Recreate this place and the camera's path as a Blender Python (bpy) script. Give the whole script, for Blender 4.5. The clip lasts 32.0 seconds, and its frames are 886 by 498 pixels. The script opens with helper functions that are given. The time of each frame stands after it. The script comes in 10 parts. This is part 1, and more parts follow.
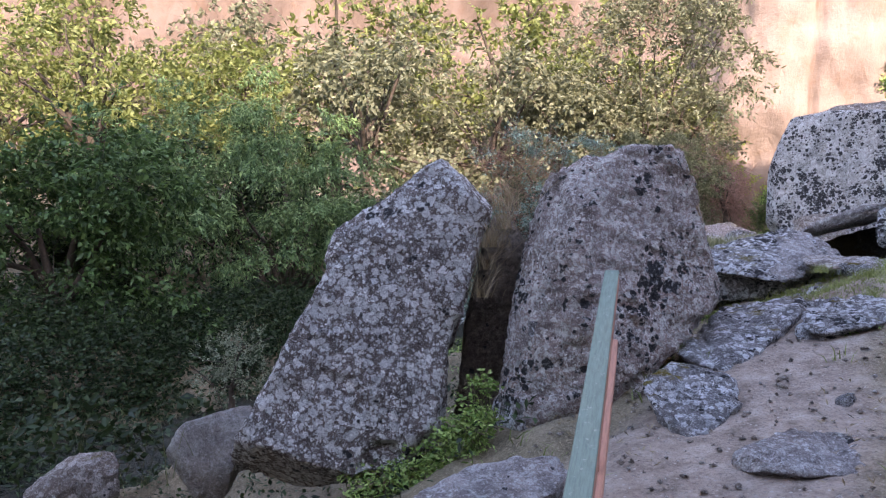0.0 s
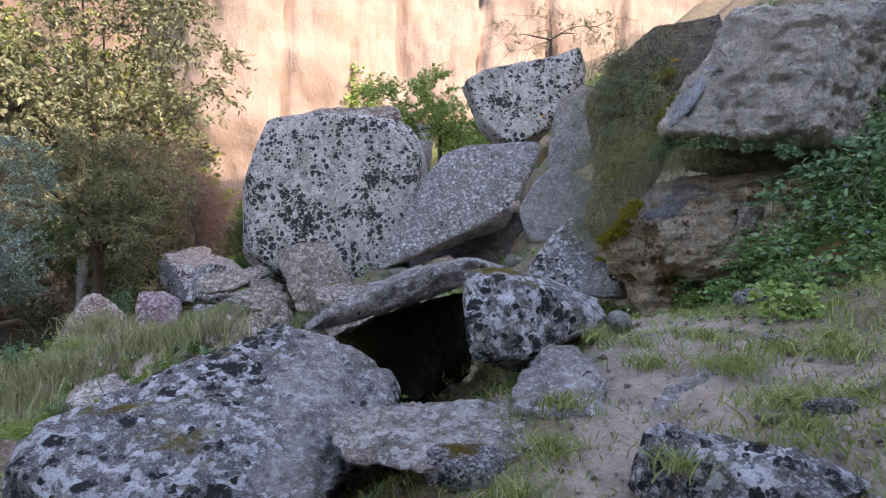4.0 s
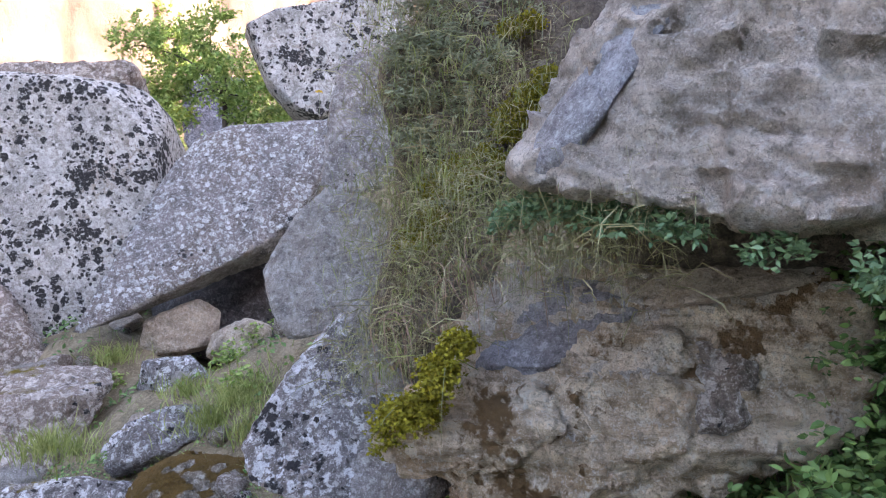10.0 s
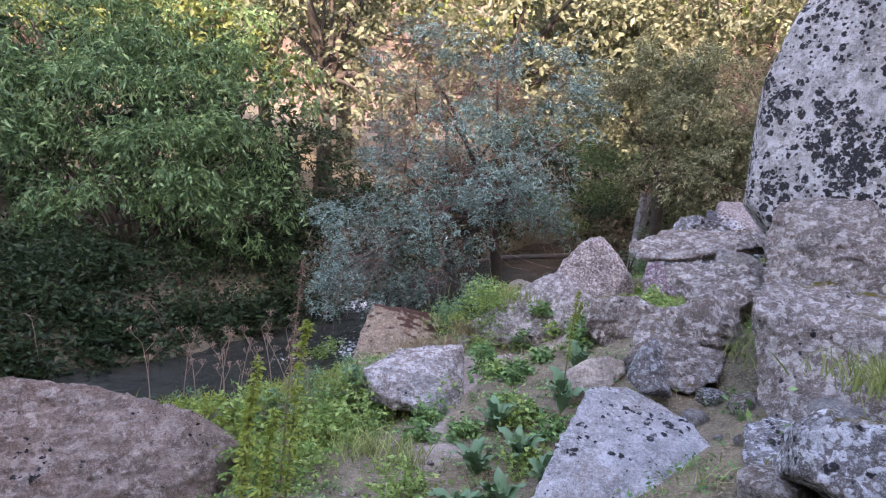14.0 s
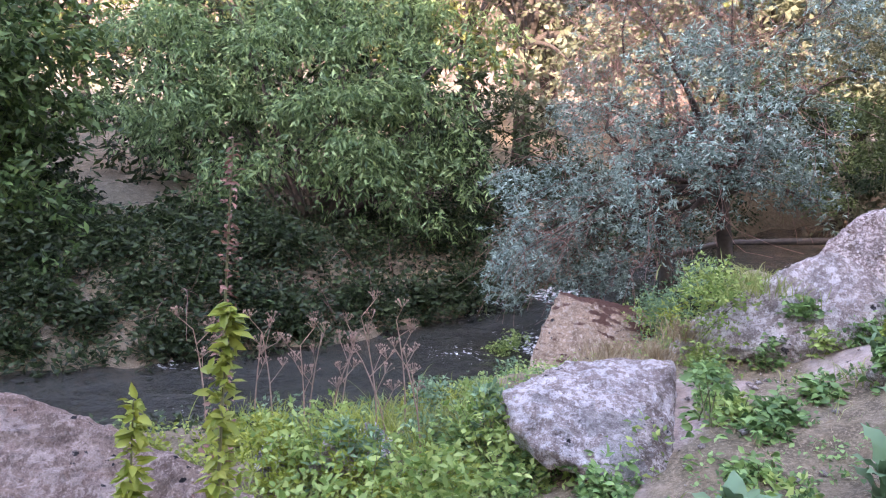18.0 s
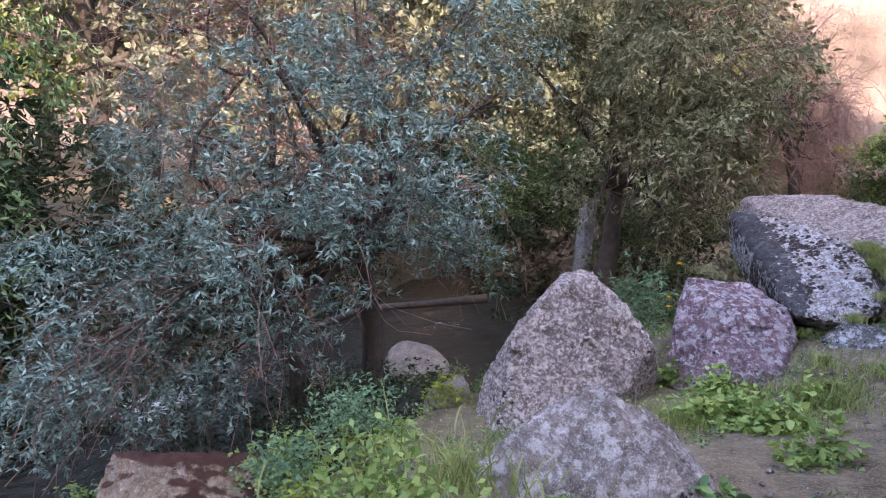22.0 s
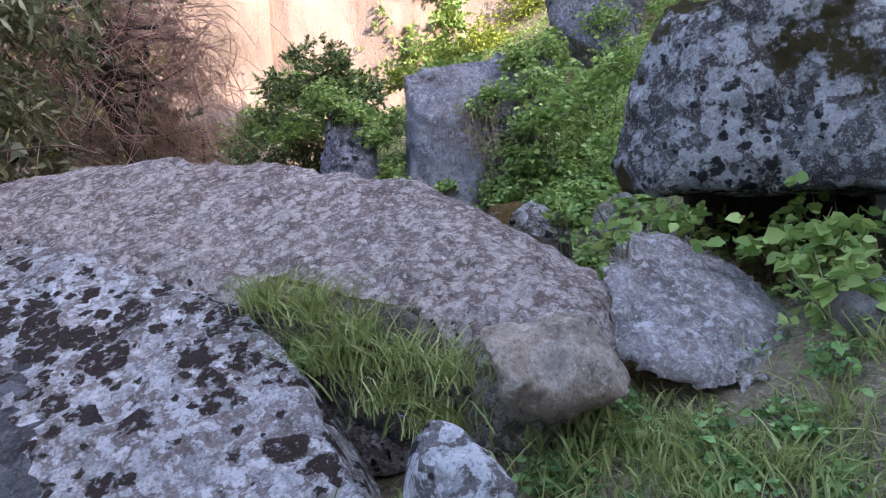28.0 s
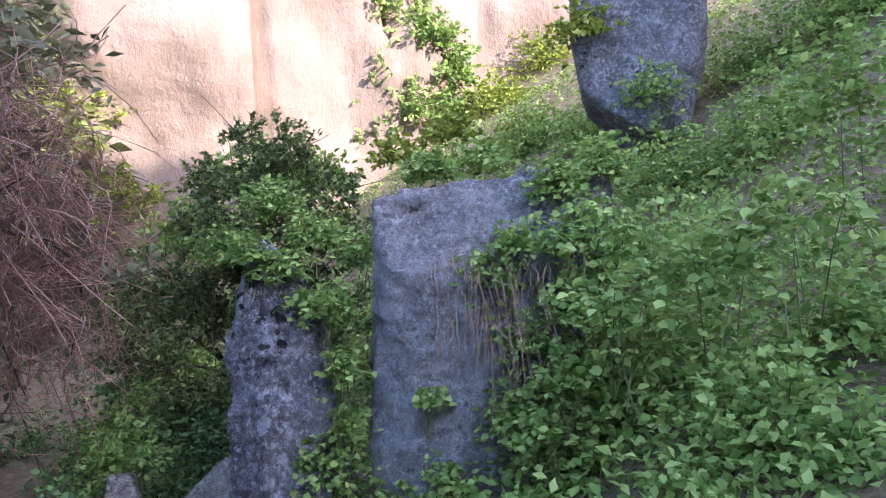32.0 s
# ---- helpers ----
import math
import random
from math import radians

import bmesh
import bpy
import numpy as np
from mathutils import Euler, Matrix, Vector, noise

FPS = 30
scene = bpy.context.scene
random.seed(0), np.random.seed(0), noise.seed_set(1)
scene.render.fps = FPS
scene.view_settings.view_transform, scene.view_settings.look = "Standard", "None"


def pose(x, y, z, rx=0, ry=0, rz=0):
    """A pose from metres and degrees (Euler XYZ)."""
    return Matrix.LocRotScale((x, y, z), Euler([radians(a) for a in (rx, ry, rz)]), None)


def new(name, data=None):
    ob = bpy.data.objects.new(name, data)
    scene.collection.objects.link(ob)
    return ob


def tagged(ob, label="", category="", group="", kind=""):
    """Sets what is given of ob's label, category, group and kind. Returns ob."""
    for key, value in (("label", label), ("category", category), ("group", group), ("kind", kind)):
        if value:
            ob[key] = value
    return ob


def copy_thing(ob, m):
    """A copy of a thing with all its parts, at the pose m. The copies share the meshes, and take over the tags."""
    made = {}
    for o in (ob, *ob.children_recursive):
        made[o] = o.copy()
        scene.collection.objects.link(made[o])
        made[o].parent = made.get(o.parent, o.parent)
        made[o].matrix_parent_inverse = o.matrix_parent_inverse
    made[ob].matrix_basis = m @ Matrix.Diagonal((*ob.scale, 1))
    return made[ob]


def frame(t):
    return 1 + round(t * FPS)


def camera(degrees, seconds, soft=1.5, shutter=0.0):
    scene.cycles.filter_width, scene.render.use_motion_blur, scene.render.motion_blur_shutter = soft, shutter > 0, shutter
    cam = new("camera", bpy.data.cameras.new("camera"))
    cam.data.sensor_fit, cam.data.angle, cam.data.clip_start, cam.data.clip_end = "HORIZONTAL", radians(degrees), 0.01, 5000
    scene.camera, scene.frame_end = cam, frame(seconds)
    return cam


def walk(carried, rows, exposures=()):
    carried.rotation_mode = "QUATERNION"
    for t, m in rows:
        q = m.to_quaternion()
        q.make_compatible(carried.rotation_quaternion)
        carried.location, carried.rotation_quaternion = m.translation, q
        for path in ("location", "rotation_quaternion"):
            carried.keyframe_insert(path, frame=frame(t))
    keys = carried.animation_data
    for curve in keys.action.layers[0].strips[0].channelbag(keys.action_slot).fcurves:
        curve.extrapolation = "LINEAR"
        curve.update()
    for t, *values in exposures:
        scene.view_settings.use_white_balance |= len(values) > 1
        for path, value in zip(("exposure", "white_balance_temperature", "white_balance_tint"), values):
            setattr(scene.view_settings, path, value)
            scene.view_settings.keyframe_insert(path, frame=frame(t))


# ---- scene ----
cam = camera(62.7, 32.0, soft=1.1)
METRES, EYE, TILT, LEAN, TURN = 32.0, 1.5, -3.0, 0.0, 0.0
ROWS = [
    (0.0, 0.0, 0.0, 0.0, 0.0, 0.0, 0.0),
    (0.5, 0.0075, 0.0215, -0.0025, 0.61, -2.18, -0.64),
    (1.0, 0.0147, 0.0435, -0.003, -0.74, -3.51, -1.17),
    (1.5, 0.0196, 0.0691, -0.0023, -11.2, 0.21, -1.33),
    (2.0, 0.0279, 0.0928, -0.0017, -12.91, 0.8, -1.13),
    (2.5, 0.0397, 0.1186, -0.001, -20.59, 0.6, 0.45),
    (3.0, 0.0551, 0.1423, 0.0033, -29.34, -1.73, 1.63),
    (3.5, 0.0661, 0.1567, 0.0136, -32.54, -0.87, -0.23),
    (4.0, 0.078, 0.17, 0.0192, -39.03, 0.02, 2.67),
    (4.5, 0.092, 0.1781, 0.0239, -40.3, -0.15, 4.13),
    (6.5, 0.1345, 0.2118, 0.041, -52.68, -0.79, 4.37),
    (7.0, 0.1464, 0.2199, 0.0416, -60.94, -2.53, 5.55),
    (7.5, 0.1621, 0.2257, 0.0433, -62.8, -4.11, 3.71),
    (8.0, 0.1724, 0.2321, 0.0488, -62.02, -4.53, 3.97),
    (8.5, 0.1815, 0.2388, 0.0508, -60.88, -4.82, 4.47),
    (9.0, 0.1897, 0.2442, 0.0512, -51.84, -4.36, 5.18),
    (9.5, 0.197, 0.2501, 0.0514, -51.13, -4.56, 4.66),
    (10.0, 0.2019, 0.2528, 0.0514, -50.08, -4.58, 3.54),
    (10.5, 0.205, 0.2546, 0.0514, -39.43, -3.99, 1.43),
    (11.0, 0.2078, 0.2621, 0.0498, -30.64, -4.39, 0.82),
    (11.5, 0.2109, 0.2655, 0.0433, -14.74, 0.34, 2.37),
    (12.0, 0.2164, 0.2736, 0.0391, -11.22, -3.53, -1.44),
    (12.5, 0.2176, 0.2813, 0.0352, 2.59, -7.79, -6.88),
    (13.0, 0.2192, 0.2892, 0.0263, 9.86, -5.53, -4.93),
    (13.5, 0.2199, 0.3001, 0.0235, 10.47, -5.09, -3.22),
    (14.0, 0.2213, 0.3106, 0.0189, 12.52, -4.75, -5.17),
    (14.5, 0.219, 0.3215, 0.0169, 13.96, -4.59, -5.07),
    (16.5, 0.2228, 0.3672, 0.0111, 10.52, -4.86, -9.42),
    (17.0, 0.2174, 0.3778, 0.0059, 13.53, -5.07, -6.22),
    (17.5, 0.2111, 0.3916, 0.0037, 21.84, -4.57, -5.6),
    (18.0, 0.2057, 0.4038, 0.0027, 29.21, -6.88, -4.6),
    (18.5, 0.2016, 0.4225, -0.0021, 21.33, -5.53, -4.15),
    (19.0, 0.1975, 0.437, -0.0035, 22.81, -5.7, -9.55),
    (19.5, 0.1874, 0.4558, -0.0074, 23.6, -6.08, -6.56),
    (20.0, 0.1795, 0.4773, -0.0075, 23.94, -5.35, -5.02),
    (20.5, 0.1746, 0.5017, -0.0047, 11.4, -2.14, -2.67),
    (21.0, 0.1765, 0.5195, 0.0007, 6.37, -1.52, -2.29),
    (21.5, 0.1798, 0.5322, 0.0052, 2.57, -1.41, -2.15),
    (22.0, 0.1808, 0.5442, 0.0089, 1.05, -1.48, -2.06),
    (22.5, 0.184, 0.5566, 0.0094, 3.12, -1.72, -2.03),
    (23.0, 0.186, 0.5679, 0.0119, 3.23, -2.06, -1.23),
    (23.5, 0.1906, 0.585, 0.0133, -2.74, -1.04, 0.81),
    (24.0, 0.196, 0.601, 0.014, -5.93, 0.15, 1.34),
    (24.5, 0.2014, 0.6194, 0.0154, -12.86, -0.22, 1.28),
    (26.5, 0.228, 0.6786, 0.0106, -16.26, 0.01, 6.93),
    (27.0, 0.2427, 0.6947, 0.0107, -22.81, -0.7, 6.87),
    (27.5, 0.2616, 0.7083, 0.0104, -32.76, -2.75, 6.43),
    (28.0, 0.2807, 0.7241, 0.0132, -43.02, -2.19, 8.35),
    (28.5, 0.295, 0.733, 0.0154, -33.71, -0.91, 8.11),
    (29.0, 0.3085, 0.7471, 0.022, -33.87, -0.82, 3.83),
    (29.5, 0.3137, 0.7542, 0.0277, -34.11, 0.52, 3.0),
    (30.0, 0.3191, 0.7618, 0.0361, -33.96, 2.17, 3.51),
    (30.5, 0.3274, 0.7735, 0.0386, -35.03, -0.63, 4.01),
    (31.0, 0.332, 0.7791, 0.0451, -36.51, -2.28, 4.06),
    (31.5, 0.343, 0.7854, 0.0462, -38.21, 0.93, 6.59),
    (32.0, 0.3545, 0.7901, 0.0511, -42.61, 0.77, 6.9),
]
walk(cam, [(t, pose(0, 0, EYE, TILT, LEAN, TURN) @ pose(METRES * x, METRES * y, METRES * z, 90 + pitch, roll, yaw)) for t, x, y, z, yaw, pitch, roll in ROWS],
     exposures=[(0.0, 2.85, 7300.0, 24.0), (1.0, 2.80, 7100.0, 24.0), (2.0, 2.76, 7300.0, 26.0), (3.0, 2.96, 7800.0, 22.0), (3.5, 3.12, 7800.0, 21.0), (4.0, 2.72, 7700.0, 20.0), (7.0, 3.25, 7300.0, 16.0), (8.0, 3.50, 7600.0, 17.0), (9.0, 3.55, 7900.0, 20.0), (11.0, 3.35, 7700.0, 24.0), (12.0, 3.05, 7500.0, 24.0), (13.0, 3.20, 7500.0, 27.0), (14.0, 3.30, 7400.0, 27.0), (17.0, 3.70, 7200.0, 27.0), (18.0, 3.80, 7400.0, 32.0), (19.0, 3.70, 7000.0, 32.0), (20.0, 3.78, 7000.0, 26.0), (21.0, 3.05, 7000.0, 30.0), (22.5, 3.35, 7300.0, 28.0), (23.0, 3.50, 7400.0, 28.0), (24.0, 3.15, 7400.0, 32.0), (24.5, 3.20, 7400.0, 30.0), (26.5, 3.40, 7300.0, 24.0), (28.0, 3.10, 7000.0, 20.0), (29.0, 3.30, 7400.0, 22.0), (30.0, 3.15, 7800.0, 20.0), (31.0, 3.60, 6600.0, 16.0), (32.0, 3.05, 6300.0, 20.0)])

# ---------------------------------------------------------------- light
SUN_UP, SUN_YAW = 25.0, 8.0            # the sun stands behind the walker, low over the gorge's rim
world = bpy.data.worlds.new("sky")
scene.world = world
world.use_nodes = True
sky = world.node_tree.nodes.new("ShaderNodeTexSky")
sky.sky_type, sky.sun_disc = "NISHITA", False
sky.sun_elevation, sky.sun_rotation = radians(SUN_UP), radians(180 - SUN_YAW)
back = world.node_tree.nodes["Background"]
back.inputs[1].default_value = 0.15
world.node_tree.links.new(sky.outputs[0], back.inputs[0])
sun_data = bpy.data.lights.new("sun", "SUN")
sun_data.energy, sun_data.angle, sun_data.color = 1.65, radians(0.5), (1.0, 0.91, 0.80)
sun = new("sun", sun_data)
sun.matrix_world = pose(0, -20, 40, 90 - SUN_UP, 0, SUN_YAW)

# ---------------------------------------------------------------- noise on arrays
def hash3(i, j, k, seed):
    n = (i * 374761393 + j * 668265263 + k * 1274126177 + seed * 974711) & 0xFFFFFFFF
    n = ((n ^ (n >> 13)) * 1274126177) & 0xFFFFFFFF
    return ((n ^ (n >> 16)) & 0xFFFF) / 32767.5 - 1.0


def vnoise(p, seed=0):
    """Smooth noise, -1 to 1, at the points p (n x 3)."""
    f = np.floor(p)
    i = f.astype(np.int64)
    w = p - f
    w = w * w * (3 - 2 * w)
    out = 0
    for a in (0, 1):
        for b in (0, 1):
            for c in (0, 1):
                k = (w[:, 0] if a else 1 - w[:, 0]) * (w[:, 1] if b else 1 - w[:, 1]) * (w[:, 2] if c else 1 - w[:, 2])
                out = out + k * hash3(i[:, 0] + a, i[:, 1] + b, i[:, 2] + c, seed)
    return out


def fbm(p, scale, octaves=4, seed=0, gain=0.5):
    out, amp = 0, 1.0
    for o in range(octaves):
        out = out + amp * vnoise(p * scale + o * 17.3, seed + o)
        scale, amp = scale * 2.07, amp * gain
    return out


# ---------------------------------------------------------------- materials
def nodes_of(name):
    m = bpy.data.materials.new(name)
    m.use_nodes = True
    t = m.node_tree
    return m, t, t.nodes["Principled BSDF"]


def add(t, kind, **values):
    n = t.nodes.new(kind)
    for key, v in values.items():
        if key in n.inputs:
            n.inputs[key].default_value = v
    return n


def ramp(t, fac, stops):
    r = t.nodes.new("ShaderNodeValToRGB")
    while len(r.color_ramp.elements) < len(stops):
        r.color_ramp.elements.new(0.5)
    for e, (pos, col) in zip(r.color_ramp.elements, stops):
        e.position, e.color = pos, (*col, 1)
    t.links.new(fac, r.inputs[0])
    return r.outputs[0]


def mix(t, fac, a, b):
    m = t.nodes.new("ShaderNodeMix")
    m.data_type = "RGBA"
    for v, socket in ((fac, m.inputs[0]), (a, m.inputs[6]), (b, m.inputs[7])):
        if isinstance(v, bpy.types.NodeSocket):
            t.links.new(v, socket)
        elif isinstance(v, tuple):
            socket.default_value = (*v, 1)
        else:
            socket.default_value = v
    return m.outputs[2]


def grey(t, fac, lo, hi):
    if lo > hi:
        return ramp(t, fac, [(hi, (1, 1, 1)), (lo, (0, 0, 0))])
    return ramp(t, fac, [(lo, (0, 0, 0)), (hi, (1, 1, 1))])


def noise_at(t, vec, scale, detail=6, rough=0.6, warp=0.0):
    n = add(t, "ShaderNodeTexNoise", Scale=scale, Detail=detail, Roughness=rough, Distortion=warp)
    t.links.new(vec, n.inputs["Vector"])
    return n.outputs[0]


def cells(t, vec, scale, warp=0.25):
    """Distance to the nearest of scattered points, with ragged rims."""
    nz = add(t, "ShaderNodeTexNoise", Scale=scale * 2.2, Detail=4.0)
    t.links.new(vec, nz.inputs["Vector"])
    s = t.nodes.new("ShaderNodeVectorMath")
    s.operation = "MULTIPLY_ADD"
    t.links.new(nz.outputs[1], s.inputs[0])
    s.inputs[1].default_value = (warp / scale * 3,) * 3
    t.links.new(vec, s.inputs[2])
    v = add(t, "ShaderNodeTexVoronoi", Scale=scale)
    t.links.new(s.outputs[0], v.inputs["Vector"])
    return v.outputs["Distance"], v.outputs["Color"]


def bump(t, bsdf, heights, dist=0.02, strength=0.7):
    last = None
    for h, s, d in heights:
        b = add(t, "ShaderNodeBump", Strength=s, Distance=d)
        t.links.new(h, b.inputs["Height"])
        if last:
            t.links.new(last, b.inputs["Normal"])
        last = b.outputs[0]
    t.links.new(last, bsdf.inputs["Normal"])


def wire(t, a, b):
    if isinstance(a, bpy.types.NodeSocket):
        t.links.new(a, b)
    else:
        b.default_value = a


def calc(t, op, a, b=0.0, c=0.0):
    m = t.nodes.new("ShaderNodeMath")
    m.operation = op
    for v, socket in zip((a, b, c), m.inputs):
        wire(t, v, socket)
    return m.outputs[0]


def below(t, v, edge, soft):
    """1 where v is under edge, 0 above it."""
    r = t.nodes.new("ShaderNodeMapRange")
    t.links.new(v, r.inputs[0])
    r.inputs[1].default_value, r.inputs[2].default_value = edge + soft, edge - soft
    return r.outputs[0]


def lichen(t, vec, col, scale, cover, crust, base, patch, fine, warp=0.3, strength=0.8):
    """A layer of round crusts of uneven size and tone; returns colour and mask."""
    d, c = cells(t, vec, scale, warp)
    r = t.nodes.new("ShaderNodeSeparateColor")
    t.links.new(c, r.inputs[0])
    grow = calc(t, "MULTIPLY_ADD", r.outputs[0], -0.45, d)
    grow = calc(t, "MULTIPLY_ADD", calc(t, "SUBTRACT", patch, 0.5), -0.9, grow)
    mask = below(t, grow, -0.12 + 0.42 * cover, 0.03)
    tone = ramp(t, r.outputs[1], [(0.0, tuple(k * 0.5 for k in crust)), (0.45, tuple(k * 0.82 for k in crust)), (1.0, tuple(min(1, k * 1.15) for k in crust))])
    tone = mix(t, grey(t, fine, 0.34, 0.52), mix(t, 0.5, tone, base), tone)
    return mix(t, calc(t, "MULTIPLY", mask, strength), col, tone), mask


def stone_material(name, base, crust, disc=10, cover=0.5, small=26, small_cover=0.6, spot=0.0, spot_size=9.0, moss=0.0, moss_colour=(0.16, 0.12, 0.02),
                   strata=0.0, spot_colour=(0.016, 0.016, 0.018), torn_crust=True, growth=0.0, growth_colour=(0.035, 0.026, 0.012), steep=False, lumps=0.0, strength=0.8):
    """Weathered rock: stained base, crusts of pale lichen of two sizes, black spots, moss on the upward parts."""
    m, t, bsdf = nodes_of(name)
    geo = t.nodes.new("ShaderNodeTexCoord")
    info = t.nodes.new("ShaderNodeObjectInfo")
    shift = t.nodes.new("ShaderNodeVectorMath")
    shift.operation = "MULTIPLY_ADD"
    t.links.new(info.outputs["Random"], shift.inputs[0])
    shift.inputs[1].default_value = (7.0, 5.0, 3.0)
    t.links.new(geo.outputs["Object"], shift.inputs[2])
    vec = shift.outputs[0]
    big = noise_at(t, vec, 1.3, 4, 0.6)
    mid = noise_at(t, vec, 5, 6, 0.65)
    fine = noise_at(t, vec, 48, 7, 0.75)
    grain = noise_at(t, vec, 19, 4, 0.6)
    col = ramp(t, mid, [(0.28, tuple(c * 0.45 for c in base)), (0.5, base), (0.72, tuple(min(1, c * 1.5) for c in base))])
    col = mix(t, grey(t, big, 0.45, 0.7), col, mix(t, 0.5, col, (base[0] * 0.9, base[1] * 0.72, base[2] * 0.58)))
    if strata:
        sep = t.nodes.new("ShaderNodeMapping")
        sep.inputs["Scale"].default_value = (1.2, 1.2, 9)
        sep.inputs["Rotation"].default_value = (0.25, 0.3, 0)
        t.links.new(vec, sep.inputs["Vector"])
        lay = noise_at(t, sep.outputs[0], 1.6, 8, 0.65, 0.6)
        col = mix(t, calc(t, "MULTIPLY", grey(t, lay, 0.46, 0.62), strata), col, (0.26, 0.16, 0.08) if strata > 0.6 else tuple(c * 0.6 for c in base))
    col, disc_mask = lichen(t, vec, col, disc, cover, crust, base, big, fine, 0.3, strength)
    if torn_crust:
        # the smaller crusts: torn patches and flecks of uneven tone
        torn = noise_at(t, vec, small * 0.55, 5, 0.62, 0.5)
        hue = noise_at(t, vec, small * 0.21, 3, 0.6)
        edge = 0.67 - 0.20 * small_cover
        small_mask = grey(t, calc(t, "MULTIPLY_ADD", calc(t, "SUBTRACT", mid, 0.5), 0.35, torn), edge, edge + 0.035)
        tone = ramp(t, hue, [(0.32, tuple(k * 0.62 for k in crust)), (0.5, tuple(k * 0.86 for k in crust)), (0.68, tuple(min(1, k * 1.12) for k in crust))])
        col = mix(t, calc(t, "MULTIPLY", small_mask, strength), col, tone)
    else:
        col, small_mask = lichen(t, vec, col, small, small_cover, crust, base, mid, fine, 0.4, strength)
    fleck = noise_at(t, vec, 95, 3, 0.7)
    col = mix(t, calc(t, "MULTIPLY", grey(t, fleck, 0.56, 0.64), 0.45), col, tuple(min(1, k * 1.2) for k in crust))
    col = mix(t, calc(t, "MULTIPLY", grey(t, fleck, 0.44, 0.36), 0.5), col, tuple(k * 0.35 for k in base))
    pit = None
    if spot:
        field = noise_at(t, vec, 1.7, 4, 0.6)
        for size, k in ((spot_size, 1.0), (spot_size * 2.1, 0.9)):
            d3, c3 = cells(t, vec, size, 0.26)
            r3 = t.nodes.new("ShaderNodeSeparateColor")
            t.links.new(c3, r3.inputs[0])
            g = calc(t, "MULTIPLY_ADD", r3.outputs[2], 0.55, d3)
            g = calc(t, "MULTIPLY_ADD", calc(t, "SUBTRACT", field, 0.5), -1.7, g)
            mask = below(t, g, 0.05 + spot * k, 0.03)
            if steep:
                way = t.nodes.new("ShaderNodeNewGeometry")
                up = t.nodes.new("ShaderNodeSeparateXYZ")
                t.links.new(way.outputs["Normal"], up.inputs[0])
                mask = calc(t, "MULTIPLY", mask, below(t, calc(t, "MULTIPLY_ADD", field, -0.5, up.outputs[2]), 0.42, 0.12))
            col = mix(t, mask, col, mix(t, fine, spot_colour, tuple(c * 3.0 for c in spot_colour)))
            pit = mask if pit is None else calc(t, "MAXIMUM", pit, mask)
    col = mix(t, grey(t, fine, 0.28, 0.42), mix(t, 0.6, col, tuple(c * 0.2 for c in base)), col)
    # grain of the rock, with relief shading put in: pale knobs, dark pores
    pore = noise_at(t, vec, 26, 5, 0.68, 0.3)
    col = mix(t, calc(t, "MULTIPLY", grey(t, pore, 0.45, 0.35), 0.55), col, tuple(c * 0.28 for c in base))
    col = mix(t, calc(t, "MULTIPLY", grey(t, pore, 0.54, 0.64), 0.45), col, tuple(min(0.85, k * 1.3) for k in crust))
    if growth:
        patch = calc(t, "MULTIPLY_ADD", grain, 0.25, calc(t, "MULTIPLY", noise_at(t, vec, 1.5, 6, 0.65), 0.75))
        col = mix(t, grey(t, patch, 0.62 - 0.25 * growth, 0.66 - 0.25 * growth), col, mix(t, fine, tuple(c * 0.4 for c in growth_colour), tuple(c * 1.8 for c in growth_colour)))
    if moss:
        n = t.nodes.new("ShaderNodeNewGeometry")
        sp = t.nodes.new("ShaderNodeSeparateXYZ")
        t.links.new(n.outputs["Normal"], sp.inputs[0])
        a = calc(t, "ADD", sp.outputs[2], noise_at(t, vec, 2.4, 6, 0.65))
        r = t.nodes.new("ShaderNodeMapRange")
        t.links.new(a, r.inputs[0])
        r.inputs[1].default_value, r.inputs[2].default_value = 1.55 - moss, 1.66 - moss
        col = mix(t, r.outputs[0], col, mix(t, fine, tuple(c * 0.4 for c in moss_colour), tuple(c * 1.5 for c in moss_colour)))
    t.links.new(col, bsdf.inputs["Base Color"])
    bsdf.inputs["Roughness"].default_value = 0.92
    bsdf.inputs["Specular IOR Level"].default_value = 0.2
    heights = [(mid, 0.8, 0.10), (grain, 1.0, 0.045), (pore, 1.0, 0.03), (fine, 1.0, 0.022), (disc_mask, 0.25, 0.004), (small_mask, 0.35, 0.004)]
    if lumps:
        knob, _ = cells(t, vec, 9, 0.35)
        heights.insert(1, (knob, lumps, 0.09))
    if strata:
        heights.insert(0, (lay, 0.9, 0.10))
    if pit is not None:
        heights.append((calc(t, "SUBTRACT", 1.0, pit), 0.4, 0.008))
    bump(t, bsdf, heights)
    return m


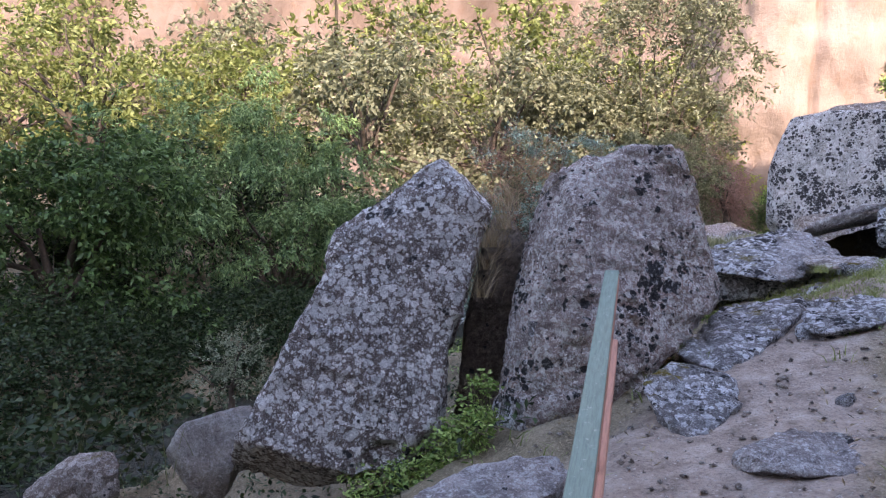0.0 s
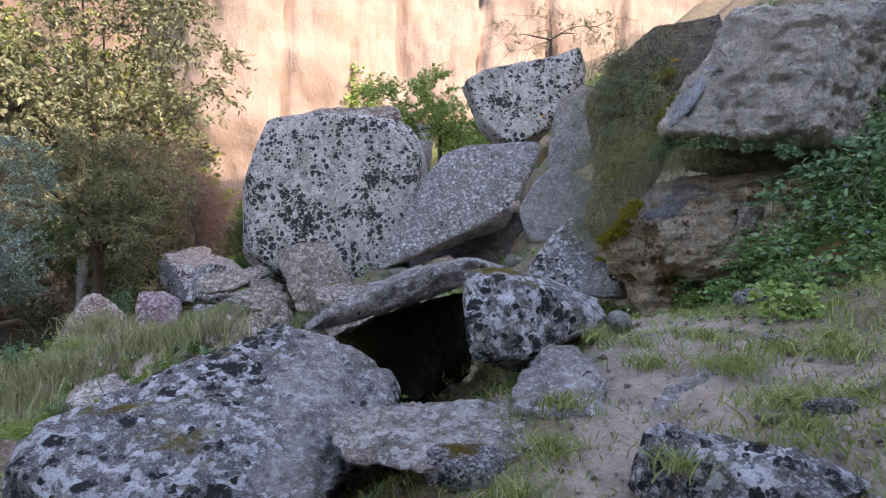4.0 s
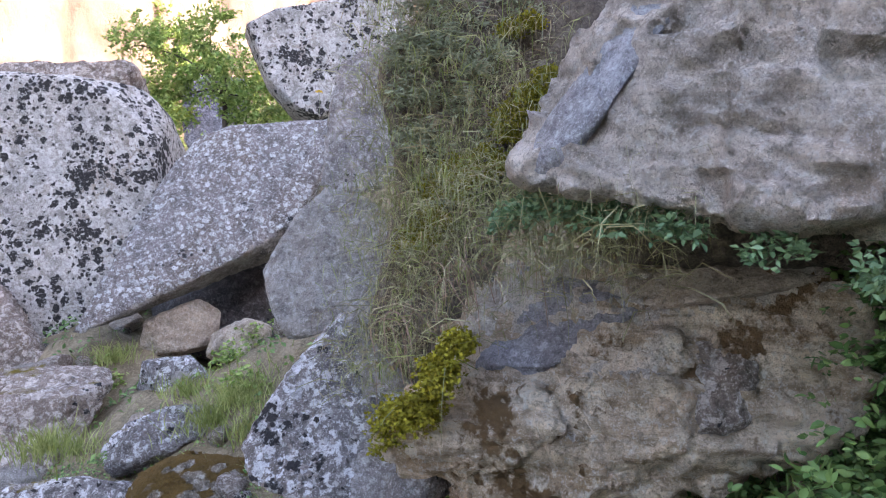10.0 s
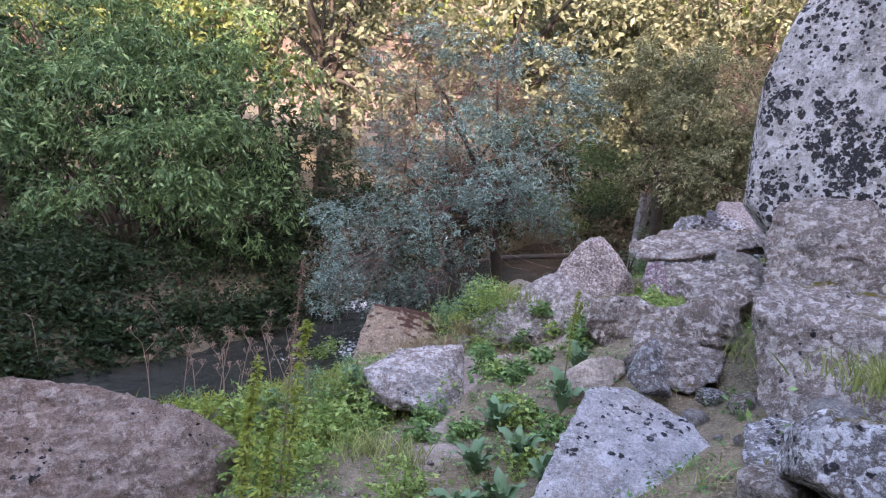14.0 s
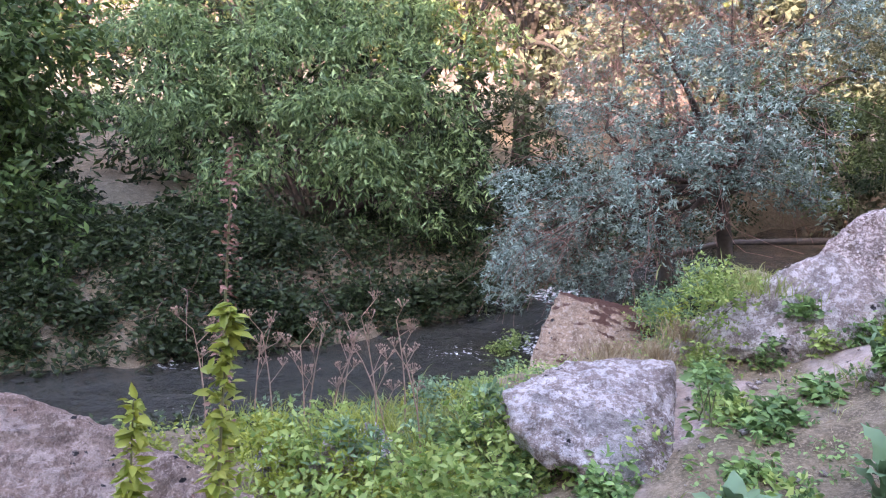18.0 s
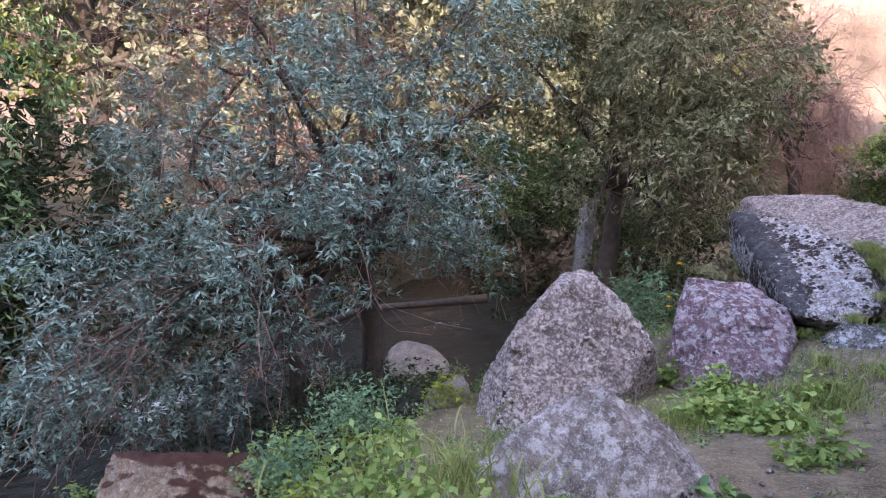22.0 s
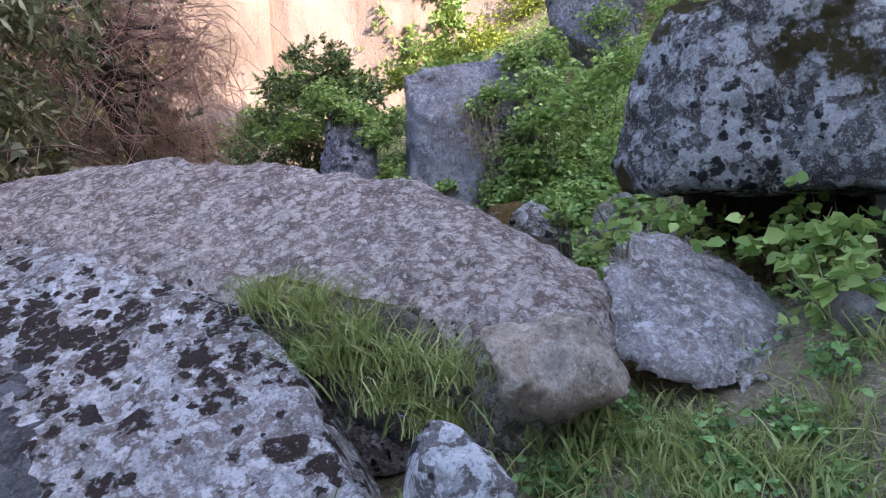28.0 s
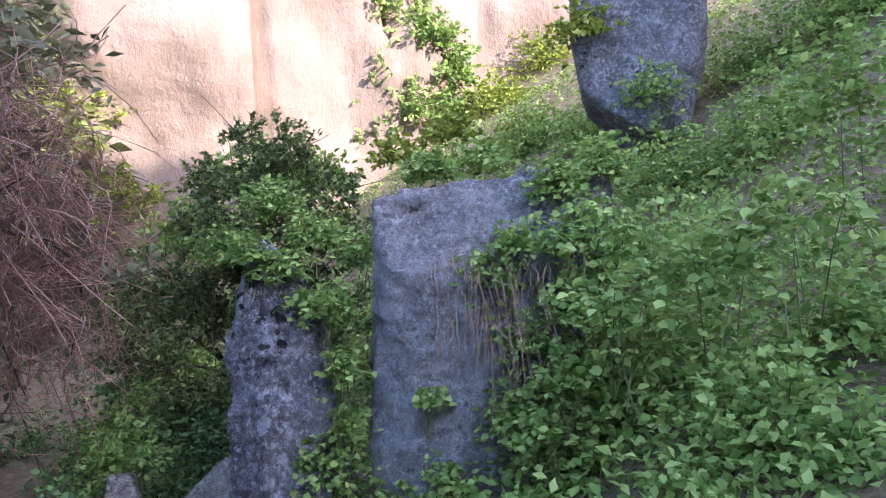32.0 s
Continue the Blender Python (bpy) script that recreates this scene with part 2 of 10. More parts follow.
STONE = {
    "brown": stone_material("stone_brown", (0.164, 0.133, 0.127), (0.840, 0.840, 0.840), 14, 0.80, 32, 0.55, 0.12, 7.0, strength=0.95, torn_crust=False),
    "block": stone_material("stone_block", (0.360, 0.282, 0.268), (0.840, 0.815, 0.783), 30, 0.35, 40, 0.75, 0.34, 8.0, strength=0.75, lumps=0.5),
    "pale": stone_material("stone_pale", (0.40, 0.385, 0.375), (0.70, 0.70, 0.705), 7, 0.6, 22, 0.85, 0.50, 8.0),
    "slate": stone_material("stone_slate", (0.197, 0.179, 0.179), (0.605, 0.632, 0.656), 13, 0.36, 34, 0.45, 0.08, 10.0, strength=0.85),
    "blue": stone_material("stone_blue", (0.206, 0.194, 0.200), (0.753, 0.766, 0.806), 14, 0.55, 24, 0.6, 0.34, 9.0, 0.05, strength=0.88),
    "frost": stone_material("stone_frost", (0.330, 0.281, 0.259), (0.739, 0.711, 0.706), 12, 0.4, 24, 0.75, 0.10, 9.0, strength=0.7),
    "bluedark": stone_material("stone_bluedark", (0.164, 0.164, 0.196), (0.464, 0.476, 0.567), 9, 0.3, 17, 0.5, 0.12, 6.0, strength=0.6),
    "grey": stone_material("stone_grey", (0.330, 0.308, 0.292), (0.517, 0.506, 0.506), 7, 0.12, 22, 0.35, strength=0.5),
    "bluegrey": stone_material("stone_bluegrey", (0.303, 0.297, 0.327), (0.517, 0.517, 0.579), 8, 0.2, 20, 0.4, strength=0.5, strata=0.25),
    "tuff": stone_material("stone_tuff", (0.64, 0.57, 0.51), (0.814, 0.759, 0.715), 6, 0.1, 12, 0.4, strata=0.5, lumps=1.0, strength=0.5),
    "edge": stone_material("stone_edge", (0.36, 0.37, 0.41), (0.56, 0.62, 0.66), 4, 0.3, 10, 0.2, strength=0.6),
    "dusky": stone_material("stone_dusky", (0.343, 0.310, 0.310), (0.696, 0.696, 0.708), 26, 0.25, 40, 0.5, 0.05, 9.0, strength=0.6),
    "warm": stone_material("stone_warm", (0.275, 0.226, 0.20), (0.76, 0.70, 0.665), 12, 0.35, 18, 0.62, 0.10, 9.0, 0.05, strength=0.65, strata=0.3),
    "pinkish": stone_material("stone_pinkish", (0.274, 0.216, 0.203), (0.833, 0.742, 0.718), 24, 0.55, 40, 0.7, 0.12, 11.0, strength=0.8),
    "tan": stone_material("stone_tan", (0.46, 0.385, 0.32), (0.60, 0.54, 0.49), 5, 0.1, 18, 0.4, lumps=0.3, strength=0.5),
    "strata": stone_material("stone_strata", (0.68, 0.56, 0.44), (0.80, 0.72, 0.63), 5, 0.05, 12, 0.4, 0.0, 7.0, 0.0, (0.28, 0.26, 0.02), 0.75, lumps=0.4, strength=0.5, growth=0.22, growth_colour=(0.17, 0.105, 0.055)),
    "chalk": stone_material("stone_chalk", (0.42, 0.415, 0.425), (0.66, 0.67, 0.69), 7, 0.4, 18, 0.6, 0.24, 9.0, strength=0.6),
    "rust": stone_material("stone_rust", (0.38, 0.285, 0.24), (0.66, 0.55, 0.49), 8, 0.3, 14, 0.55, 0.05, 9.0, strength=0.6, strata=0.5),
    "mossy": stone_material("stone_mossy", (0.22, 0.19, 0.165), (0.48, 0.46, 0.44), 9, 0.2, 24, 0.5, 0.10, 8, 0.62, (0.13, 0.08, 0.026)),
    "purple": stone_material("stone_purple", (0.27, 0.165, 0.19), (0.76, 0.70, 0.74), 14, 0.45, 18, 0.62, 0.10, 9.0, strength=0.7, strata=0.3),
    "ochre": stone_material("stone_ochre", (0.408, 0.300, 0.216), (0.648, 0.564, 0.480), 9, 0.2, 18, 0.5, 0.08, 7.0, 0.40, (0.12, 0.06, 0.045), strength=0.6, strata=0.5),
    "spotted": stone_material("stone_spotted", (0.25, 0.19, 0.174), (0.61, 0.535, 0.505), 26, 0.8, 44, 0.6, 0.30, 14.0, spot_colour=(0.024, 0.015, 0.012), strength=0.75, steep=True, torn_crust=False),
    "speckled": stone_material("stone_speckled", (0.264, 0.224, 0.218), (0.700, 0.687, 0.707), 14, 0.6, 30, 0.7, 0.56, 9.0, spot_colour=(0.022, 0.014, 0.012), torn_crust=False),
    "hanging": stone_material("stone_hanging", (0.12, 0.115, 0.12), (0.58, 0.59, 0.62), 9, 0.6, 16, 0.7, 0.30, 10.0, 0.18, (0.14, 0.12, 0.015), growth=0.30, growth_colour=(0.05, 0.04, 0.015)),
    # near-black tone that carries the shade of hollows in its colour
    "damp": stone_material("stone_hollow_shade", (0.04, 0.036, 0.032), (0.10, 0.095, 0.085), 8, 0.2, 20, 0.3, growth=0.5),
    # darker copy of the stone with shade put into its colour
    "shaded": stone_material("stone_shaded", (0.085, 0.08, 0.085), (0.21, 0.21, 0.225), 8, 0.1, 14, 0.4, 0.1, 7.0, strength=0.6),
    "earth": stone_material("stone_earth", (0.17, 0.14, 0.12), (0.28, 0.245, 0.21), 9, 0.0, 20, 0.2, 0.05, 9.0, 0.2, (0.10, 0.10, 0.02)),
}


def leaf_material(name, dark, light, back_glow=0.25, rough=0.5):
    m, t, bsdf = nodes_of(name)
    geo = t.nodes.new("ShaderNodeNewGeometry")
    col = ramp(t, geo.outputs["Random Per Island"], [(0.0, dark), (0.55, tuple((a + b) / 2 for a, b in zip(dark, light))), (1.0, light)])
    co = t.nodes.new("ShaderNodeTexCoord")
    patch = noise_at(t, co.outputs["Object"], 0.9, 4, 0.6)
    col = mix(t, grey(t, patch, 0.35, 0.7), mix(t, 0.45, col, dark), col)
    t.links.new(col, bsdf.inputs["Base Color"])
    bsdf.inputs["Roughness"].default_value = rough
    bsdf.inputs["Specular IOR Level"].default_value = 0.35
    tr = t.nodes.new("ShaderNodeBsdfTranslucent")
    t.links.new(col, tr.inputs[0])
    ms = t.nodes.new("ShaderNodeMixShader")
    ms.inputs[0].default_value = back_glow
    t.links.new(bsdf.outputs[0], ms.inputs[1])
    t.links.new(tr.outputs[0], ms.inputs[2])
    t.links.new(ms.outputs[0], t.nodes["Material Output"].inputs["Surface"])
    return m


LEAF = {
    "willow": leaf_material("willow_leaf", (0.035, 0.085, 0.03), (0.31, 0.46, 0.19)),
    "silver": leaf_material("silver_leaf", (0.05, 0.09, 0.07), (0.42, 0.59, 0.51), 0.10),
    "olive": leaf_material("olive_leaf", (0.085, 0.095, 0.04), (0.42, 0.42, 0.24), 0.25),
    "sunny": leaf_material("sunny_leaf", (0.1, 0.13, 0.03), (0.34, 0.37, 0.14), 0.36),
    "greyolive": leaf_material("greyolive_leaf", (0.1, 0.11, 0.06), (0.32, 0.33, 0.21), 0.3),
    # darker than real foliage: the banks' deep shade is put into this colour
    "dark": leaf_material("shade_dark_leaf", (0.012, 0.026, 0.009), (0.058, 0.10, 0.034)),
    "bramble": leaf_material("bramble_leaf", (0.11, 0.21, 0.045), (0.50, 0.63, 0.22), 0.38),
    "herb": leaf_material("herb_leaf", (0.045, 0.12, 0.036), (0.33, 0.53, 0.19), 0.3),
    "mint": leaf_material("mint_leaf", (0.075, 0.16, 0.085), (0.24, 0.38, 0.2), 0.2),
    "grass": leaf_material("grass_blade", (0.15, 0.20, 0.05), (0.48, 0.52, 0.22), 0.35),
    "dry": leaf_material("dry_blade", (0.22, 0.16, 0.09), (0.50, 0.42, 0.28), 0.2),
    "moss": leaf_material("moss_tuft", (0.12, 0.11, 0.01), (0.38, 0.34, 0.03), 0.1, 0.9),
    "lime": leaf_material("lime_leaf", (0.16, 0.22, 0.03), (0.42, 0.47, 0.10), 0.3),
    "wormwood": leaf_material("wormwood_leaf", (0.17, 0.20, 0.13), (0.36, 0.40, 0.28), 0.15),
    "sedge": leaf_material("sedge_blade", (0.17, 0.18, 0.08), (0.52, 0.50, 0.30), 0.3),
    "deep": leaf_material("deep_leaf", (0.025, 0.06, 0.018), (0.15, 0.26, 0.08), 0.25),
    "bush": leaf_material("bush_leaf", (0.05, 0.085, 0.025), (0.27, 0.34, 0.13), 0.25),
    "russet": leaf_material("fine_twiglet", (0.17, 0.09, 0.07), (0.44, 0.27, 0.22), 0.1, 0.9),
    "yellow": leaf_material("yellow_floret", (0.60, 0.36, 0.01), (0.85, 0.60, 0.02), 0.1),
    "violet": leaf_material("violet_petal", (0.30, 0.18, 0.55), (0.52, 0.40, 0.78), 0.2),
}


def bark_material(name, base, red=0.0):
    m, t, bsdf = nodes_of(name)
    co = t.nodes.new("ShaderNodeTexCoord")
    a = noise_at(t, co.outputs["Object"], 9, 7, 0.7)
    b = noise_at(t, co.outputs["Object"], 55, 5, 0.7)
    col = ramp(t, a, [(0.3, tuple(c * 0.5 for c in base)), (0.7, tuple(c * 1.4 for c in base))])
    t.links.new(col, bsdf.inputs["Base Color"])
    bsdf.inputs["Roughness"].default_value = 0.9
    bump(t, bsdf, [(a, 0.6, 0.03), (b, 0.5, 0.01)])
    return m


BARK = bark_material("bark", (0.075, 0.058, 0.045))
TWIG = bark_material("dead_twig", (0.19, 0.115, 0.09))
RED_TWIG = bark_material("reddish_twig", (0.36, 0.21, 0.175))
STALK = bark_material("dry_stalk", (0.30, 0.20, 0.15))


def cliff_material(name, tint):
    m, t, bsdf = nodes_of(name)
    co = t.nodes.new("ShaderNodeTexCoord")
    vec = co.outputs["Object"]
    mp = t.nodes.new("ShaderNodeMapping")
    mp.inputs["Scale"].default_value = (1, 1, 0.22)
    t.links.new(vec, mp.inputs["Vector"])
    streak = noise_at(t, mp.outputs[0], 0.9, 8, 0.65, 0.4)
    mid = noise_at(t, vec, 0.7, 8, 0.65)
    fine = noise_at(t, vec, 6, 8, 0.7)
    col = ramp(t, streak, [(0.28, tuple(c * 0.75 for c in tint)), (0.5, tint), (0.70, tuple(min(1, c * 1.15) for c in tint))])
    col = mix(t, grey(t, mid, 0.52, 0.75), col, (tint[0] * 0.85, tint[1] * 0.68, tint[2] * 0.58))
    col = mix(t, grey(t, fine, 0.28, 0.45), mix(t, 0.5, col, (0.2, 0.13, 0.09)), col)
    t.links.new(col, bsdf.inputs["Base Color"])
    bsdf.inputs["Roughness"].default_value = 0.95
    bump(t, bsdf, [(streak, 0.5, 0.25), (mid, 0.5, 0.3), (fine, 0.6, 0.06)])
    return m


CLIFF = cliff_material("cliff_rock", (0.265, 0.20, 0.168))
# same rock toned down: the far wall's shade is in the colour
CLIFF_SHADE = cliff_material("shade_toned_cliff_rock", (0.13, 0.095, 0.08))


def ground_material():
    m, t, bsdf = nodes_of("earth")
    co = t.nodes.new("ShaderNodeTexCoord")
    vec = co.outputs["Object"]
    big = noise_at(t, vec, 0.55, 6, 0.65)
    mid = noise_at(t, vec, 5, 7, 0.7)
    fine = noise_at(t, vec, 45, 6, 0.8)
    peb, pc = cells(t, vec, 38, 0.15)
    col = ramp(t, mid, [(0.3, (0.14, 0.105, 0.087)), (0.5, (0.32, 0.25, 0.21)), (0.7, (0.46, 0.385, 0.335))])
    pick = t.nodes.new("ShaderNodeSeparateColor")
    t.links.new(pc, pick.inputs[0])
    sparse = calc(t, "MULTIPLY", ramp(t, peb, [(0.24, (1, 1, 1)), (0.40, (0, 0, 0))]), grey(t, pick.outputs[0], 0.45, 0.75))
    col = mix(t, sparse, col, mix(t, pick.outputs[1], (0.16, 0.13, 0.115), (0.46, 0.40, 0.36)))
    # worn gravel near the trodden line, litter and green growth away from it
    attr = t.nodes.new("ShaderNodeAttribute")
    attr.attribute_name = "off_path"
    a = t.nodes.new("ShaderNodeMath")
    a.operation = "MULTIPLY_ADD"
    t.links.new(big, a.inputs[0])
    a.inputs[1].default_value = 0.9
    t.links.new(attr.outputs["Fac"], a.inputs[2])
    grown = grey(t, a.outputs[0], 0.62, 0.92)
    litter = ramp(t, mid, [(0.3, (0.06, 0.048, 0.028)), (0.52, (0.17, 0.135, 0.085)), (0.75, (0.32, 0.26, 0.19))])
    litter = mix(t, grey(t, fine, 0.5, 0.62), litter, (0.30, 0.24, 0.17))
    col = mix(t, grown, col, litter)
    col = mix(t, grey(t, fine, 0.28, 0.5), mix(t, 0.5, col, (0.05, 0.04, 0.03)), col)
    t.links.new(col, bsdf.inputs["Base Color"])
    bsdf.inputs["Roughness"].default_value = 0.95
    bump(t, bsdf, [(mid, 0.6, 0.05), (peb, 0.5, 0.015), (fine, 0.8, 0.012)])
    return m


EARTH = ground_material()


def water_material():
    m, t, bsdf = nodes_of("river_water")
    co = t.nodes.new("ShaderNodeTexCoord")
    vec = co.outputs["Object"]
    w1 = noise_at(t, vec, 2.2, 5, 0.6, 0.8)
    w2 = noise_at(t, vec, 9, 4, 0.6, 0.5)
    attr = t.nodes.new("ShaderNodeAttribute")
    attr.attribute_name = "foam"
    a = t.nodes.new("ShaderNodeMath")
    a.operation = "MULTIPLY_ADD"
    t.links.new(w2, a.inputs[0])
    a.inputs[1].default_value = 1.0
    t.links.new(attr.outputs["Fac"], a.inputs[2])
    foam = grey(t, a.outputs[0], 0.92, 1.10)
    t.links.new(mix(t, foam, mix(t, w1, (0.016, 0.018, 0.015), (0.05, 0.05, 0.04)), (0.62, 0.63, 0.62)), bsdf.inputs["Base Color"])
    t.links.new(mix(t, foam, (0.08, 0.08, 0.08), (0.7, 0.7, 0.7)), bsdf.inputs["Roughness"])
    bsdf.inputs["IOR"].default_value = 1.33
    bump(t, bsdf, [(w1, 0.9, 0.22), (w2, 0.8, 0.06)])
    return m


WATER = water_material()


def wood_material(name, paint, wear):
    m, t, bsdf = nodes_of(name)
    co = t.nodes.new("ShaderNodeTexCoord")
    mp = t.nodes.new("ShaderNodeMapping")
    mp.inputs["Scale"].default_value = (14, 1.2, 14)
    t.links.new(co.outputs["Object"], mp.inputs["Vector"])
    g = noise_at(t, mp.outputs[0], 6, 7, 0.7)
    f = noise_at(t, co.outputs["Object"], 28, 5, 0.7)
    col = mix(t, grey(t, g, 0.42, 0.62), paint, tuple(c * 0.75 for c in paint))
    col = mix(t, grey(t, f, 0.60, 0.72), col, wear)
    t.links.new(col, bsdf.inputs["Base Color"])
    bsdf.inputs["Roughness"].default_value = 0.7
    bump(t, bsdf, [(g, 0.35, 0.004), (f, 0.3, 0.003)])
    return m


GREEN_WOOD = wood_material("worn_green_paint", (0.17, 0.23, 0.185), (0.33, 0.36, 0.31))
RED_WOOD = wood_material("pinkish_timber", (0.50, 0.24, 0.17), (0.36, 0.17, 0.12))
IRON = bark_material("rusty_nail", (0.05, 0.04, 0.035))


# ---------------------------------------------------------------- mesh helpers
def mesh_of(name, verts, faces, material, smooth=False):
    me = bpy.data.meshes.new(name)
    verts = np.asarray(verts, dtype=np.float32)
    faces = np.asarray(faces, dtype=np.int32)
    n, k = faces.shape
    me.vertices.add(len(verts))
    me.vertices.foreach_set("co", verts.ravel())
    me.loops.add(n * k)
    me.loops.foreach_set("vertex_index", faces.ravel())
    me.polygons.add(n)
    me.polygons.foreach_set("loop_start", np.arange(0, n * k, k, dtype=np.int32))
    me.polygons.foreach_set("loop_total", np.full(n, k, dtype=np.int32))
    if smooth:
        me.polygons.foreach_set("use_smooth", np.ones(n, dtype=bool))
    me.materials.append(material)
    me.update(calc_edges=True)
    me.validate()
    return me


def part(name, data, parent, label=""):
    ob = new(name, data)
    ob.parent = parent
    return tagged(ob, label)


def thing(name, at, label, category, group="", kind=""):
    ob = new(name)
    ob.location = at
    return tagged(ob, label, category, group, kind)


def tube(points, radii, sides=6):
    """Vertices and quads of a tapered tube along points."""
    p = np.asarray(points, float)
    d = np.gradient(p, axis=0)
    d /= np.linalg.norm(d, axis=1, keepdims=True) + 1e-9
    ref = np.where(np.abs(d[:, 2:3]) < 0.9, np.array([[0, 0, 1.0]]), np.array([[1.0, 0, 0]]))
    u = np.cross(d, ref)
    u /= np.linalg.norm(u, axis=1, keepdims=True) + 1e-9
    v = np.cross(d, u)
    a = np.arange(sides) * 2 * np.pi / sides
    r = np.asarray(radii, float)[:, None, None]
    ring = p[:, None, :] + r * (np.cos(a)[None, :, None] * u[:, None, :] + np.sin(a)[None, :, None] * v[:, None, :])
    n = len(p)
    i = np.arange(n - 1)[:, None] * sides
    k = np.arange(sides)[None, :]
    k2 = (k + 1) % sides
    f = np.stack([i + k, i + k2, i + sides + k2, i + sides + k], -1).reshape(-1, 4)
    return ring.reshape(-1, 3), f


def join(pieces):
    vs, fs, base = [], [], 0
    for v, f in pieces:
        vs.append(v)
        fs.append(np.asarray(f) + base)
        base += len(v)
    return np.concatenate(vs), np.concatenate(fs)


RNG = np.random.default_rng(7)


def leaves_at(c, length, width, droop=0.3, up=0.0, out=None, vary=0.35):
    """One folded lance-shaped leaf (two quads sharing the midrib) at every point of c."""
    n = len(c)
    d = RNG.normal(size=(n, 3))
    d[:, 2] = d[:, 2] * 0.7 - droop
    if out is not None:
        d += out
    d /= np.linalg.norm(d, axis=1, keepdims=True)
    nn = RNG.normal(size=(n, 3))
    nn[:, 2] += up
    s = np.cross(d, nn)
    s /= np.linalg.norm(s, axis=1, keepdims=True) + 1e-9
    nrm = np.cross(s, d)
    L = length * (1 + vary * RNG.uniform(-1, 1, n))[:, None]
    w = width * (1 + vary * RNG.uniform(-1, 1, n))[:, None]
    a = c
    b = c + d * L * 0.45 + s * w * 0.5 + nrm * w * 0.18
    e = c + d * L * 0.45 - s * w * 0.5 + nrm * w * 0.18
    tip = c + d * L - nrm * L * 0.06
    v = np.stack([a, b, tip, e], 1).reshape(-1, 3)
    k = np.arange(n)[:, None] * 4
    f = np.concatenate([k + np.array([[0, 1, 2]]), k + np.array([[0, 2, 3]])])
    return v, f


def broad_leaves_at(c, length, width, up=1.5, vary=0.35, out=None):
    """Broad oval leaves folded along the midrib, facing mostly up."""
    n = len(c)
    d = RNG.normal(size=(n, 3))
    d[:, 2] = d[:, 2] * 0.35 - 0.15
    if out is not None:
        d += out
    d /= np.linalg.norm(d, axis=1, keepdims=True)
    nn = RNG.normal(size=(n, 3)) * 0.6
    nn[:, 2] += up
    s = np.cross(d, nn)
    s /= np.linalg.norm(s, axis=1, keepdims=True) + 1e-9
    nrm = np.cross(s, d)
    k = (1 + vary * RNG.uniform(-1, 1, n))[:, None]
    L, w = length * k, width * k
    v = np.stack([c, c + d * L * 0.28 + s * w * 0.46 + nrm * w * 0.12, c + d * L * 0.66 + s * w * 0.36 + nrm * w * 0.10, c + d * L - nrm * L * 0.10,
                  c + d * L * 0.66 - s * w * 0.36 + nrm * w * 0.10, c + d * L * 0.28 - s * w * 0.46 + nrm * w * 0.12], 1).reshape(-1, 3)
    i = np.arange(n)[:, None] * 6
    return v, np.concatenate([i + np.array([[0, 1, 2, 3]]), i + np.array([[0, 3, 4, 5]])])


# ---------------------------------------------------------------- the lie of the land
# the trodden line: x, y, height of the ground
SPINE = np.array([(-2, -14, 0.3), (-1, -6, 0.2), (0, 0, 0), (0.9, 3, -0.15), (2.5, 5.5, 0.33), (4.7, 7.1, 0.95), (6.1, 7.9, 1.2), (6.7, 8.4, 1.15),
                  (7.0, 9.0, 0.75), (7.1, 10.2, 0.05), (7.1, 11.7, -0.3), (6.6, 12.9, -0.62), (5.75, 15.2, -1.04), (5.65, 16.6, -0.88), (5.95, 18.2, -0.6),
                  (6.5, 19.8, -0.56), (7.4, 21.7, -0.78), (9.0, 23.2, -0.78), (10.2, 24.4, -0.14), (11.3, 25.3, 0.25), (11.9, 27, -0.3), (12.1, 30, -0.95),
                  (12.6, 33, -1.05), (14.3, 38, -1.0), (17, 50, -0.6), (24, 72, 0.5)], float)
# the river's middle: x, y, water level, half width
RIVER = np.array([(-60, -30, -4.6, 3.0), (-15, 6, -4.0, 2.6), (-5.0, 16.3, -3.75, 2.3), (-1.2, 22.3, -3.7, 2.0), (0.6, 26.7, -3.65, 2.0), (2.3, 29.2, -2.9, 2.3),
                  (4.4, 32.0, -2.3, 2.9), (6.2, 36, -2.1, 2.8), (8.4, 42, -1.8, 2.4), (13, 52, -1.5, 2.5), (30, 90, 0.0, 3.0)], float)


def along(line, x, y):
    """For every place the nearest point of a line: distance, side (left is minus), and the line's other columns there."""
    best = np.full(x.shape, 1e9)
    side = np.zeros(x.shape)
    rest = np.zeros((line.shape[1] - 2,) + x.shape)
    for a, b in zip(line[:-1], line[1:]):
        ex, ey = b[0] - a[0], b[1] - a[1]
        k = np.clip(((x - a[0]) * ex + (y - a[1]) * ey) / (ex * ex + ey * ey), 0, 1)
        dx, dy = x - a[0] - k * ex, y - a[1] - k * ey
        d = np.hypot(dx, dy)
        near = d < best
        best = np.where(near, d, best)
        side = np.where(near, np.sign(ey * dx - ex * dy), side)
        for i in range(len(rest)):
            rest[i] = np.where(near, a[2 + i] + k * (b[2 + i] - a[2 + i]), rest[i])
    return best, side, rest


def smooth(a, lo, hi):
    k = np.clip((a - lo) / (hi - lo), 0, 1)
    return k * k * (3 - 2 * k)


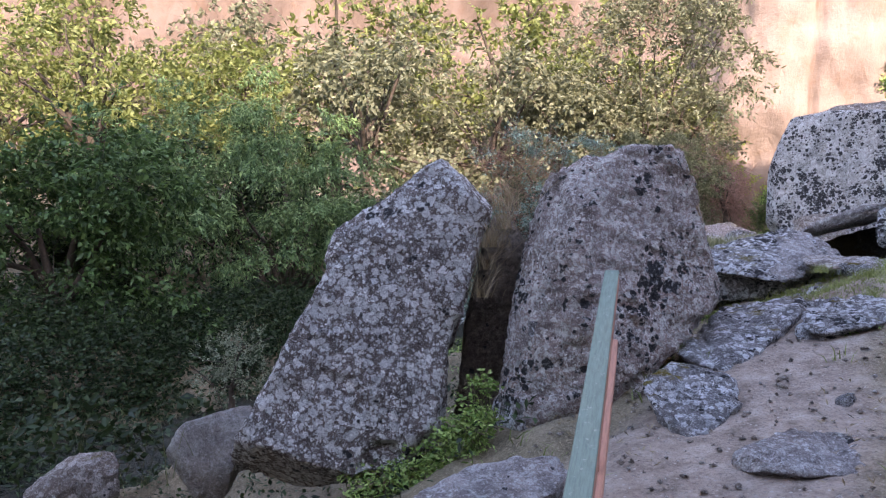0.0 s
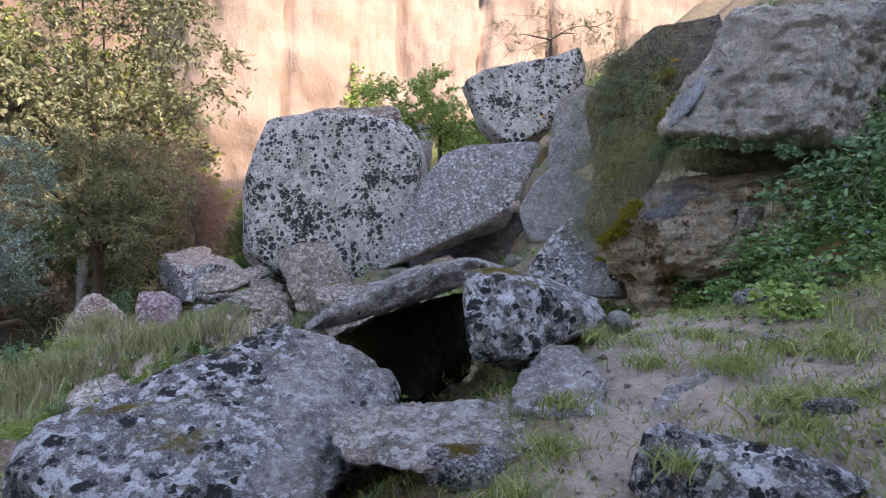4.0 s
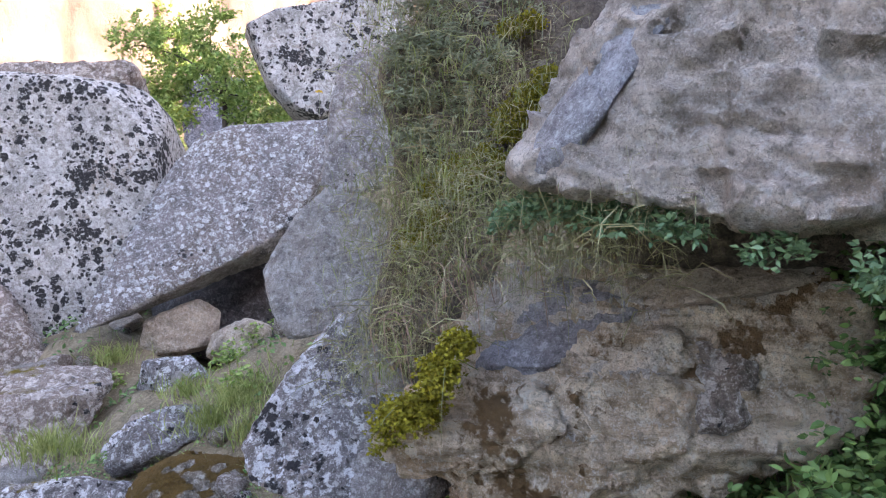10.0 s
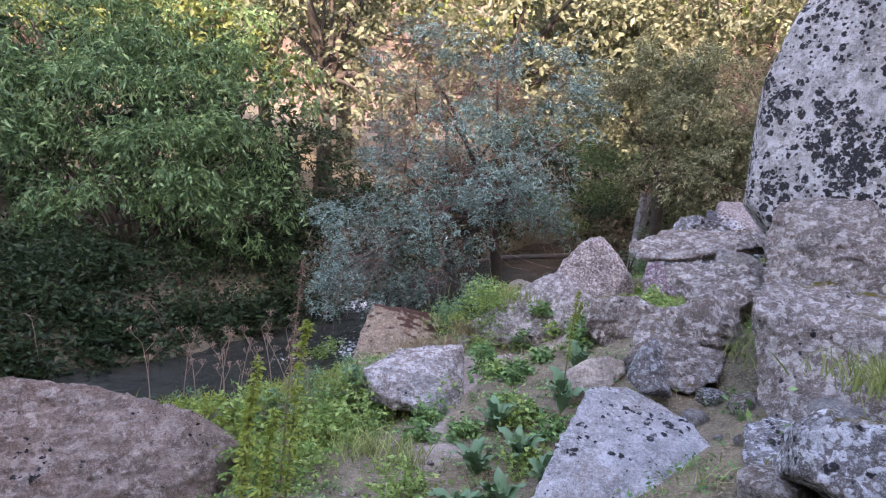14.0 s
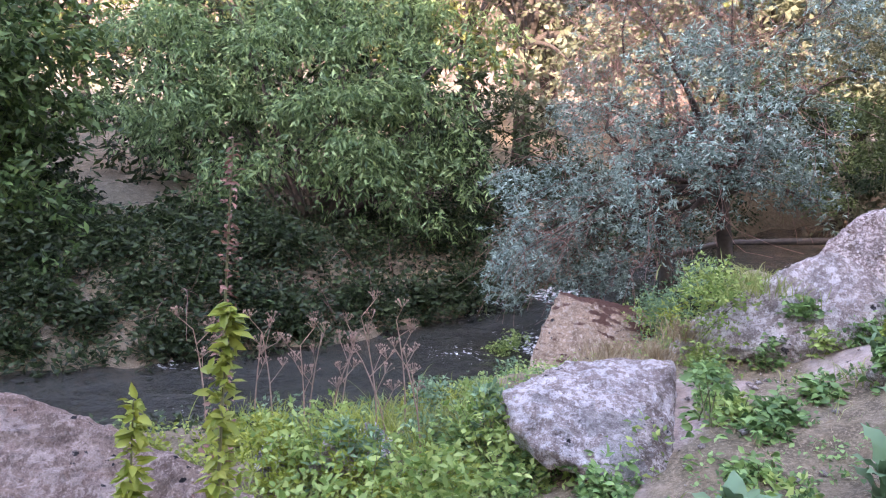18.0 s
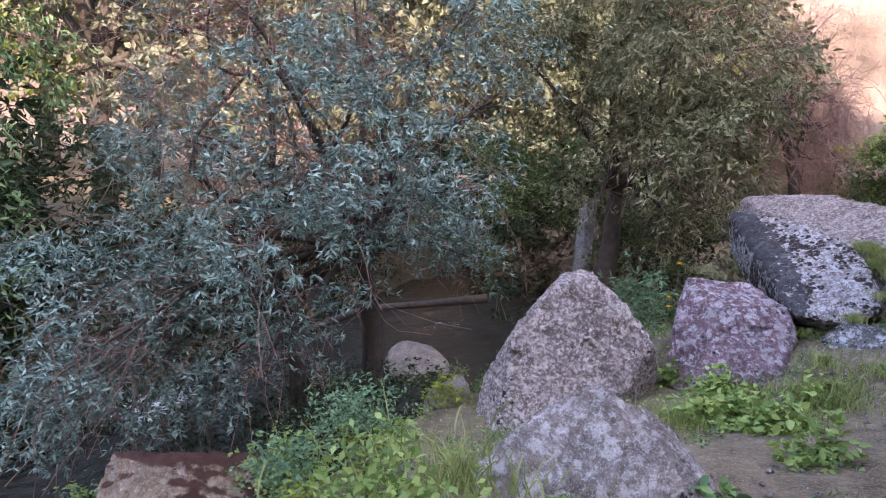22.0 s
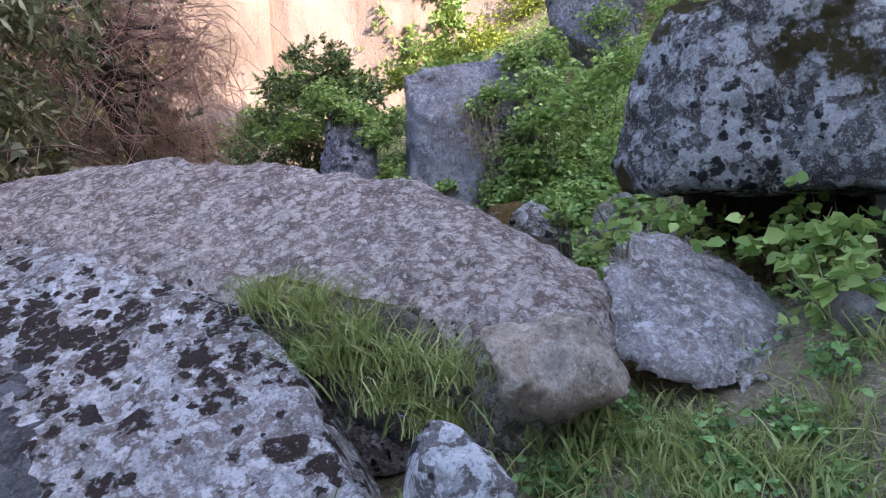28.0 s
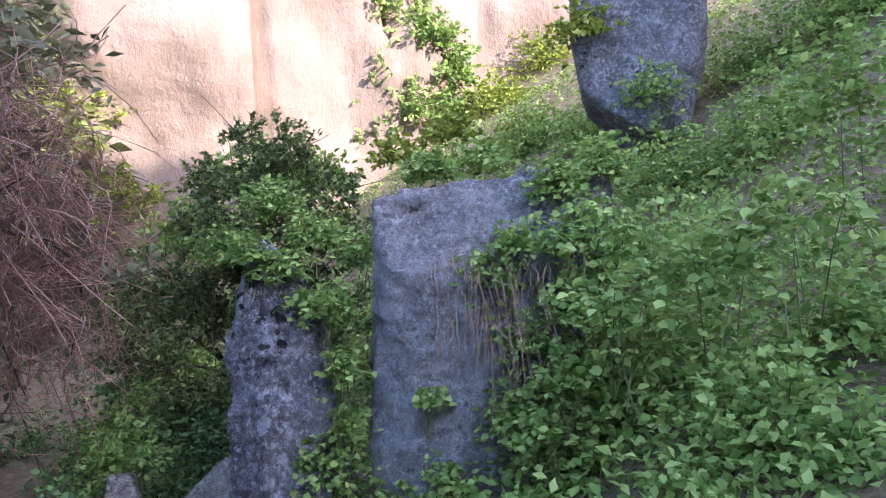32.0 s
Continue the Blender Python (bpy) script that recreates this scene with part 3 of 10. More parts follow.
def land(x, y, fine=True):
    x, y = np.asarray(x, float), np.asarray(y, float)
    d, side, (base,) = along(SPINE, x, y)
    r, rside, (water, half) = along(RIVER, x, y)
    right = side > 0
    up = 0.10 * d + 0.28 * np.maximum(d - 1.0, 0) + 0.22 * np.maximum(d - 6, 0)
    up = np.where(up > 13, 13 + (up - 13) * 0.15, up)
    down = -0.10 * d - 0.10 * np.maximum(d - 1.2, 0)
    down = down - 0.32 * np.maximum(d - 0.55, 0) * smooth(-y, -9.5, -7.0)
    h = base + np.where(right, up, down)
    shore = np.maximum(r - half, -0.6)
    bank = water - 0.12 + np.where(shore < 0, 0.5 * shore, 0.62 * shore)
    far = water - 0.12 + np.where(shore < 0, 0.5 * shore, 0.55 * np.minimum(shore, 3.0) + 0.10 * np.maximum(shore - 3.0, 0))
    h = np.where(rside > 0, -np.logaddexp(-h * 3, -bank * 3) / 3, far)
    h = h - 0.75 * np.exp(-((x - 11.6) ** 2 + (y - 15.6) ** 2) / 1.6) - 0.70 * np.exp(-((x - 5.9) ** 2 + (y - 19.7) ** 2) / 1.2) - 0.35 * np.exp(-((x - 4.9) ** 2 + (y - 16.8) ** 2) / 0.7) - 1.2 * np.exp(-((x - 13.0) ** 2 + (y - 24.7) ** 2) / 0.75) - 0.55 * np.exp(-((x - 6.38) ** 2 + (y - 11.03) ** 2) / 0.22) - 1.2 * np.exp(-((x - 11.95) ** 2 + (y - 16.7) ** 2) / 0.9) - 0.8 * np.exp(-((x - 5.15) ** 2 + (y - 9.05) ** 2) / 0.28)
    if fine:
        p = np.stack([x.ravel(), y.ravel(), np.zeros(x.size)], 1)
        rough = fbm(p, 0.55, 3, 3).reshape(x.shape) * 0.22 * smooth(d, 0.4, 2.5) + fbm(p, 2.6, 3, 9).reshape(x.shape) * (0.025 + 0.05 * smooth(d, 0.3, 1.2))
        h = h + np.where(shore > 0, rough, 0.3 * rough)
    return h


def spaced(lo, hi, step, far):
    a = list(np.arange(lo, hi + step, step))
    s, v = step, a[-1]
    while v < far:
        s *= 1.22
        v += s
        a.append(v)
    s, v = step, lo
    while v > -far:
        s *= 1.22
        v -= s
        a.insert(0, v)
    return np.array(a)


def sheet(xs, ys, height, material, name):
    gx, gy = np.meshgrid(xs, ys)
    z = height(gx, gy)
    v = np.stack([gx.ravel(), gy.ravel(), z.ravel()], 1)
    w = len(xs)
    i, j = np.meshgrid(np.arange(w - 1), np.arange(len(ys) - 1))
    k = (j * w + i).ravel()
    return mesh_of(name, v, np.stack([k, k + 1, k + w + 1, k + w], 1), material, True), gx, gy


me, gx, gy = sheet(spaced(-7, 18, 0.17, 400), spaced(-1, 34, 0.17, 400), land, EARTH, "ground")
d, _, _ = along(SPINE, gx, gy)
at = me.attributes.new("off_path", "FLOAT", "POINT")
at.data.foreach_set("value", smooth(d + 0.7 * smooth(gy, 20.5, 22.0) + 0.35 * fbm(np.stack([gx.ravel(), gy.ravel(), 0 * gx.ravel()], 1), 0.9, 3, 77).reshape(gx.shape), 0.02, 0.50 + 1.5 * smooth(-gy, -8.5, -6)).ravel().astype(np.float32))
ground = tagged(new("ground", me), "gravelly earth with stones, litter and low green growth", "ground", kind="structure")

# the river: a ribbon between its banks, with foam where it drops
s = np.linspace(0, 1, len(RIVER))
fine_s = np.linspace(0, 1, 420)
rx, ry, rz, rh = (np.interp(fine_s, s, RIVER[:, i]) for i in range(4))
for _ in range(6):
    rx[1:-1], ry[1:-1], rz[1:-1] = ((a[:-2] + 2 * a[1:-1] + a[2:]) / 4 for a in (rx, ry, rz))
tx, ty = np.gradient(rx), np.gradient(ry)
tl = np.hypot(tx, ty)
across = np.linspace(-1.7, 1.7, 40)
wx = rx[:, None] + across[None] * rh[:, None] * (ty / tl)[:, None]
wy = ry[:, None] - across[None] * rh[:, None] * (tx / tl)[:, None]
wp = np.stack([wx.ravel(), wy.ravel(), np.zeros(wx.size)], 1)
drop = np.gradient(rz) / tl
foam = smooth(drop, 0.08, 0.30)[:, None] * 0.34 + 0.10 + 0.20 * fbm(wp, 0.5, 3, 5).reshape(wx.shape)
wz = rz[:, None] + 0.03 * fbm(wp, 1.3, 3, 2).reshape(wx.shape) * (1 + 2 * foam)
k = (np.arange(419)[:, None] * 40 + np.arange(39)[None]).ravel()
me = mesh_of("river", np.stack([wx.ravel(), wy.ravel(), wz.ravel()], 1), np.stack([k, k + 1, k + 41, k + 40], 1), WATER, True)
at = me.attributes.new("foam", "FLOAT", "POINT")
at.data.foreach_set("value", foam.ravel().astype(np.float32))
tagged(new("water", me), "dark shallow river with small foaming ripples", "river", kind="structure")


# ---------------------------------------------------------------- cliffs
def cliff(name, label, path, top, foot, material, step=0.5, jag=1.0, seed=1, lean=0.0, cracks=()):
    """A rock wall along a line on the ground, ragged in depth, with a thickness of 6 m."""
    path = np.array(path, float)
    seg = np.r_[0, np.cumsum(np.hypot(*np.diff(path, axis=0).T))]
    u = np.arange(0, seg[-1], step)
    px, py = np.interp(u, seg, path[:, 0]), np.interp(u, seg, path[:, 1])
    for _ in range(4):
        px[1:-1], py[1:-1] = (px[:-2] + 2 * px[1:-1] + px[2:]) / 4, (py[:-2] + 2 * py[1:-1] + py[2:]) / 4
    tx, ty = np.gradient(px), np.gradient(py)
    n = np.stack([ty, -tx], 1) / np.hypot(tx, ty)[:, None]
    zs = np.arange(0, 1.0001, step * 1.2 / (top - foot))
    U, Z = np.meshgrid(np.arange(len(u)), zs)
    crest = top + fbm(np.stack([u * 0.1, u * 0, u * 0], 1), 1.0, 3, seed) * 0.12 * (top - foot)
    z = foot + Z * (crest[U] - foot)
    q = np.stack([u[U].ravel(), np.zeros(U.size), z.ravel()], 1)
    ridge = 1 - np.abs(fbm(q * np.array([1, 1, 0.25]), 0.16, 3, seed + 3))
    off = jag * (1.5 * ridge + 0.9 * fbm(q, 0.25, 4, seed + 5) + 0.25 * np.round(2.5 * fbm(q * np.array([1, 1, 0.5]), 0.4, 2, seed + 8)))
    for at, width, deep in cracks:
        wander = at + 0.35 * vnoise(np.stack([q[:, 2] * 0.35, 0 * q[:, 2], 0 * q[:, 2] + at], 1), seed)
        off = off - deep * np.exp(-((q[:, 0] - wander) / width) ** 2)
    off = off.reshape(U.shape) - lean * (z - foot)
    v = np.stack([px[U] + n[U, 0] * off, py[U] + n[U, 1] * off, z], -1)
    back = v + np.concatenate([n[U] * -6.0, np.zeros(U.shape + (1,))], -1)
    w, hgt = len(u), len(zs)
    i, j = np.meshgrid(np.arange(w - 1), np.arange(hgt - 1))
    k = (j * w + i).ravel()
    f = np.stack([k, k + 1, k + w + 1, k + w], 1)
    m = w * hgt
    i1 = np.arange(w - 1) + (hgt - 1) * w
    cap = np.stack([i1, i1 + 1, i1 + 1 + m, i1 + m], 1)
    ends = []
    for e in (0, w - 1):
        c = np.arange(hgt - 1) * w + e
        ends.append(np.stack([c, c + w, c + w + m, c + m], 1))
    vv = np.concatenate([v.reshape(-1, 3), back.reshape(-1, 3)])
    me = mesh_of(name, vv, np.concatenate([f, f[:, ::-1] + m, cap, *ends]), material, True)
    return tagged(new(name, me), label, "cliff", kind="structure")


cliff("cliff_main", "tall sunlit pinkish-orange cliff with dark vertical cracks", [(17.5, 52), (18.2, 46.5), (20.5, 44.5), (30, 42.5), (44, 36), (58, 25)], 40, -3, CLIFF, 0.30, 0.6, 1, cracks=((10.3, 0.14, 0.9), (14.6, 0.12, 0.5), (17.8, 0.16, 0.6), (23.0, 0.15, 0.8), (27.5, 0.2, 0.9), (33.0, 0.2, 0.8)))
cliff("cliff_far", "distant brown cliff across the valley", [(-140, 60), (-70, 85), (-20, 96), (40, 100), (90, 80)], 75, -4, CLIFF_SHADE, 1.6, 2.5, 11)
# out of view: height and place set to keep sunlight off the path
cliff("cliff_rim", "unseen high cliff behind the walker, added to shade the gorge", [(80, -30), (30, -26), (-20, -24), (-90, -30)], 34.5, -6, CLIFF_SHADE, 1.2, 1.5, 21)


# ---------------------------------------------------------------- rocks
def rock(name, label, at, yaw, lean, thick, style, outline, seed=None, jag=1.0, category="rock"):
    """A boulder: an outlined face that leans back, swollen to a body of that thickness, then worn and broken."""
    o = np.array(outline, float)
    size = np.ptp(o, axis=0).max()
    seed = int(abs(at[0] * 37 + at[1] * 91 + at[2] * 53)) if seed is None else seed
    n = len(o)
    mid = o.mean(0)
    rings = ((0.95, -0.04 * thick), (1.01, 0.05 * thick), (1.03, 0.5 * thick), (0.78, thick))
    bm = bmesh.new()
    loops = []
    for k, y in rings:
        loops.append([bm.verts.new((*(mid + (p - mid) * k)[:1], y, (mid + (p - mid) * k)[1])) for p in o])
    for a, b in zip(loops[:-1], loops[1:]):
        for i in range(n):
            bm.faces.new((a[i], a[(i + 1) % n], b[(i + 1) % n], b[i]))
    bm.faces.new(loops[0])
    bm.faces.new(loops[-1][::-1])
    bmesh.ops.recalc_face_normals(bm, faces=bm.faces)
    return worn(name, label, bm, pose(*at, -lean, 0, yaw), size, style, seed, jag, category)


def grain_of(place, size):
    """Finer where the walk passes close."""
    d, _, _ = along(SPINE, np.array([place.x]), np.array([place.y]))
    return min(0.06, max(0.027, size / 72) * (1.0 if d[0] < 3.1 else 1.6))


def plates(p, size, seed, warp=0.3):
    """Offsets of small plates of that size, each flat and tilted its own way, with sharp rims."""
    q = p / size
    q = q + warp * np.stack([vnoise(q * 1.7 + 3.1 * k, seed + k) for k in range(3)], 1)
    cell = np.floor(q).astype(np.int64)
    best, out = np.full(len(p), 1e9), np.zeros(len(p))
    for i in (-1, 0, 1):
        for j in (-1, 0, 1):
            for k in (-1, 0, 1):
                c = cell + np.array([i, j, k])
                h = [hash3(c[:, 0], c[:, 1], c[:, 2], seed + 7 * m) for m in range(6)]
                gap = q - (c + 0.5 + 0.48 * np.stack(h[:3], 1))
                dist = (gap * gap).sum(1)
                near = dist < best
                best = np.where(near, dist, best)
                out = np.where(near, gap[:, 0] * h[3] + gap[:, 1] * h[4] + gap[:, 2] * h[5], out)
    return out * size


def worn(name, label, bm, m, size, style, seed, jag=1.0, category="rock", facets=1.0, patches=()):
    me = bpy.data.meshes.new(name)
    bm.to_mesh(me)
    bm.free()
    tmp = bpy.data.objects.new("tmp", me)
    scene.collection.objects.link(tmp)
    mod = tmp.modifiers.new("grain", "REMESH")
    mod.mode, mod.voxel_size, mod.use_smooth_shade = "VOXEL", grain_of(m.translation, size) * (0.8 if style == "tuff" else 1.0), True
    out = bpy.data.meshes.new_from_object(tmp.evaluated_get(bpy.context.evaluated_depsgraph_get()))
    bpy.data.objects.remove(tmp)
    nv = len(out.vertices)
    co = np.empty(nv * 3, np.float32)
    out.vertices.foreach_get("co", co)
    co = co.reshape(-1, 3).astype(float)
    ed = np.empty(len(out.edges) * 2, np.int32)
    out.edges.foreach_get("vertices", ed)
    ed = ed.reshape(-1, 2)
    deg = np.bincount(ed.ravel(), minlength=nv)[:, None]
    for _ in range(1):
        acc = np.zeros_like(co)
        np.add.at(acc, ed[:, 0], co[ed[:, 1]])
        np.add.at(acc, ed[:, 1], co[ed[:, 0]])
        co = 0.5 * co + 0.5 * acc / deg
    s = size
    gen = np.random.default_rng(seed)
    # broken planes: the swollen parts are sheared off flat, mostly on the open side
    hard = jag * {"pale": 0.45, "grey": 0.8, "frost": 0.9}.get(style, 1.0)
    wave = fbm(co, 1.6 / s, 2, seed + 31)
    for _ in range(int(15 * facets)):
        n = gen.normal(size=3)
        n[1] = -abs(n[1]) * 0.9 - 0.15
        n /= np.linalg.norm(n)
        q = co @ n
        cut = q.max() - gen.uniform(0.02, 0.08) * hard * np.ptp(q) + 0.012 * s * wave
        co = co - np.maximum(q - cut, 0)[:, None] * n * 0.94
    out.vertices.foreach_set("co", co.astype(np.float32).ravel())
    out.update()
    nm = np.empty(nv * 3, np.float32)
    out.vertices.foreach_get("normal", nm)
    nm = nm.reshape(-1, 3)
    layers = {"strata": 1.0, "tuff": 0.3, "slate": 0.25, "warm": 0.35, "rust": 0.9, "block": 0.2, "bluegrey": 0.2, "ochre": 0.4}.get(style, 0.12)
    # stepped beds
    bed = np.array([0.28, 0.22, 1.0]) * (1.0 if style != "tuff" else 0.9)
    phase = (co @ bed) * (9.0 if style == "strata" else 12.0) / max(s, 0.7) ** 0.5 + 1.1 * fbm(co, 1.3 / s, 3, seed + 6)
    saw = phase - np.floor(phase)
    d = 0.028 * layers * (saw ** 1.5 - 0.4) * min(s, 1.6)
    # plates and chips at three sizes, each tilted its own way with a sharp rim
    rough = {"block": 2.0, "tuff": 3.0, "strata": 2.2, "warm": 1.7, "slate": 0.8, "pale": 0.7, "grey": 0.9, "frost": 1.5, "bluedark": 1.4, "bluegrey": 1.2, "pinkish": 1.3}.get(style, 1.1)
    squash = np.array([1, 1, 1.9]) if layers > 0.3 else np.array([1, 1, 1.2])
    d = d + rough * (0.045 * plates(co, max(0.16, 0.22 * s), seed + 2) + 0.075 * plates(co * squash, 0.16 if s < 1 else 0.22, seed + 3) + 0.10 * plates(co * squash, 0.085, seed + 5))
    if style in ("tuff", "strata"):
        # hackly fracture: sharp ridges between scooped hollows
        for wide, deep in ((0.30, 0.012), (0.12, 0.011)):
            d = d + deep * (np.abs(fbm(co * np.array([1, 1, 1.8]), 1.0 / wide, 3, seed + 61)) * 2.2 - 0.5)
    # cracks along a few wandering planes
    for _ in range(3 if s > 0.6 else 1):
        n = gen.normal(size=3) * np.array([1, 0.4, 1])
        n /= np.linalg.norm(n)
        gap = co @ n - gen.uniform(-0.3, 0.3) * s + 0.10 * s * fbm(co, 2.5 / s, 3, seed + int(gen.integers(99)))
        d = d - 0.022 * min(s, 1.0) * np.exp(-(gap / (0.010 + 0.005 * s)) ** 2) * (fbm(co, 1.8 / s, 2, seed + 12) > -0.1)
    d = d + 0.004 * s * fbm(co, 2.2 / s, 3, seed) + 0.005 * fbm(co, 9.0, 3, seed + 4)
    d = d * hard - 0.03 * np.maximum(fbm(co, 7.0, 2, seed + 8) - 0.45, 0)
    co = co + nm * d[:, None]
    out.vertices.foreach_set("co", co.astype(np.float32).ravel())
    out.polygons.foreach_set("use_smooth", np.ones(len(out.polygons), bool))
    out.materials.clear()
    out.materials.append(STONE[style])
    out.update()
    if patches:
        fn = np.empty(len(out.polygons) * 3, np.float32)
        out.polygons.foreach_get("normal", fn)
        fn = fn.reshape(-1, 3)
        fc = np.empty(len(out.polygons) * 3, np.float32)
        out.polygons.foreach_get("center", fc)
        rag = fbm(fc.reshape(-1, 3).astype(float), 6.0, 3, seed + 77)
        slot = np.zeros(len(out.polygons), np.int32)
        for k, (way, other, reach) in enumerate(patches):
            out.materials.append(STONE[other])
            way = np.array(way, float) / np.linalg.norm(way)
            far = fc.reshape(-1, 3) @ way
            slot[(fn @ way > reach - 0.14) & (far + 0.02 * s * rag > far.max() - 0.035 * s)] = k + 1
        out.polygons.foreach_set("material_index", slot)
    out.set_sharp_from_angle(angle=radians(46))
    out.name = name
    out.update()
    ob = new(name, out)
    ob.matrix_world = m
    return tagged(ob, label, category)


def hull_rock(name, label, style, corners, seed, jag=1.0, facets=0.2, patches=()):
    """A broken block with flat faces between its corners (in the world)."""
    corners = np.array(corners, float)
    at = corners.mean(0)
    bm = bmesh.new()
    for c in corners - at:
        bm.verts.new(c)
    bmesh.ops.convex_hull(bm, input=bm.verts)
    loose = [v for v in bm.verts if not v.link_faces]
    bmesh.ops.delete(bm, geom=loose, context="VERTS")
    return worn(name, label, bm, pose(*at), np.ptp(corners, axis=0).max(), style, seed, jag, facets=facets, patches=patches)


rock("tall_slab", "tall leaning slab boulder covered in pale lichen blotches", (-0.49, 6.17, 0.67), 5, 14, 1.30, "brown",
     [(-1.38, -1.41), (-0.95, -0.48), (-0.54, 0.33), (-0.40, 0.73), (0.04, 1.01), (0.60, 1.44), (1.02, 1.06), (0.77, 0.32), (0.56, -0.36), (0.49, -1.15), (-0.20, -1.49)])
rock("stone", "small lichen-spotted stone by the gravel path", (3.07, 5.87, 0.54), -37, 45, 0.35, "blue",
     [(-0.23, 0.10), (-0.09, 0.16), (0.18, 0.18), (0.20, -0.09), (0.09, -0.22), (-0.15, -0.14)])
rock("stone", "flat lichen-crusted stone in the gravel path", (3.42, 6.45, 0.65), -36, 50, 0.40, "blue",
     [(-0.32, 0.03), (0.22, 0.16), (0.26, 0.06), (0.08, -0.12), (-0.23, -0.13)])
rock("stone", "dark grey boulder below the tall slab", (-2.07, 6.40, -0.67), 18, 20, 0.80, "grey",
     [(-0.15, -0.36), (-0.40, 0.05), (-0.26, 0.29), (0.38, 0.43), (0.32, -0.02), (0.11, -0.39)])
rock("stone", "small brown boulder on the river bank", (-3.22, 6.38, -0.99), 27, 10, 0.80, "warm",
     [(-0.47, 0.00), (-0.11, 0.25), (0.28, 0.25), (0.30, -0.13), (0.01, -0.36)])
rock("stone", "dark blue-grey stone at the edge of the path", (4.64, 6.67, 1.04), -61, 35, 0.60, "blue",
     [(-0.33, -0.06), (-0.25, 0.11), (-0.16, 0.13), (-0.02, 0.09), (0.26, 0.08), (0.42, 0.03), (0.32, -0.15), (-0.23, -0.23)])
rock("stone", "small grey stone on the path", (5.87, 8.04, 1.26), -53, 50, 0.20, "grey",
     [(-0.06, 0.08), (0.08, 0.03), (0.05, -0.07), (-0.07, -0.03)])
rock("flat_stone", "lichen-crusted stone at the path edge", (2.96, 6.80, 0.43), -28, 50, 0.40, "blue",
     [(-0.34, -0.04), (-0.29, 0.16), (-0.12, 0.20), (0.22, 0.16), (0.35, 0.04), (0.39, -0.20), (-0.20, -0.31)])
rock("flat_stone", "lichen-crusted stone in the path", (3.68, 6.74, 0.51), -41, 50, 0.40, "blue",
     [(-0.35, -0.06), (-0.20, 0.08), (0.23, 0.19), (0.33, 0.12), (0.18, -0.08), (-0.18, -0.25)])
rock("stone", "small tilted stone with black lichen", (3.94, 7.41, 0.62), -37, 40, 0.40, "blue",
     [(-0.30, -0.01), (-0.23, 0.15), (-0.00, 0.16), (0.35, -0.02), (0.24, -0.12), (-0.06, -0.16)])
rock("cap_boulder", "huge pale rounded boulder with black lichen spots", (10.27, 18.52, 2.49), -38, 6, 2.60, "pale",
     [(-1.97, -1.39), (-1.94, 0.09), (-1.73, 0.79), (-1.41, 1.51), (-0.53, 1.63), (0.59, 1.57), (1.44, 1.44), (1.67, 1.15), (2.00, 0.20), (1.93, -0.86), (0.94, -1.95), (0.12, -2.15), (-1.12, -2.05)])
rock("cap_stone", "flat brown stone lying on the huge boulder", (11.20, 19.37, 4.22), -41, 30, 1.20, "warm",
     [(-1.80, 0.03), (-0.99, 0.13), (-0.12, 0.21), (1.02, 0.20), (1.17, -0.09), (1.15, -0.30), (-0.44, -0.18)])
rock("perched_boulder", "angular perched boulder spotted with dark lichen", (14.99, 17.61, 4.65), -42, 5, 1.60, "pale",
     [(-1.53, 0.47), (-0.97, 0.77), (0.70, 1.04), (1.42, 1.33), (1.35, 0.33), (0.81, -0.36), (0.27, -0.89), (-0.19, -1.16), (-0.71, -1.04), (-1.15, -0.49)])
rock("stone", "pale broken stone below the leaning slab", (11.03, 16.14, 0.79), -31, 10, 0.50, "tan",
     [(-0.51, -0.23), (-0.41, 0.18), (0.20, 0.39), (0.46, 0.22), (0.39, -0.21), (-0.13, -0.35)])
rock("stone", "rounded beige stone below the leaning slab", (11.30, 15.38, 0.70), -35, 10, 0.40, "tan",
     [(-0.39, -0.13), (-0.31, 0.13), (0.07, 0.30), (0.40, 0.19), (0.33, -0.22), (-0.11, -0.27)])
rock("stone", "small flat lichen stone with orange moss", (10.34, 15.19, 0.53), -30, 25, 0.40, "blue",
     [(-0.38, -0.02), (-0.24, 0.22), (0.17, 0.22), (0.36, -0.00), (0.25, -0.21), (-0.16, -0.21)])
rock("stone", "small stone wedged in a crack", (11.98, 15.02, 2.07), -40, 10, 0.25, "tan",
     [(-0.14, -0.11), (-0.05, 0.10), (0.12, 0.11), (0.07, -0.09)])
rock("mossy_stone", "flat stone covered in brown moss", (9.33, 12.93, 0.30), -33, 30, 0.60, "mossy",
     [(-0.60, 0.20), (-0.34, 0.34), (0.46, 0.23), (0.59, -0.10), (0.47, -0.44), (-0.58, -0.23)])
rock("stone", "low grey stone with white lichen", (8.59, 13.88, 0.21), -23, 30, 0.60, "blue",
     [(-0.56, 0.07), (-0.32, 0.23), (0.13, 0.19), (0.66, 0.04), (0.58, -0.37), (-0.50, -0.16)])
rock("soil_spur", "steep spur of soil overgrown with grass and moss", (9.89, 10.79, 2.68), -43, 12, 1.40, "earth",
     [(-0.54, 0.99), (0.12, 1.53), (1.14, 1.70), (1.10, 0.96), (0.50, 0.18), (0.17, -0.45), (-0.02, -0.91), (-0.35, -1.35), (-0.57, -1.43), (-0.68, -1.07), (-0.49, -0.40), (-0.40, 0.26)])
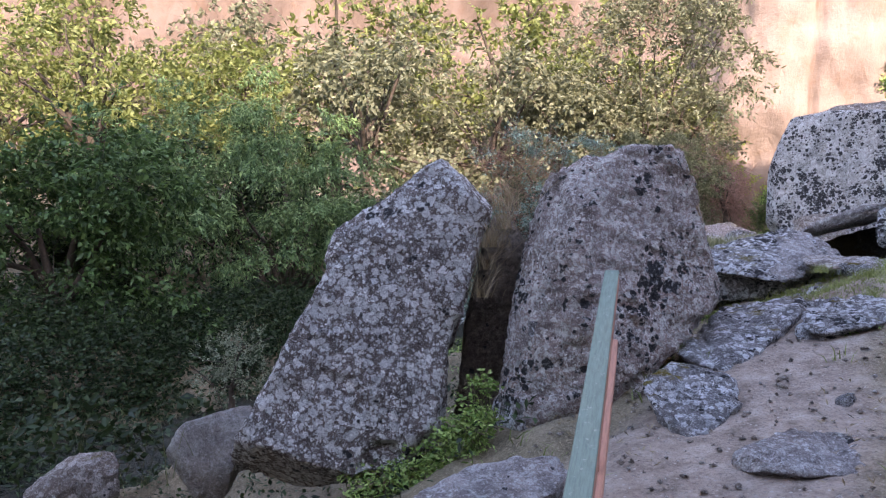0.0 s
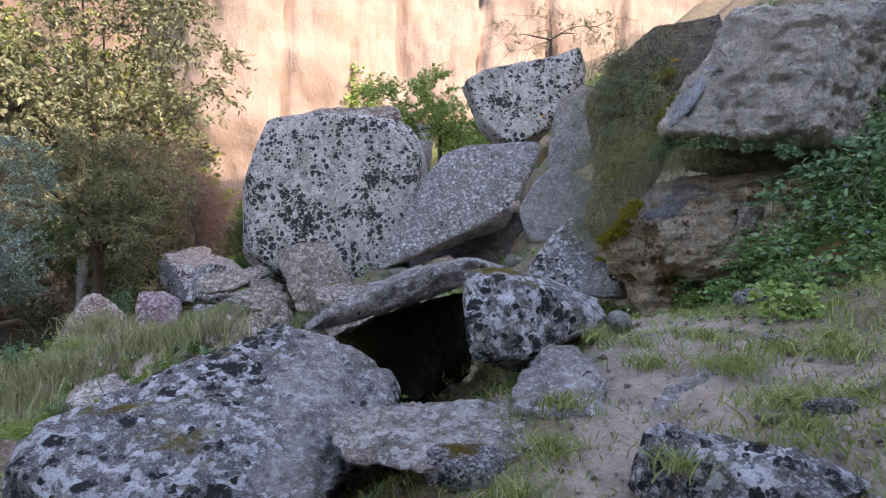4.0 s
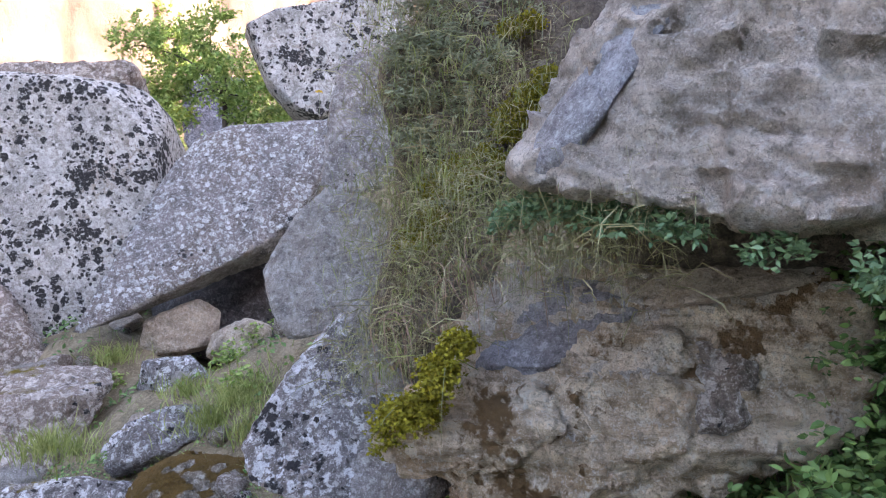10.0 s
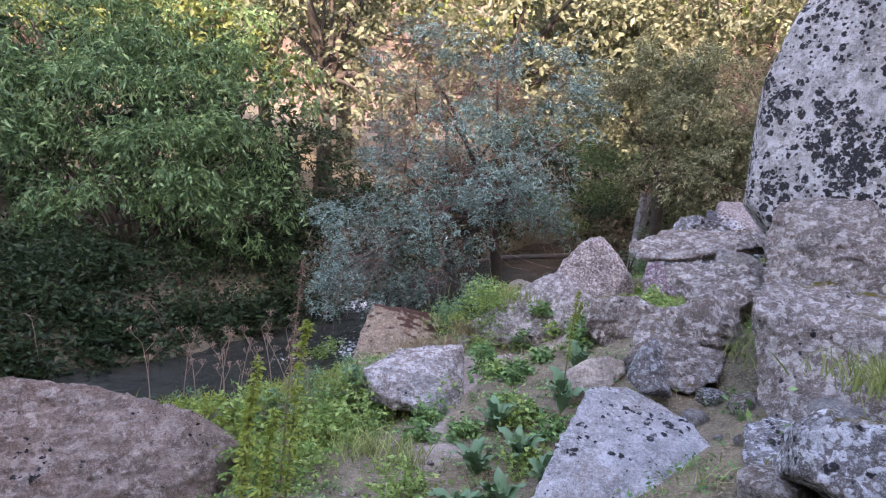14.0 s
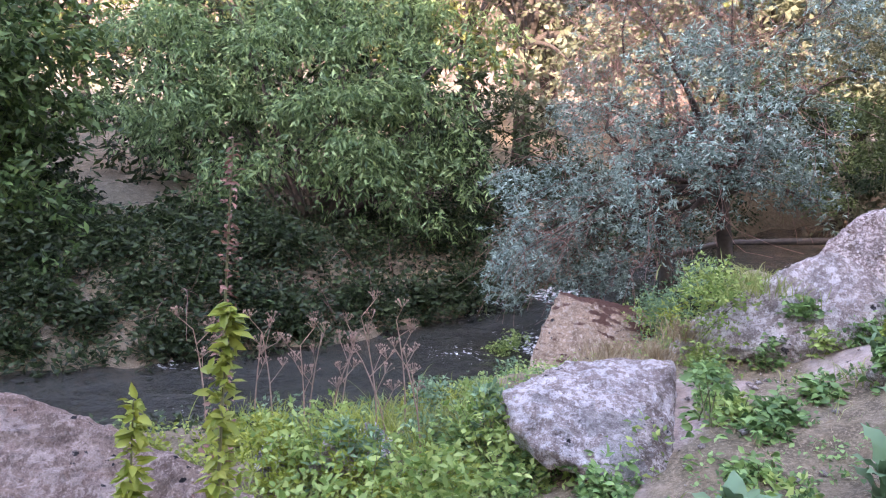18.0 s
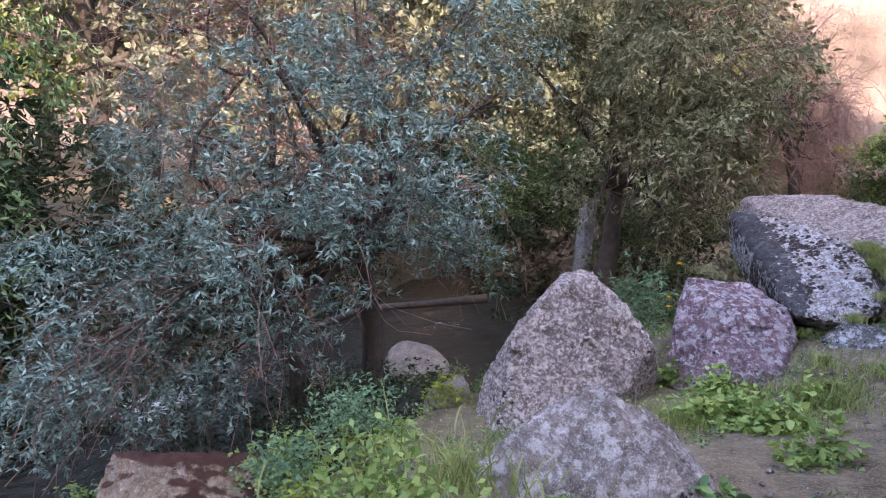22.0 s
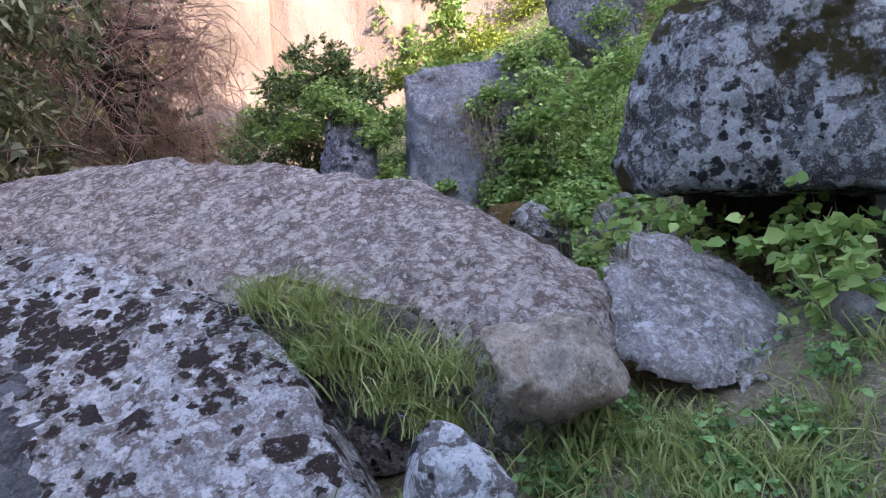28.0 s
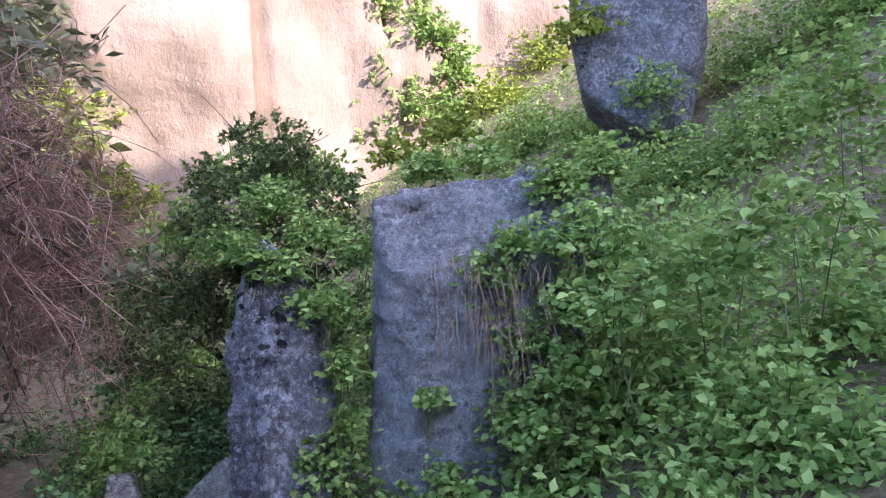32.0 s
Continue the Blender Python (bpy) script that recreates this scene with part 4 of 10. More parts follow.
rock("stone", "blocky grey stone on the bank", (8.38, 20.33, 0.58), -7, 10, 0.70, "blue",
     [(-0.40, -0.36), (-0.37, 0.32), (-0.10, 0.44), (0.40, 0.29), (0.46, -0.25), (0.01, -0.44)])
rock("stone", "brown stone in the bank", (7.41, 17.62, -0.01), -3, 20, 0.50, "warm",
     [(-0.38, -0.19), (-0.36, 0.22), (0.02, 0.33), (0.37, 0.16), (0.37, -0.19), (-0.03, -0.33)])
rock("stone", "grey-brown stone above the path", (7.83, 16.66, -0.23), -7, 20, 0.50, "warm",
     [(-0.50, 0.02), (-0.20, 0.27), (0.37, 0.31), (0.44, -0.03), (0.19, -0.34), (-0.31, -0.22)])
rock("mossy_stone", "flat stone with brown moss beside the path", (9.53, 13.37, 0.21), -30, 40, 0.60, "mossy",
     [(-0.48, 0.13), (-0.31, 0.27), (0.13, 0.29), (0.55, 0.09), (0.45, -0.32), (-0.35, -0.46)])
rock("stone", "small flat stone with lichen", (10.35, 15.14, 0.57), -28, 20, 0.40, "blue",
     [(-0.34, -0.00), (-0.31, 0.23), (0.17, 0.22), (0.39, -0.03), (0.25, -0.23), (-0.17, -0.18)])
rock("flat_stone", "flat stones scattered below the boulder", (9.57, 14.56, 0.28), -25, 45, 0.40, "blue",
     [(-0.34, -0.06), (-0.06, 0.19), (0.30, 0.29), (0.33, 0.07), (0.06, -0.23), (-0.27, -0.27)])
rock("stone", "wide reddish layered rock on the bank", (3.42, 14.70, -0.78), 34, 50, 0.95, "rust",
     [(-1.15, 0.34), (-0.86, 0.58), (-0.43, 0.54), (0.24, 0.32), (1.04, -0.01), (1.15, -0.40), (0.79, -0.70), (-0.76, -0.67)])
rock("stone", "small pale lichen stone", (3.71, 16.24, -1.24), 25, 25, 0.40, "blue",
     [(-0.28, -0.03), (-0.12, 0.17), (0.18, 0.15), (0.27, -0.11), (-0.05, -0.18)])
rock("stone", "grey stone set in the bank", (8.56, 18.42, 0.53), -10, 20, 0.50, "grey",
     [(-0.27, -0.04), (-0.21, 0.25), (0.23, 0.20), (0.36, -0.10), (-0.11, -0.31)])
rock("long_rock", "long pale rock ridge with rough lichen", (6.35, 20.80, -0.54), -10, 34, 1.10, "frost",
     [(-1.33, -0.86), (-0.92, -0.30), (-0.43, 0.09), (-0.14, 0.41), (0.13, 0.53), (0.39, 0.49), (0.63, 0.34), (0.80, 0.09), (0.57, -0.19), (0.31, -0.61)])
rock("cone_boulder", "pointed boulder crusted with pinkish lichen", (6.88, 24.20, -0.76), -8, 14, 1.20, "pinkish",
     [(-1.02, -0.70), (-0.82, -0.14), (-0.47, 0.43), (-0.07, 0.94), (0.11, 1.00), (0.50, 0.70), (0.80, 0.27), (0.89, -0.07), (0.61, -0.45), (0.35, -0.90), (-0.88, -1.06)], seed=41)
rock("stone", "small rock above the stream", (5.75, 25.21, -1.42), 3, 15, 0.60, "grey",
     [(-0.26, -0.07), (-0.20, 0.12), (0.16, 0.31), (0.26, 0.15), (0.15, -0.24), (-0.11, -0.28)])
rock("stone", "thin grey flake of stone", (9.01, 24.08, -0.73), -31, 20, 0.30, "grey",
     [(-0.18, -0.14), (-0.01, 0.13), (0.13, 0.18), (0.10, -0.00), (-0.04, -0.18)])
rock("stone", "rough lichen stone at the foot of the big rock", (9.50, 24.08, -0.45), -36, 30, 0.60, "blue",
     [(-0.37, 0.09), (-0.11, 0.32), (0.21, 0.39), (0.41, 0.09), (0.27, -0.29), (-0.10, -0.38), (-0.32, -0.22)])
rock("stone", "flat lichen stone beside the grass", (10.21, 23.93, -0.35), -43, 35, 0.50, "blue",
     [(-0.24, 0.16), (0.17, 0.29), (0.29, -0.02), (-0.02, -0.26), (-0.19, -0.17)])
rock("stone", "lichen stone in the grass", (9.85, 24.14, 0.20), -42, 35, 0.40, "blue",
     [(-0.10, -0.01), (-0.06, 0.11), (0.01, 0.10), (0.13, -0.01), (0.09, -0.10), (-0.07, -0.09)])
rock("stone", "small grey stone under the overhang", (11.56, 24.86, 0.54), -57, 15, 0.40, "grey",
     [(-0.12, -0.03), (-0.07, 0.08), (0.04, 0.11), (0.12, 0.01), (0.09, -0.08), (-0.07, -0.09)])
rock("stone", "pale stone behind the big rock", (12.23, 25.84, 0.51), -50, 40, 0.50, "warm",
     [(-0.20, 0.05), (-0.06, 0.16), (0.16, 0.04), (0.17, -0.16), (-0.08, -0.09)])
rock("flat_stone", "pale flat stone level with the gravel", (10.68, 24.56, 0.15), -51, 60, 0.35, "tan",
     [(-0.22, 0.05), (-0.17, 0.15), (0.04, 0.10), (0.24, -0.00), (0.25, -0.12), (0.03, -0.12), (-0.17, -0.05)])
# filler stone put in where the cleft falls into shade
rock("stone", "added earth-coloured filler stone for the dark of the cleft between the slabs", (0.50, 6.95, 0.53), -4, 8, 0.70, "earth",
     [(-0.40, -1.15), (-0.29, -0.14), (-0.12, 0.70), (0.08, 1.10), (0.32, 0.75), (0.27, -0.13), (0.13, -1.14)])
# filler rock coloured as the shade below the overhang
rock("boulder", "added near-black boulder standing in for the shade under the overhang", (13.25, 24.93, 0.44), -68, -12, 0.80, "damp",
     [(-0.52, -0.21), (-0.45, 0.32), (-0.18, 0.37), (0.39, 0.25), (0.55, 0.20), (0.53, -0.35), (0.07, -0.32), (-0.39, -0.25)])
rock("boulder", "soil and roots packed between the boulders", (9.57, 9.19, 2.44), -57, 0, 1.00, "earth",
     [(-0.72, 0.22), (-0.49, 0.30), (0.33, 0.13), (0.85, -0.05), (0.68, -0.29), (-0.02, -0.20), (-0.63, -0.11)])
# filler rock that paints the hollow's shade under the bridging slab
rock("boulder", "added near-black rock standing in for the shade inside the hollow", (5.24, 9.30, 0.88), -36, 0, 0.60, "damp",
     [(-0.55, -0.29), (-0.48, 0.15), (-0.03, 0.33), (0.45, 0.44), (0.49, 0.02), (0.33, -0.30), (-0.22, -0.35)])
rock("flat_stone", "low lichen slab sunk in the grass", (10.17, 23.89, -0.19), -56, 60, 0.35, "blue",
     [(-0.32, -0.01), (-0.15, 0.15), (0.17, 0.15), (0.31, 0.02), (0.18, -0.15), (-0.18, -0.16)])
rock("stone", "grey stone among brambles", (13.13, 31.00, -0.06), -23, 8, 0.60, "grey",
     [(-0.16, -0.15), (-0.11, 0.24), (0.06, 0.22), (0.14, -0.08), (0.08, -0.23)])
rock("flat_stone", "grey stone at the foot of the upright slab", (13.65, 30.56, 0.04), -28, 30, 0.60, "grey",
     [(-0.47, -0.24), (0.03, 0.18), (0.27, 0.32), (0.25, 0.01), (-0.09, -0.27)])
rock("hill_boulder", "dark lichen boulder high on the green slope", (21.16, 31.34, 4.38), -59, 5, 1.60, "bluedark",
     [(-0.93, 0.31), (-0.90, 1.93), (1.17, 1.69), (1.02, -0.17), (0.65, -1.43), (-0.21, -1.46), (-0.80, -0.86)])
rock("mossy_stone", "boulder covered in orange-brown moss", (12.56, 26.43, 0.44), -49, 20, 0.60, "mossy",
     [(-0.28, -0.18), (-0.22, 0.05), (-0.03, 0.21), (0.17, 0.19), (0.25, 0.01), (0.11, -0.28)])
rock("stone", "pale stone in the brambles", (12.30, 25.99, 0.49), -53, 20, 0.40, "pale",
     [(-0.11, -0.03), (-0.09, 0.04), (0.04, 0.13), (0.13, 0.08), (0.10, -0.09), (-0.06, -0.14)])
rock("mossy_stone", "mossy stone buried in the green plants", (7.79, 7.76, 1.46), -78, 25, 0.60, "mossy",
     [(-0.25, -0.11), (-0.18, 0.06), (0.04, 0.21), (0.27, 0.24), (0.28, 0.03), (0.02, -0.19), (-0.18, -0.23)])
rock("stone", "small pale rock in the grass", (4.06, 16.48, -1.15), 35, 25, 0.40, "blue",
     [(-0.28, -0.07), (-0.15, 0.10), (0.10, 0.19), (0.25, 0.07), (0.18, -0.11), (-0.10, -0.18)])
rock("stone", "pale stone in the bank plants", (3.70, 18.99, -1.68), 29, 25, 0.40, "pale",
     [(-0.17, -0.01), (-0.11, 0.12), (0.13, 0.16), (0.18, -0.10), (-0.02, -0.17)])
rock("stone", "flat stone in the bank plants", (3.75, 20.09, -1.84), 22, 25, 0.40, "warm",
     [(-0.24, -0.01), (-0.08, 0.10), (0.18, 0.10), (0.24, -0.06), (-0.10, -0.13)])
rock("stone", "flat broken stone below the slab", (9.50, 13.90, 0.50), -30, 40, 0.40, "slate",
     [(-0.49, -0.26), (-0.45, 0.04), (-0.01, 0.24), (0.55, 0.25), (0.41, -0.07), (-0.00, -0.20)])
rock("stone", "upright grey stone among rubble", (7.57, 15.86, -0.04), -9, 10, 0.50, "slate",
     [(-0.17, -0.10), (-0.12, 0.14), (0.01, 0.28), (0.10, 0.07), (0.19, -0.19), (-0.00, -0.21)])
rock("stone", "brown-grey layered block on the bank", (8.04, 16.79, 0.22), -13, 25, 0.80, "warm",
     [(-0.37, -0.16), (-0.29, 0.11), (-0.02, 0.29), (0.29, 0.29), (0.39, -0.04), (0.18, -0.24), (-0.16, -0.25)])
rock("stone", "pale broken stone beside the dock plants", (7.15, 16.61, -0.36), -3, 45, 0.40, "tan",
     [(-0.33, -0.07), (-0.18, 0.16), (0.23, 0.29), (0.31, 0.06), (0.17, -0.20), (-0.20, -0.24)])
rock("stone", "reddish broken stone on the slope", (7.26, 17.87, -0.23), -3, 40, 0.50, "warm",
     [(-0.44, -0.14), (-0.18, 0.22), (0.25, 0.35), (0.44, 0.08), (0.21, -0.21), (-0.28, -0.30)])
rock("stone", "small pale stone in the bank weeds", (4.21, 16.14, -1.02), 34, 20, 0.40, "frost",
     [(-0.20, -0.09), (-0.14, 0.09), (0.11, 0.13), (0.18, 0.00), (0.05, -0.14)])
hull_rock("triangle_boulder", "large pointed grey boulder with a pale smooth edge", "tuff",
     [(8.61, 9.42, 2.64), (9.16, 9.01, 3.72), (9.15, 8.64, 3.66), (9.04, 8.32, 2.59), (9.70, 8.13, 3.71), (9.46, 8.17, 2.44), (8.77, 9.73, 2.71), (9.41, 9.40, 3.84), (8.73, 8.97, 2.54), (8.81, 8.61, 2.54), (10.72, 9.80, 4.20), (11.18, 8.30, 3.96), (10.15, 10.45, 2.62), (10.68, 8.43, 2.32)], 31, 0.8, patches=[((-0.23, -0.93, 0.30), "dusky", 0.95)])
hull_rock("ledge_boulder", "overhanging layered rock ledge, brown below and grey above", "strata",
     [(8.66, 10.45, 1.49), (9.22, 10.30, 2.02), (9.62, 10.30, 2.25), (9.78, 8.95, 2.28), (9.68, 8.69, 2.15), (8.87, 9.90, 1.57), (8.99, 9.53, 1.42), (9.27, 9.12, 1.67), (8.77, 10.42, 1.36), (8.97, 9.99, 1.19), (9.16, 9.59, 1.18), (9.59, 8.66, 1.67), (9.28, 9.93, 2.02), (9.47, 9.30, 2.12), (10.16, 11.00, 1.82), (11.13, 9.10, 2.07), (9.72, 10.91, 1.00), (10.39, 9.29, 1.01)], 44, 1.0, patches=[((-0.53, -0.04, 0.85), "tuff", 0.80)])
hull_rock("rock_plate", "pale grey broken shelf at the top of the ledge", "bluegrey",
     [(9.00, 10.14, 1.80), (9.51, 10.20, 2.21), (9.53, 9.75, 2.16), (9.38, 9.46, 2.10), (9.23, 9.79, 1.95), (9.05, 9.81, 1.80), (9.30, 10.32, 1.72), (9.81, 10.38, 2.13), (9.82, 9.93, 2.08), (9.67, 9.64, 2.02), (9.52, 9.96, 1.87), (9.34, 9.98, 1.72)], 901, 0.8)
hull_rock("rock_plate", "tan flat shelf between ledge and pointed boulder", "tan",
     [(9.50, 9.71, 2.19), (9.61, 9.28, 2.27), (9.65, 8.80, 2.25), (9.51, 8.93, 2.21), (9.33, 9.44, 2.09), (9.92, 9.87, 2.12), (10.03, 9.43, 2.20), (10.07, 8.94, 2.18), (9.94, 9.07, 2.13), (9.75, 9.59, 2.02)], 902, 0.8)
hull_rock("rock_plate", "dark brown broken plate in the layered ledge", "strata",
     [(9.19, 9.77, 1.93), (9.24, 9.63, 2.03), (9.36, 9.33, 2.03), (9.27, 9.23, 1.90), (9.08, 9.44, 1.75), (9.03, 9.78, 1.76), (9.52, 9.93, 1.83), (9.57, 9.79, 1.94), (9.69, 9.49, 1.93), (9.60, 9.39, 1.80), (9.41, 9.60, 1.64), (9.36, 9.95, 1.66)], 903, 1.0)
hull_rock("rock_plate", "brown overhanging plate in the layered ledge", "strata",
     [(8.68, 10.32, 1.50), (8.91, 10.08, 1.79), (9.02, 9.80, 1.76), (8.94, 9.59, 1.66), (8.84, 9.89, 1.45), (8.72, 10.16, 1.44), (8.96, 10.54, 1.36), (9.19, 10.30, 1.66), (9.31, 10.02, 1.63), (9.23, 9.81, 1.52), (9.12, 10.10, 1.32), (9.00, 10.38, 1.30)], 904, 1.0)
hull_rock("rock_plate", "brown rough plate in the layered ledge", "strata",
     [(9.03, 9.78, 1.73), (9.11, 9.46, 1.71), (9.26, 9.24, 1.78), (9.18, 9.18, 1.61), (9.00, 9.53, 1.46), (8.94, 9.73, 1.53), (9.31, 9.92, 1.61), (9.39, 9.60, 1.60), (9.54, 9.38, 1.67), (9.46, 9.32, 1.49), (9.28, 9.67, 1.35), (9.22, 9.87, 1.42)], 905, 1.0)
hull_rock("rock_plate", "grey-brown plate at the end of the ledge", "warm",
     [(9.39, 9.27, 1.99), (9.38, 9.01, 1.93), (9.32, 9.03, 1.67), (9.17, 9.18, 1.62), (9.71, 9.37, 1.88), (9.70, 9.12, 1.83), (9.64, 9.14, 1.57), (9.48, 9.28, 1.51)], 906, 1.0)
hull_rock("rock_plate", "smooth bluish slab along the pointed boulder's edge", "edge",
     [(8.91, 9.32, 3.28), (8.90, 9.13, 3.25), (8.72, 9.29, 2.93), (8.69, 9.41, 2.79), (8.74, 9.54, 2.63), (8.67, 9.61, 2.70), (8.74, 9.62, 2.83), (8.88, 9.49, 3.08), (9.22, 9.48, 3.32), (9.21, 9.29, 3.28), (9.03, 9.46, 2.96), (9.00, 9.57, 2.82), (9.05, 9.71, 2.65), (8.97, 9.78, 2.72), (9.04, 9.79, 2.86), (9.18, 9.65, 3.11)], 907, 0.25)
hull_rock("boulder", "brown damp foot of the layered ledge", "strata",
     [(9.10, 10.24, 1.15), (9.30, 9.75, 1.16), (9.43, 9.67, 1.06), (9.00, 9.84, 0.92), (9.01, 10.20, 0.91), (9.57, 10.79, 1.06), (10.37, 9.71, 0.79), (9.22, 10.20, 0.57)], 45, 1.0)
hull_rock("leaning_slab", "leaning dark slab resting against the pale boulder", "slate",
     [(11.83, 16.88, 3.17), (12.24, 16.60, 3.33), (13.17, 15.49, 3.36), (13.00, 15.39, 3.04), (12.23, 15.36, 2.09), (11.67, 15.56, 1.75), (10.95, 15.96, 1.41), (9.81, 16.51, 0.86), (10.56, 16.71, 1.65), (11.20, 17.01, 2.42), (12.41, 15.69, 1.63), (11.73, 15.90, 1.43), (11.08, 16.20, 1.22), (12.52, 17.02, 3.34), (13.50, 15.86, 3.38), (12.09, 17.31, 3.13)], 52, 0.7, patches=[((-0.02, -0.65, -0.76), "grey", 0.8)])
hull_rock("block_boulder", "big pitted grey-brown boulder beside the wooden rail", "block",
     [(0.99, 6.13, 1.82), (1.31, 6.16, 1.94), (1.57, 6.30, 2.04), (2.09, 6.42, 2.03), (2.32, 6.26, 1.13), (2.31, 6.12, 0.75), (1.95, 5.88, 0.42), (1.45, 5.60, 0.18), (1.18, 5.56, 0.19), (1.02, 5.88, 1.43), (0.73, 6.47, 1.38), (0.65, 6.44, 0.74), (0.44, 6.16, -0.22), (0.46, 5.81, -0.50), (1.01, 5.51, -0.28), (1.13, 5.64, 0.51), (1.21, 7.66, 1.93), (2.43, 7.46, 2.11), (2.65, 7.05, 0.59), (0.74, 6.94, -0.85)], 61, 0.9, patches=[((-0.82, -0.56, 0.10), "blue", 0.78)])
hull_rock("flat_stone", "layered grey ledge stone beside the boulder", "blue",
     [(1.37, 5.01, 0.29), (1.69, 5.31, 0.43), (2.07, 5.09, 0.33), (2.00, 4.78, 0.22), (1.78, 4.58, 0.13), (1.54, 4.47, 0.02), (1.43, 4.62, 0.06), (1.41, 4.88, 0.20), (1.84, 5.70, -0.06), (2.23, 5.45, -0.07), (1.71, 4.91, -0.34)], 62, 1.0)
hull_rock("flat_stone", "long flat ledge of grey stone above the path", "blue",
     [(1.89, 5.89, 0.34), (2.56, 6.71, 0.61), (3.32, 6.70, 0.74), (3.31, 6.49, 0.67), (2.95, 6.12, 0.56), (2.21, 5.44, 0.25), (1.97, 5.65, 0.32), (2.70, 6.88, 0.11), (3.39, 6.72, 0.35), (2.41, 5.90, -0.07)], 63, 1.0)
hull_rock("flat_stone", "bluish flat rock sunk in the path", "blue",
     [(3.06, 6.18, 0.68), (3.60, 6.23, 0.80), (3.82, 6.08, 0.77), (3.45, 5.62, 0.62), (2.91, 5.70, 0.52), (2.93, 5.91, 0.57), (3.27, 6.13, 0.36), (3.70, 6.00, 0.44)], 64, 1.0)
hull_rock("flat_stone", "layered flat stone half buried in soil", "dusky",
     [(1.58, 4.03, 0.15), (1.95, 4.21, 0.21), (2.22, 4.28, 0.20), (2.48, 4.13, 0.20), (2.25, 3.68, 0.14), (1.86, 3.68, 0.14), (1.63, 3.84, 0.12), (1.70, 4.12, -0.05), (2.35, 3.90, -0.03)], 65, 1.0)
hull_rock("flat_stone", "low lichen slab at the foot of the boulders", "dusky",
     [(-0.22, 3.96, -0.11), (0.18, 4.37, -0.03), (0.71, 4.45, 0.00), (0.76, 4.13, -0.01), (0.55, 3.82, -0.08), (-0.03, 3.59, -0.13), (-0.09, 4.31, -0.40), (0.76, 4.35, -0.25)], 66, 1.0)
hull_rock("long_slab", "long tilted slab with white and black lichen", "blue",
     [(2.98, 8.75, 0.99), (3.57, 8.89, 1.14), (4.23, 8.95, 1.30), (4.42, 8.73, 1.24), (4.68, 8.58, 1.04), (4.66, 8.44, 0.95), (4.50, 8.29, 0.92), (4.05, 8.28, 0.98), (3.91, 8.07, 0.86), (3.76, 7.83, 0.71), (3.03, 8.21, 0.82), (2.91, 8.62, 0.90), (4.44, 9.42, 1.08), (4.89, 8.98, 0.78), (3.18, 9.26, 0.67)], 71, 0.8, patches=[((0.13, -0.57, 0.81), "dusky", 0.96)])
hull_rock("cave_roof_slab", "slab bridging a dark hollow between boulders", "dusky",
     [(4.40, 9.08, 1.22), (4.61, 8.94, 1.41), (4.97, 8.72, 1.55), (5.21, 8.54, 1.61), (5.45, 8.52, 1.53), (4.90, 9.89, 1.13), (5.62, 9.61, 1.49), (6.10, 9.21, 1.49), (4.56, 9.05, 1.21), (4.95, 8.80, 1.40), (5.24, 8.59, 1.46)], 72, 0.8)
hull_rock("boulder", "blocky boulder with black lichen spots beside a hollow", "blue",
     [(5.04, 8.42, 1.56), (5.36, 8.47, 1.56), (5.62, 8.34, 1.48), (5.79, 8.13, 1.36), (5.70, 7.98, 1.28), (5.18, 8.08, 1.17), (5.05, 8.04, 1.10), (4.87, 8.21, 1.14), (4.94, 8.32, 1.29), (5.19, 8.14, 1.50), (5.67, 9.06, 1.51), (6.24, 8.59, 1.29), (5.67, 8.64, 0.86), (6.05, 8.31, 1.15)], 73, 0.8)
hull_rock("stone", "rounded lichen stone beside the path", "dusky",
     [(4.89, 7.89, 1.08), (5.13, 7.92, 1.21), (5.22, 7.74, 1.21), (5.14, 7.54, 1.06), (4.89, 7.38, 0.95), (4.73, 7.57, 0.95), (4.71, 7.75, 0.99), (5.40, 8.11, 1.08), (5.38, 7.74, 0.87), (5.02, 7.95, 0.82)], 74, 1.0)
hull_rock("flat_stone", "flat pale rock in front of the hollow", "frost",
     [(4.01, 8.13, 1.01), (4.53, 8.16, 0.97), (4.95, 7.87, 0.98), (4.62, 7.52, 0.92), (4.34, 7.39, 0.88), (3.85, 7.76, 0.92), (4.35, 8.34, 0.79), (4.93, 7.86, 0.73)], 75, 1.0)
hull_rock("flat_topped_boulder", "broad flat-topped boulder crusted with pinkish lichen", "spotted",
     [(9.55, 27.20, 0.95), (9.78, 27.11, 1.00), (10.37, 26.36, 1.02), (10.54, 25.88, 0.91), (10.88, 25.32, 0.80), (10.95, 24.95, 0.59), (11.00, 24.55, 0.37), (9.54, 26.57, 0.79), (10.06, 25.30, 0.49), (10.36, 24.84, 0.36), (10.58, 24.25, 0.26), (9.35, 26.95, 0.30), (9.36, 26.36, -0.10), (9.54, 25.69, -0.23), (10.07, 25.37, 0.06), (10.62, 24.30, 0.00), (10.51, 26.59, 0.05), (11.21, 25.21, 0.10)], 81, 0.7)
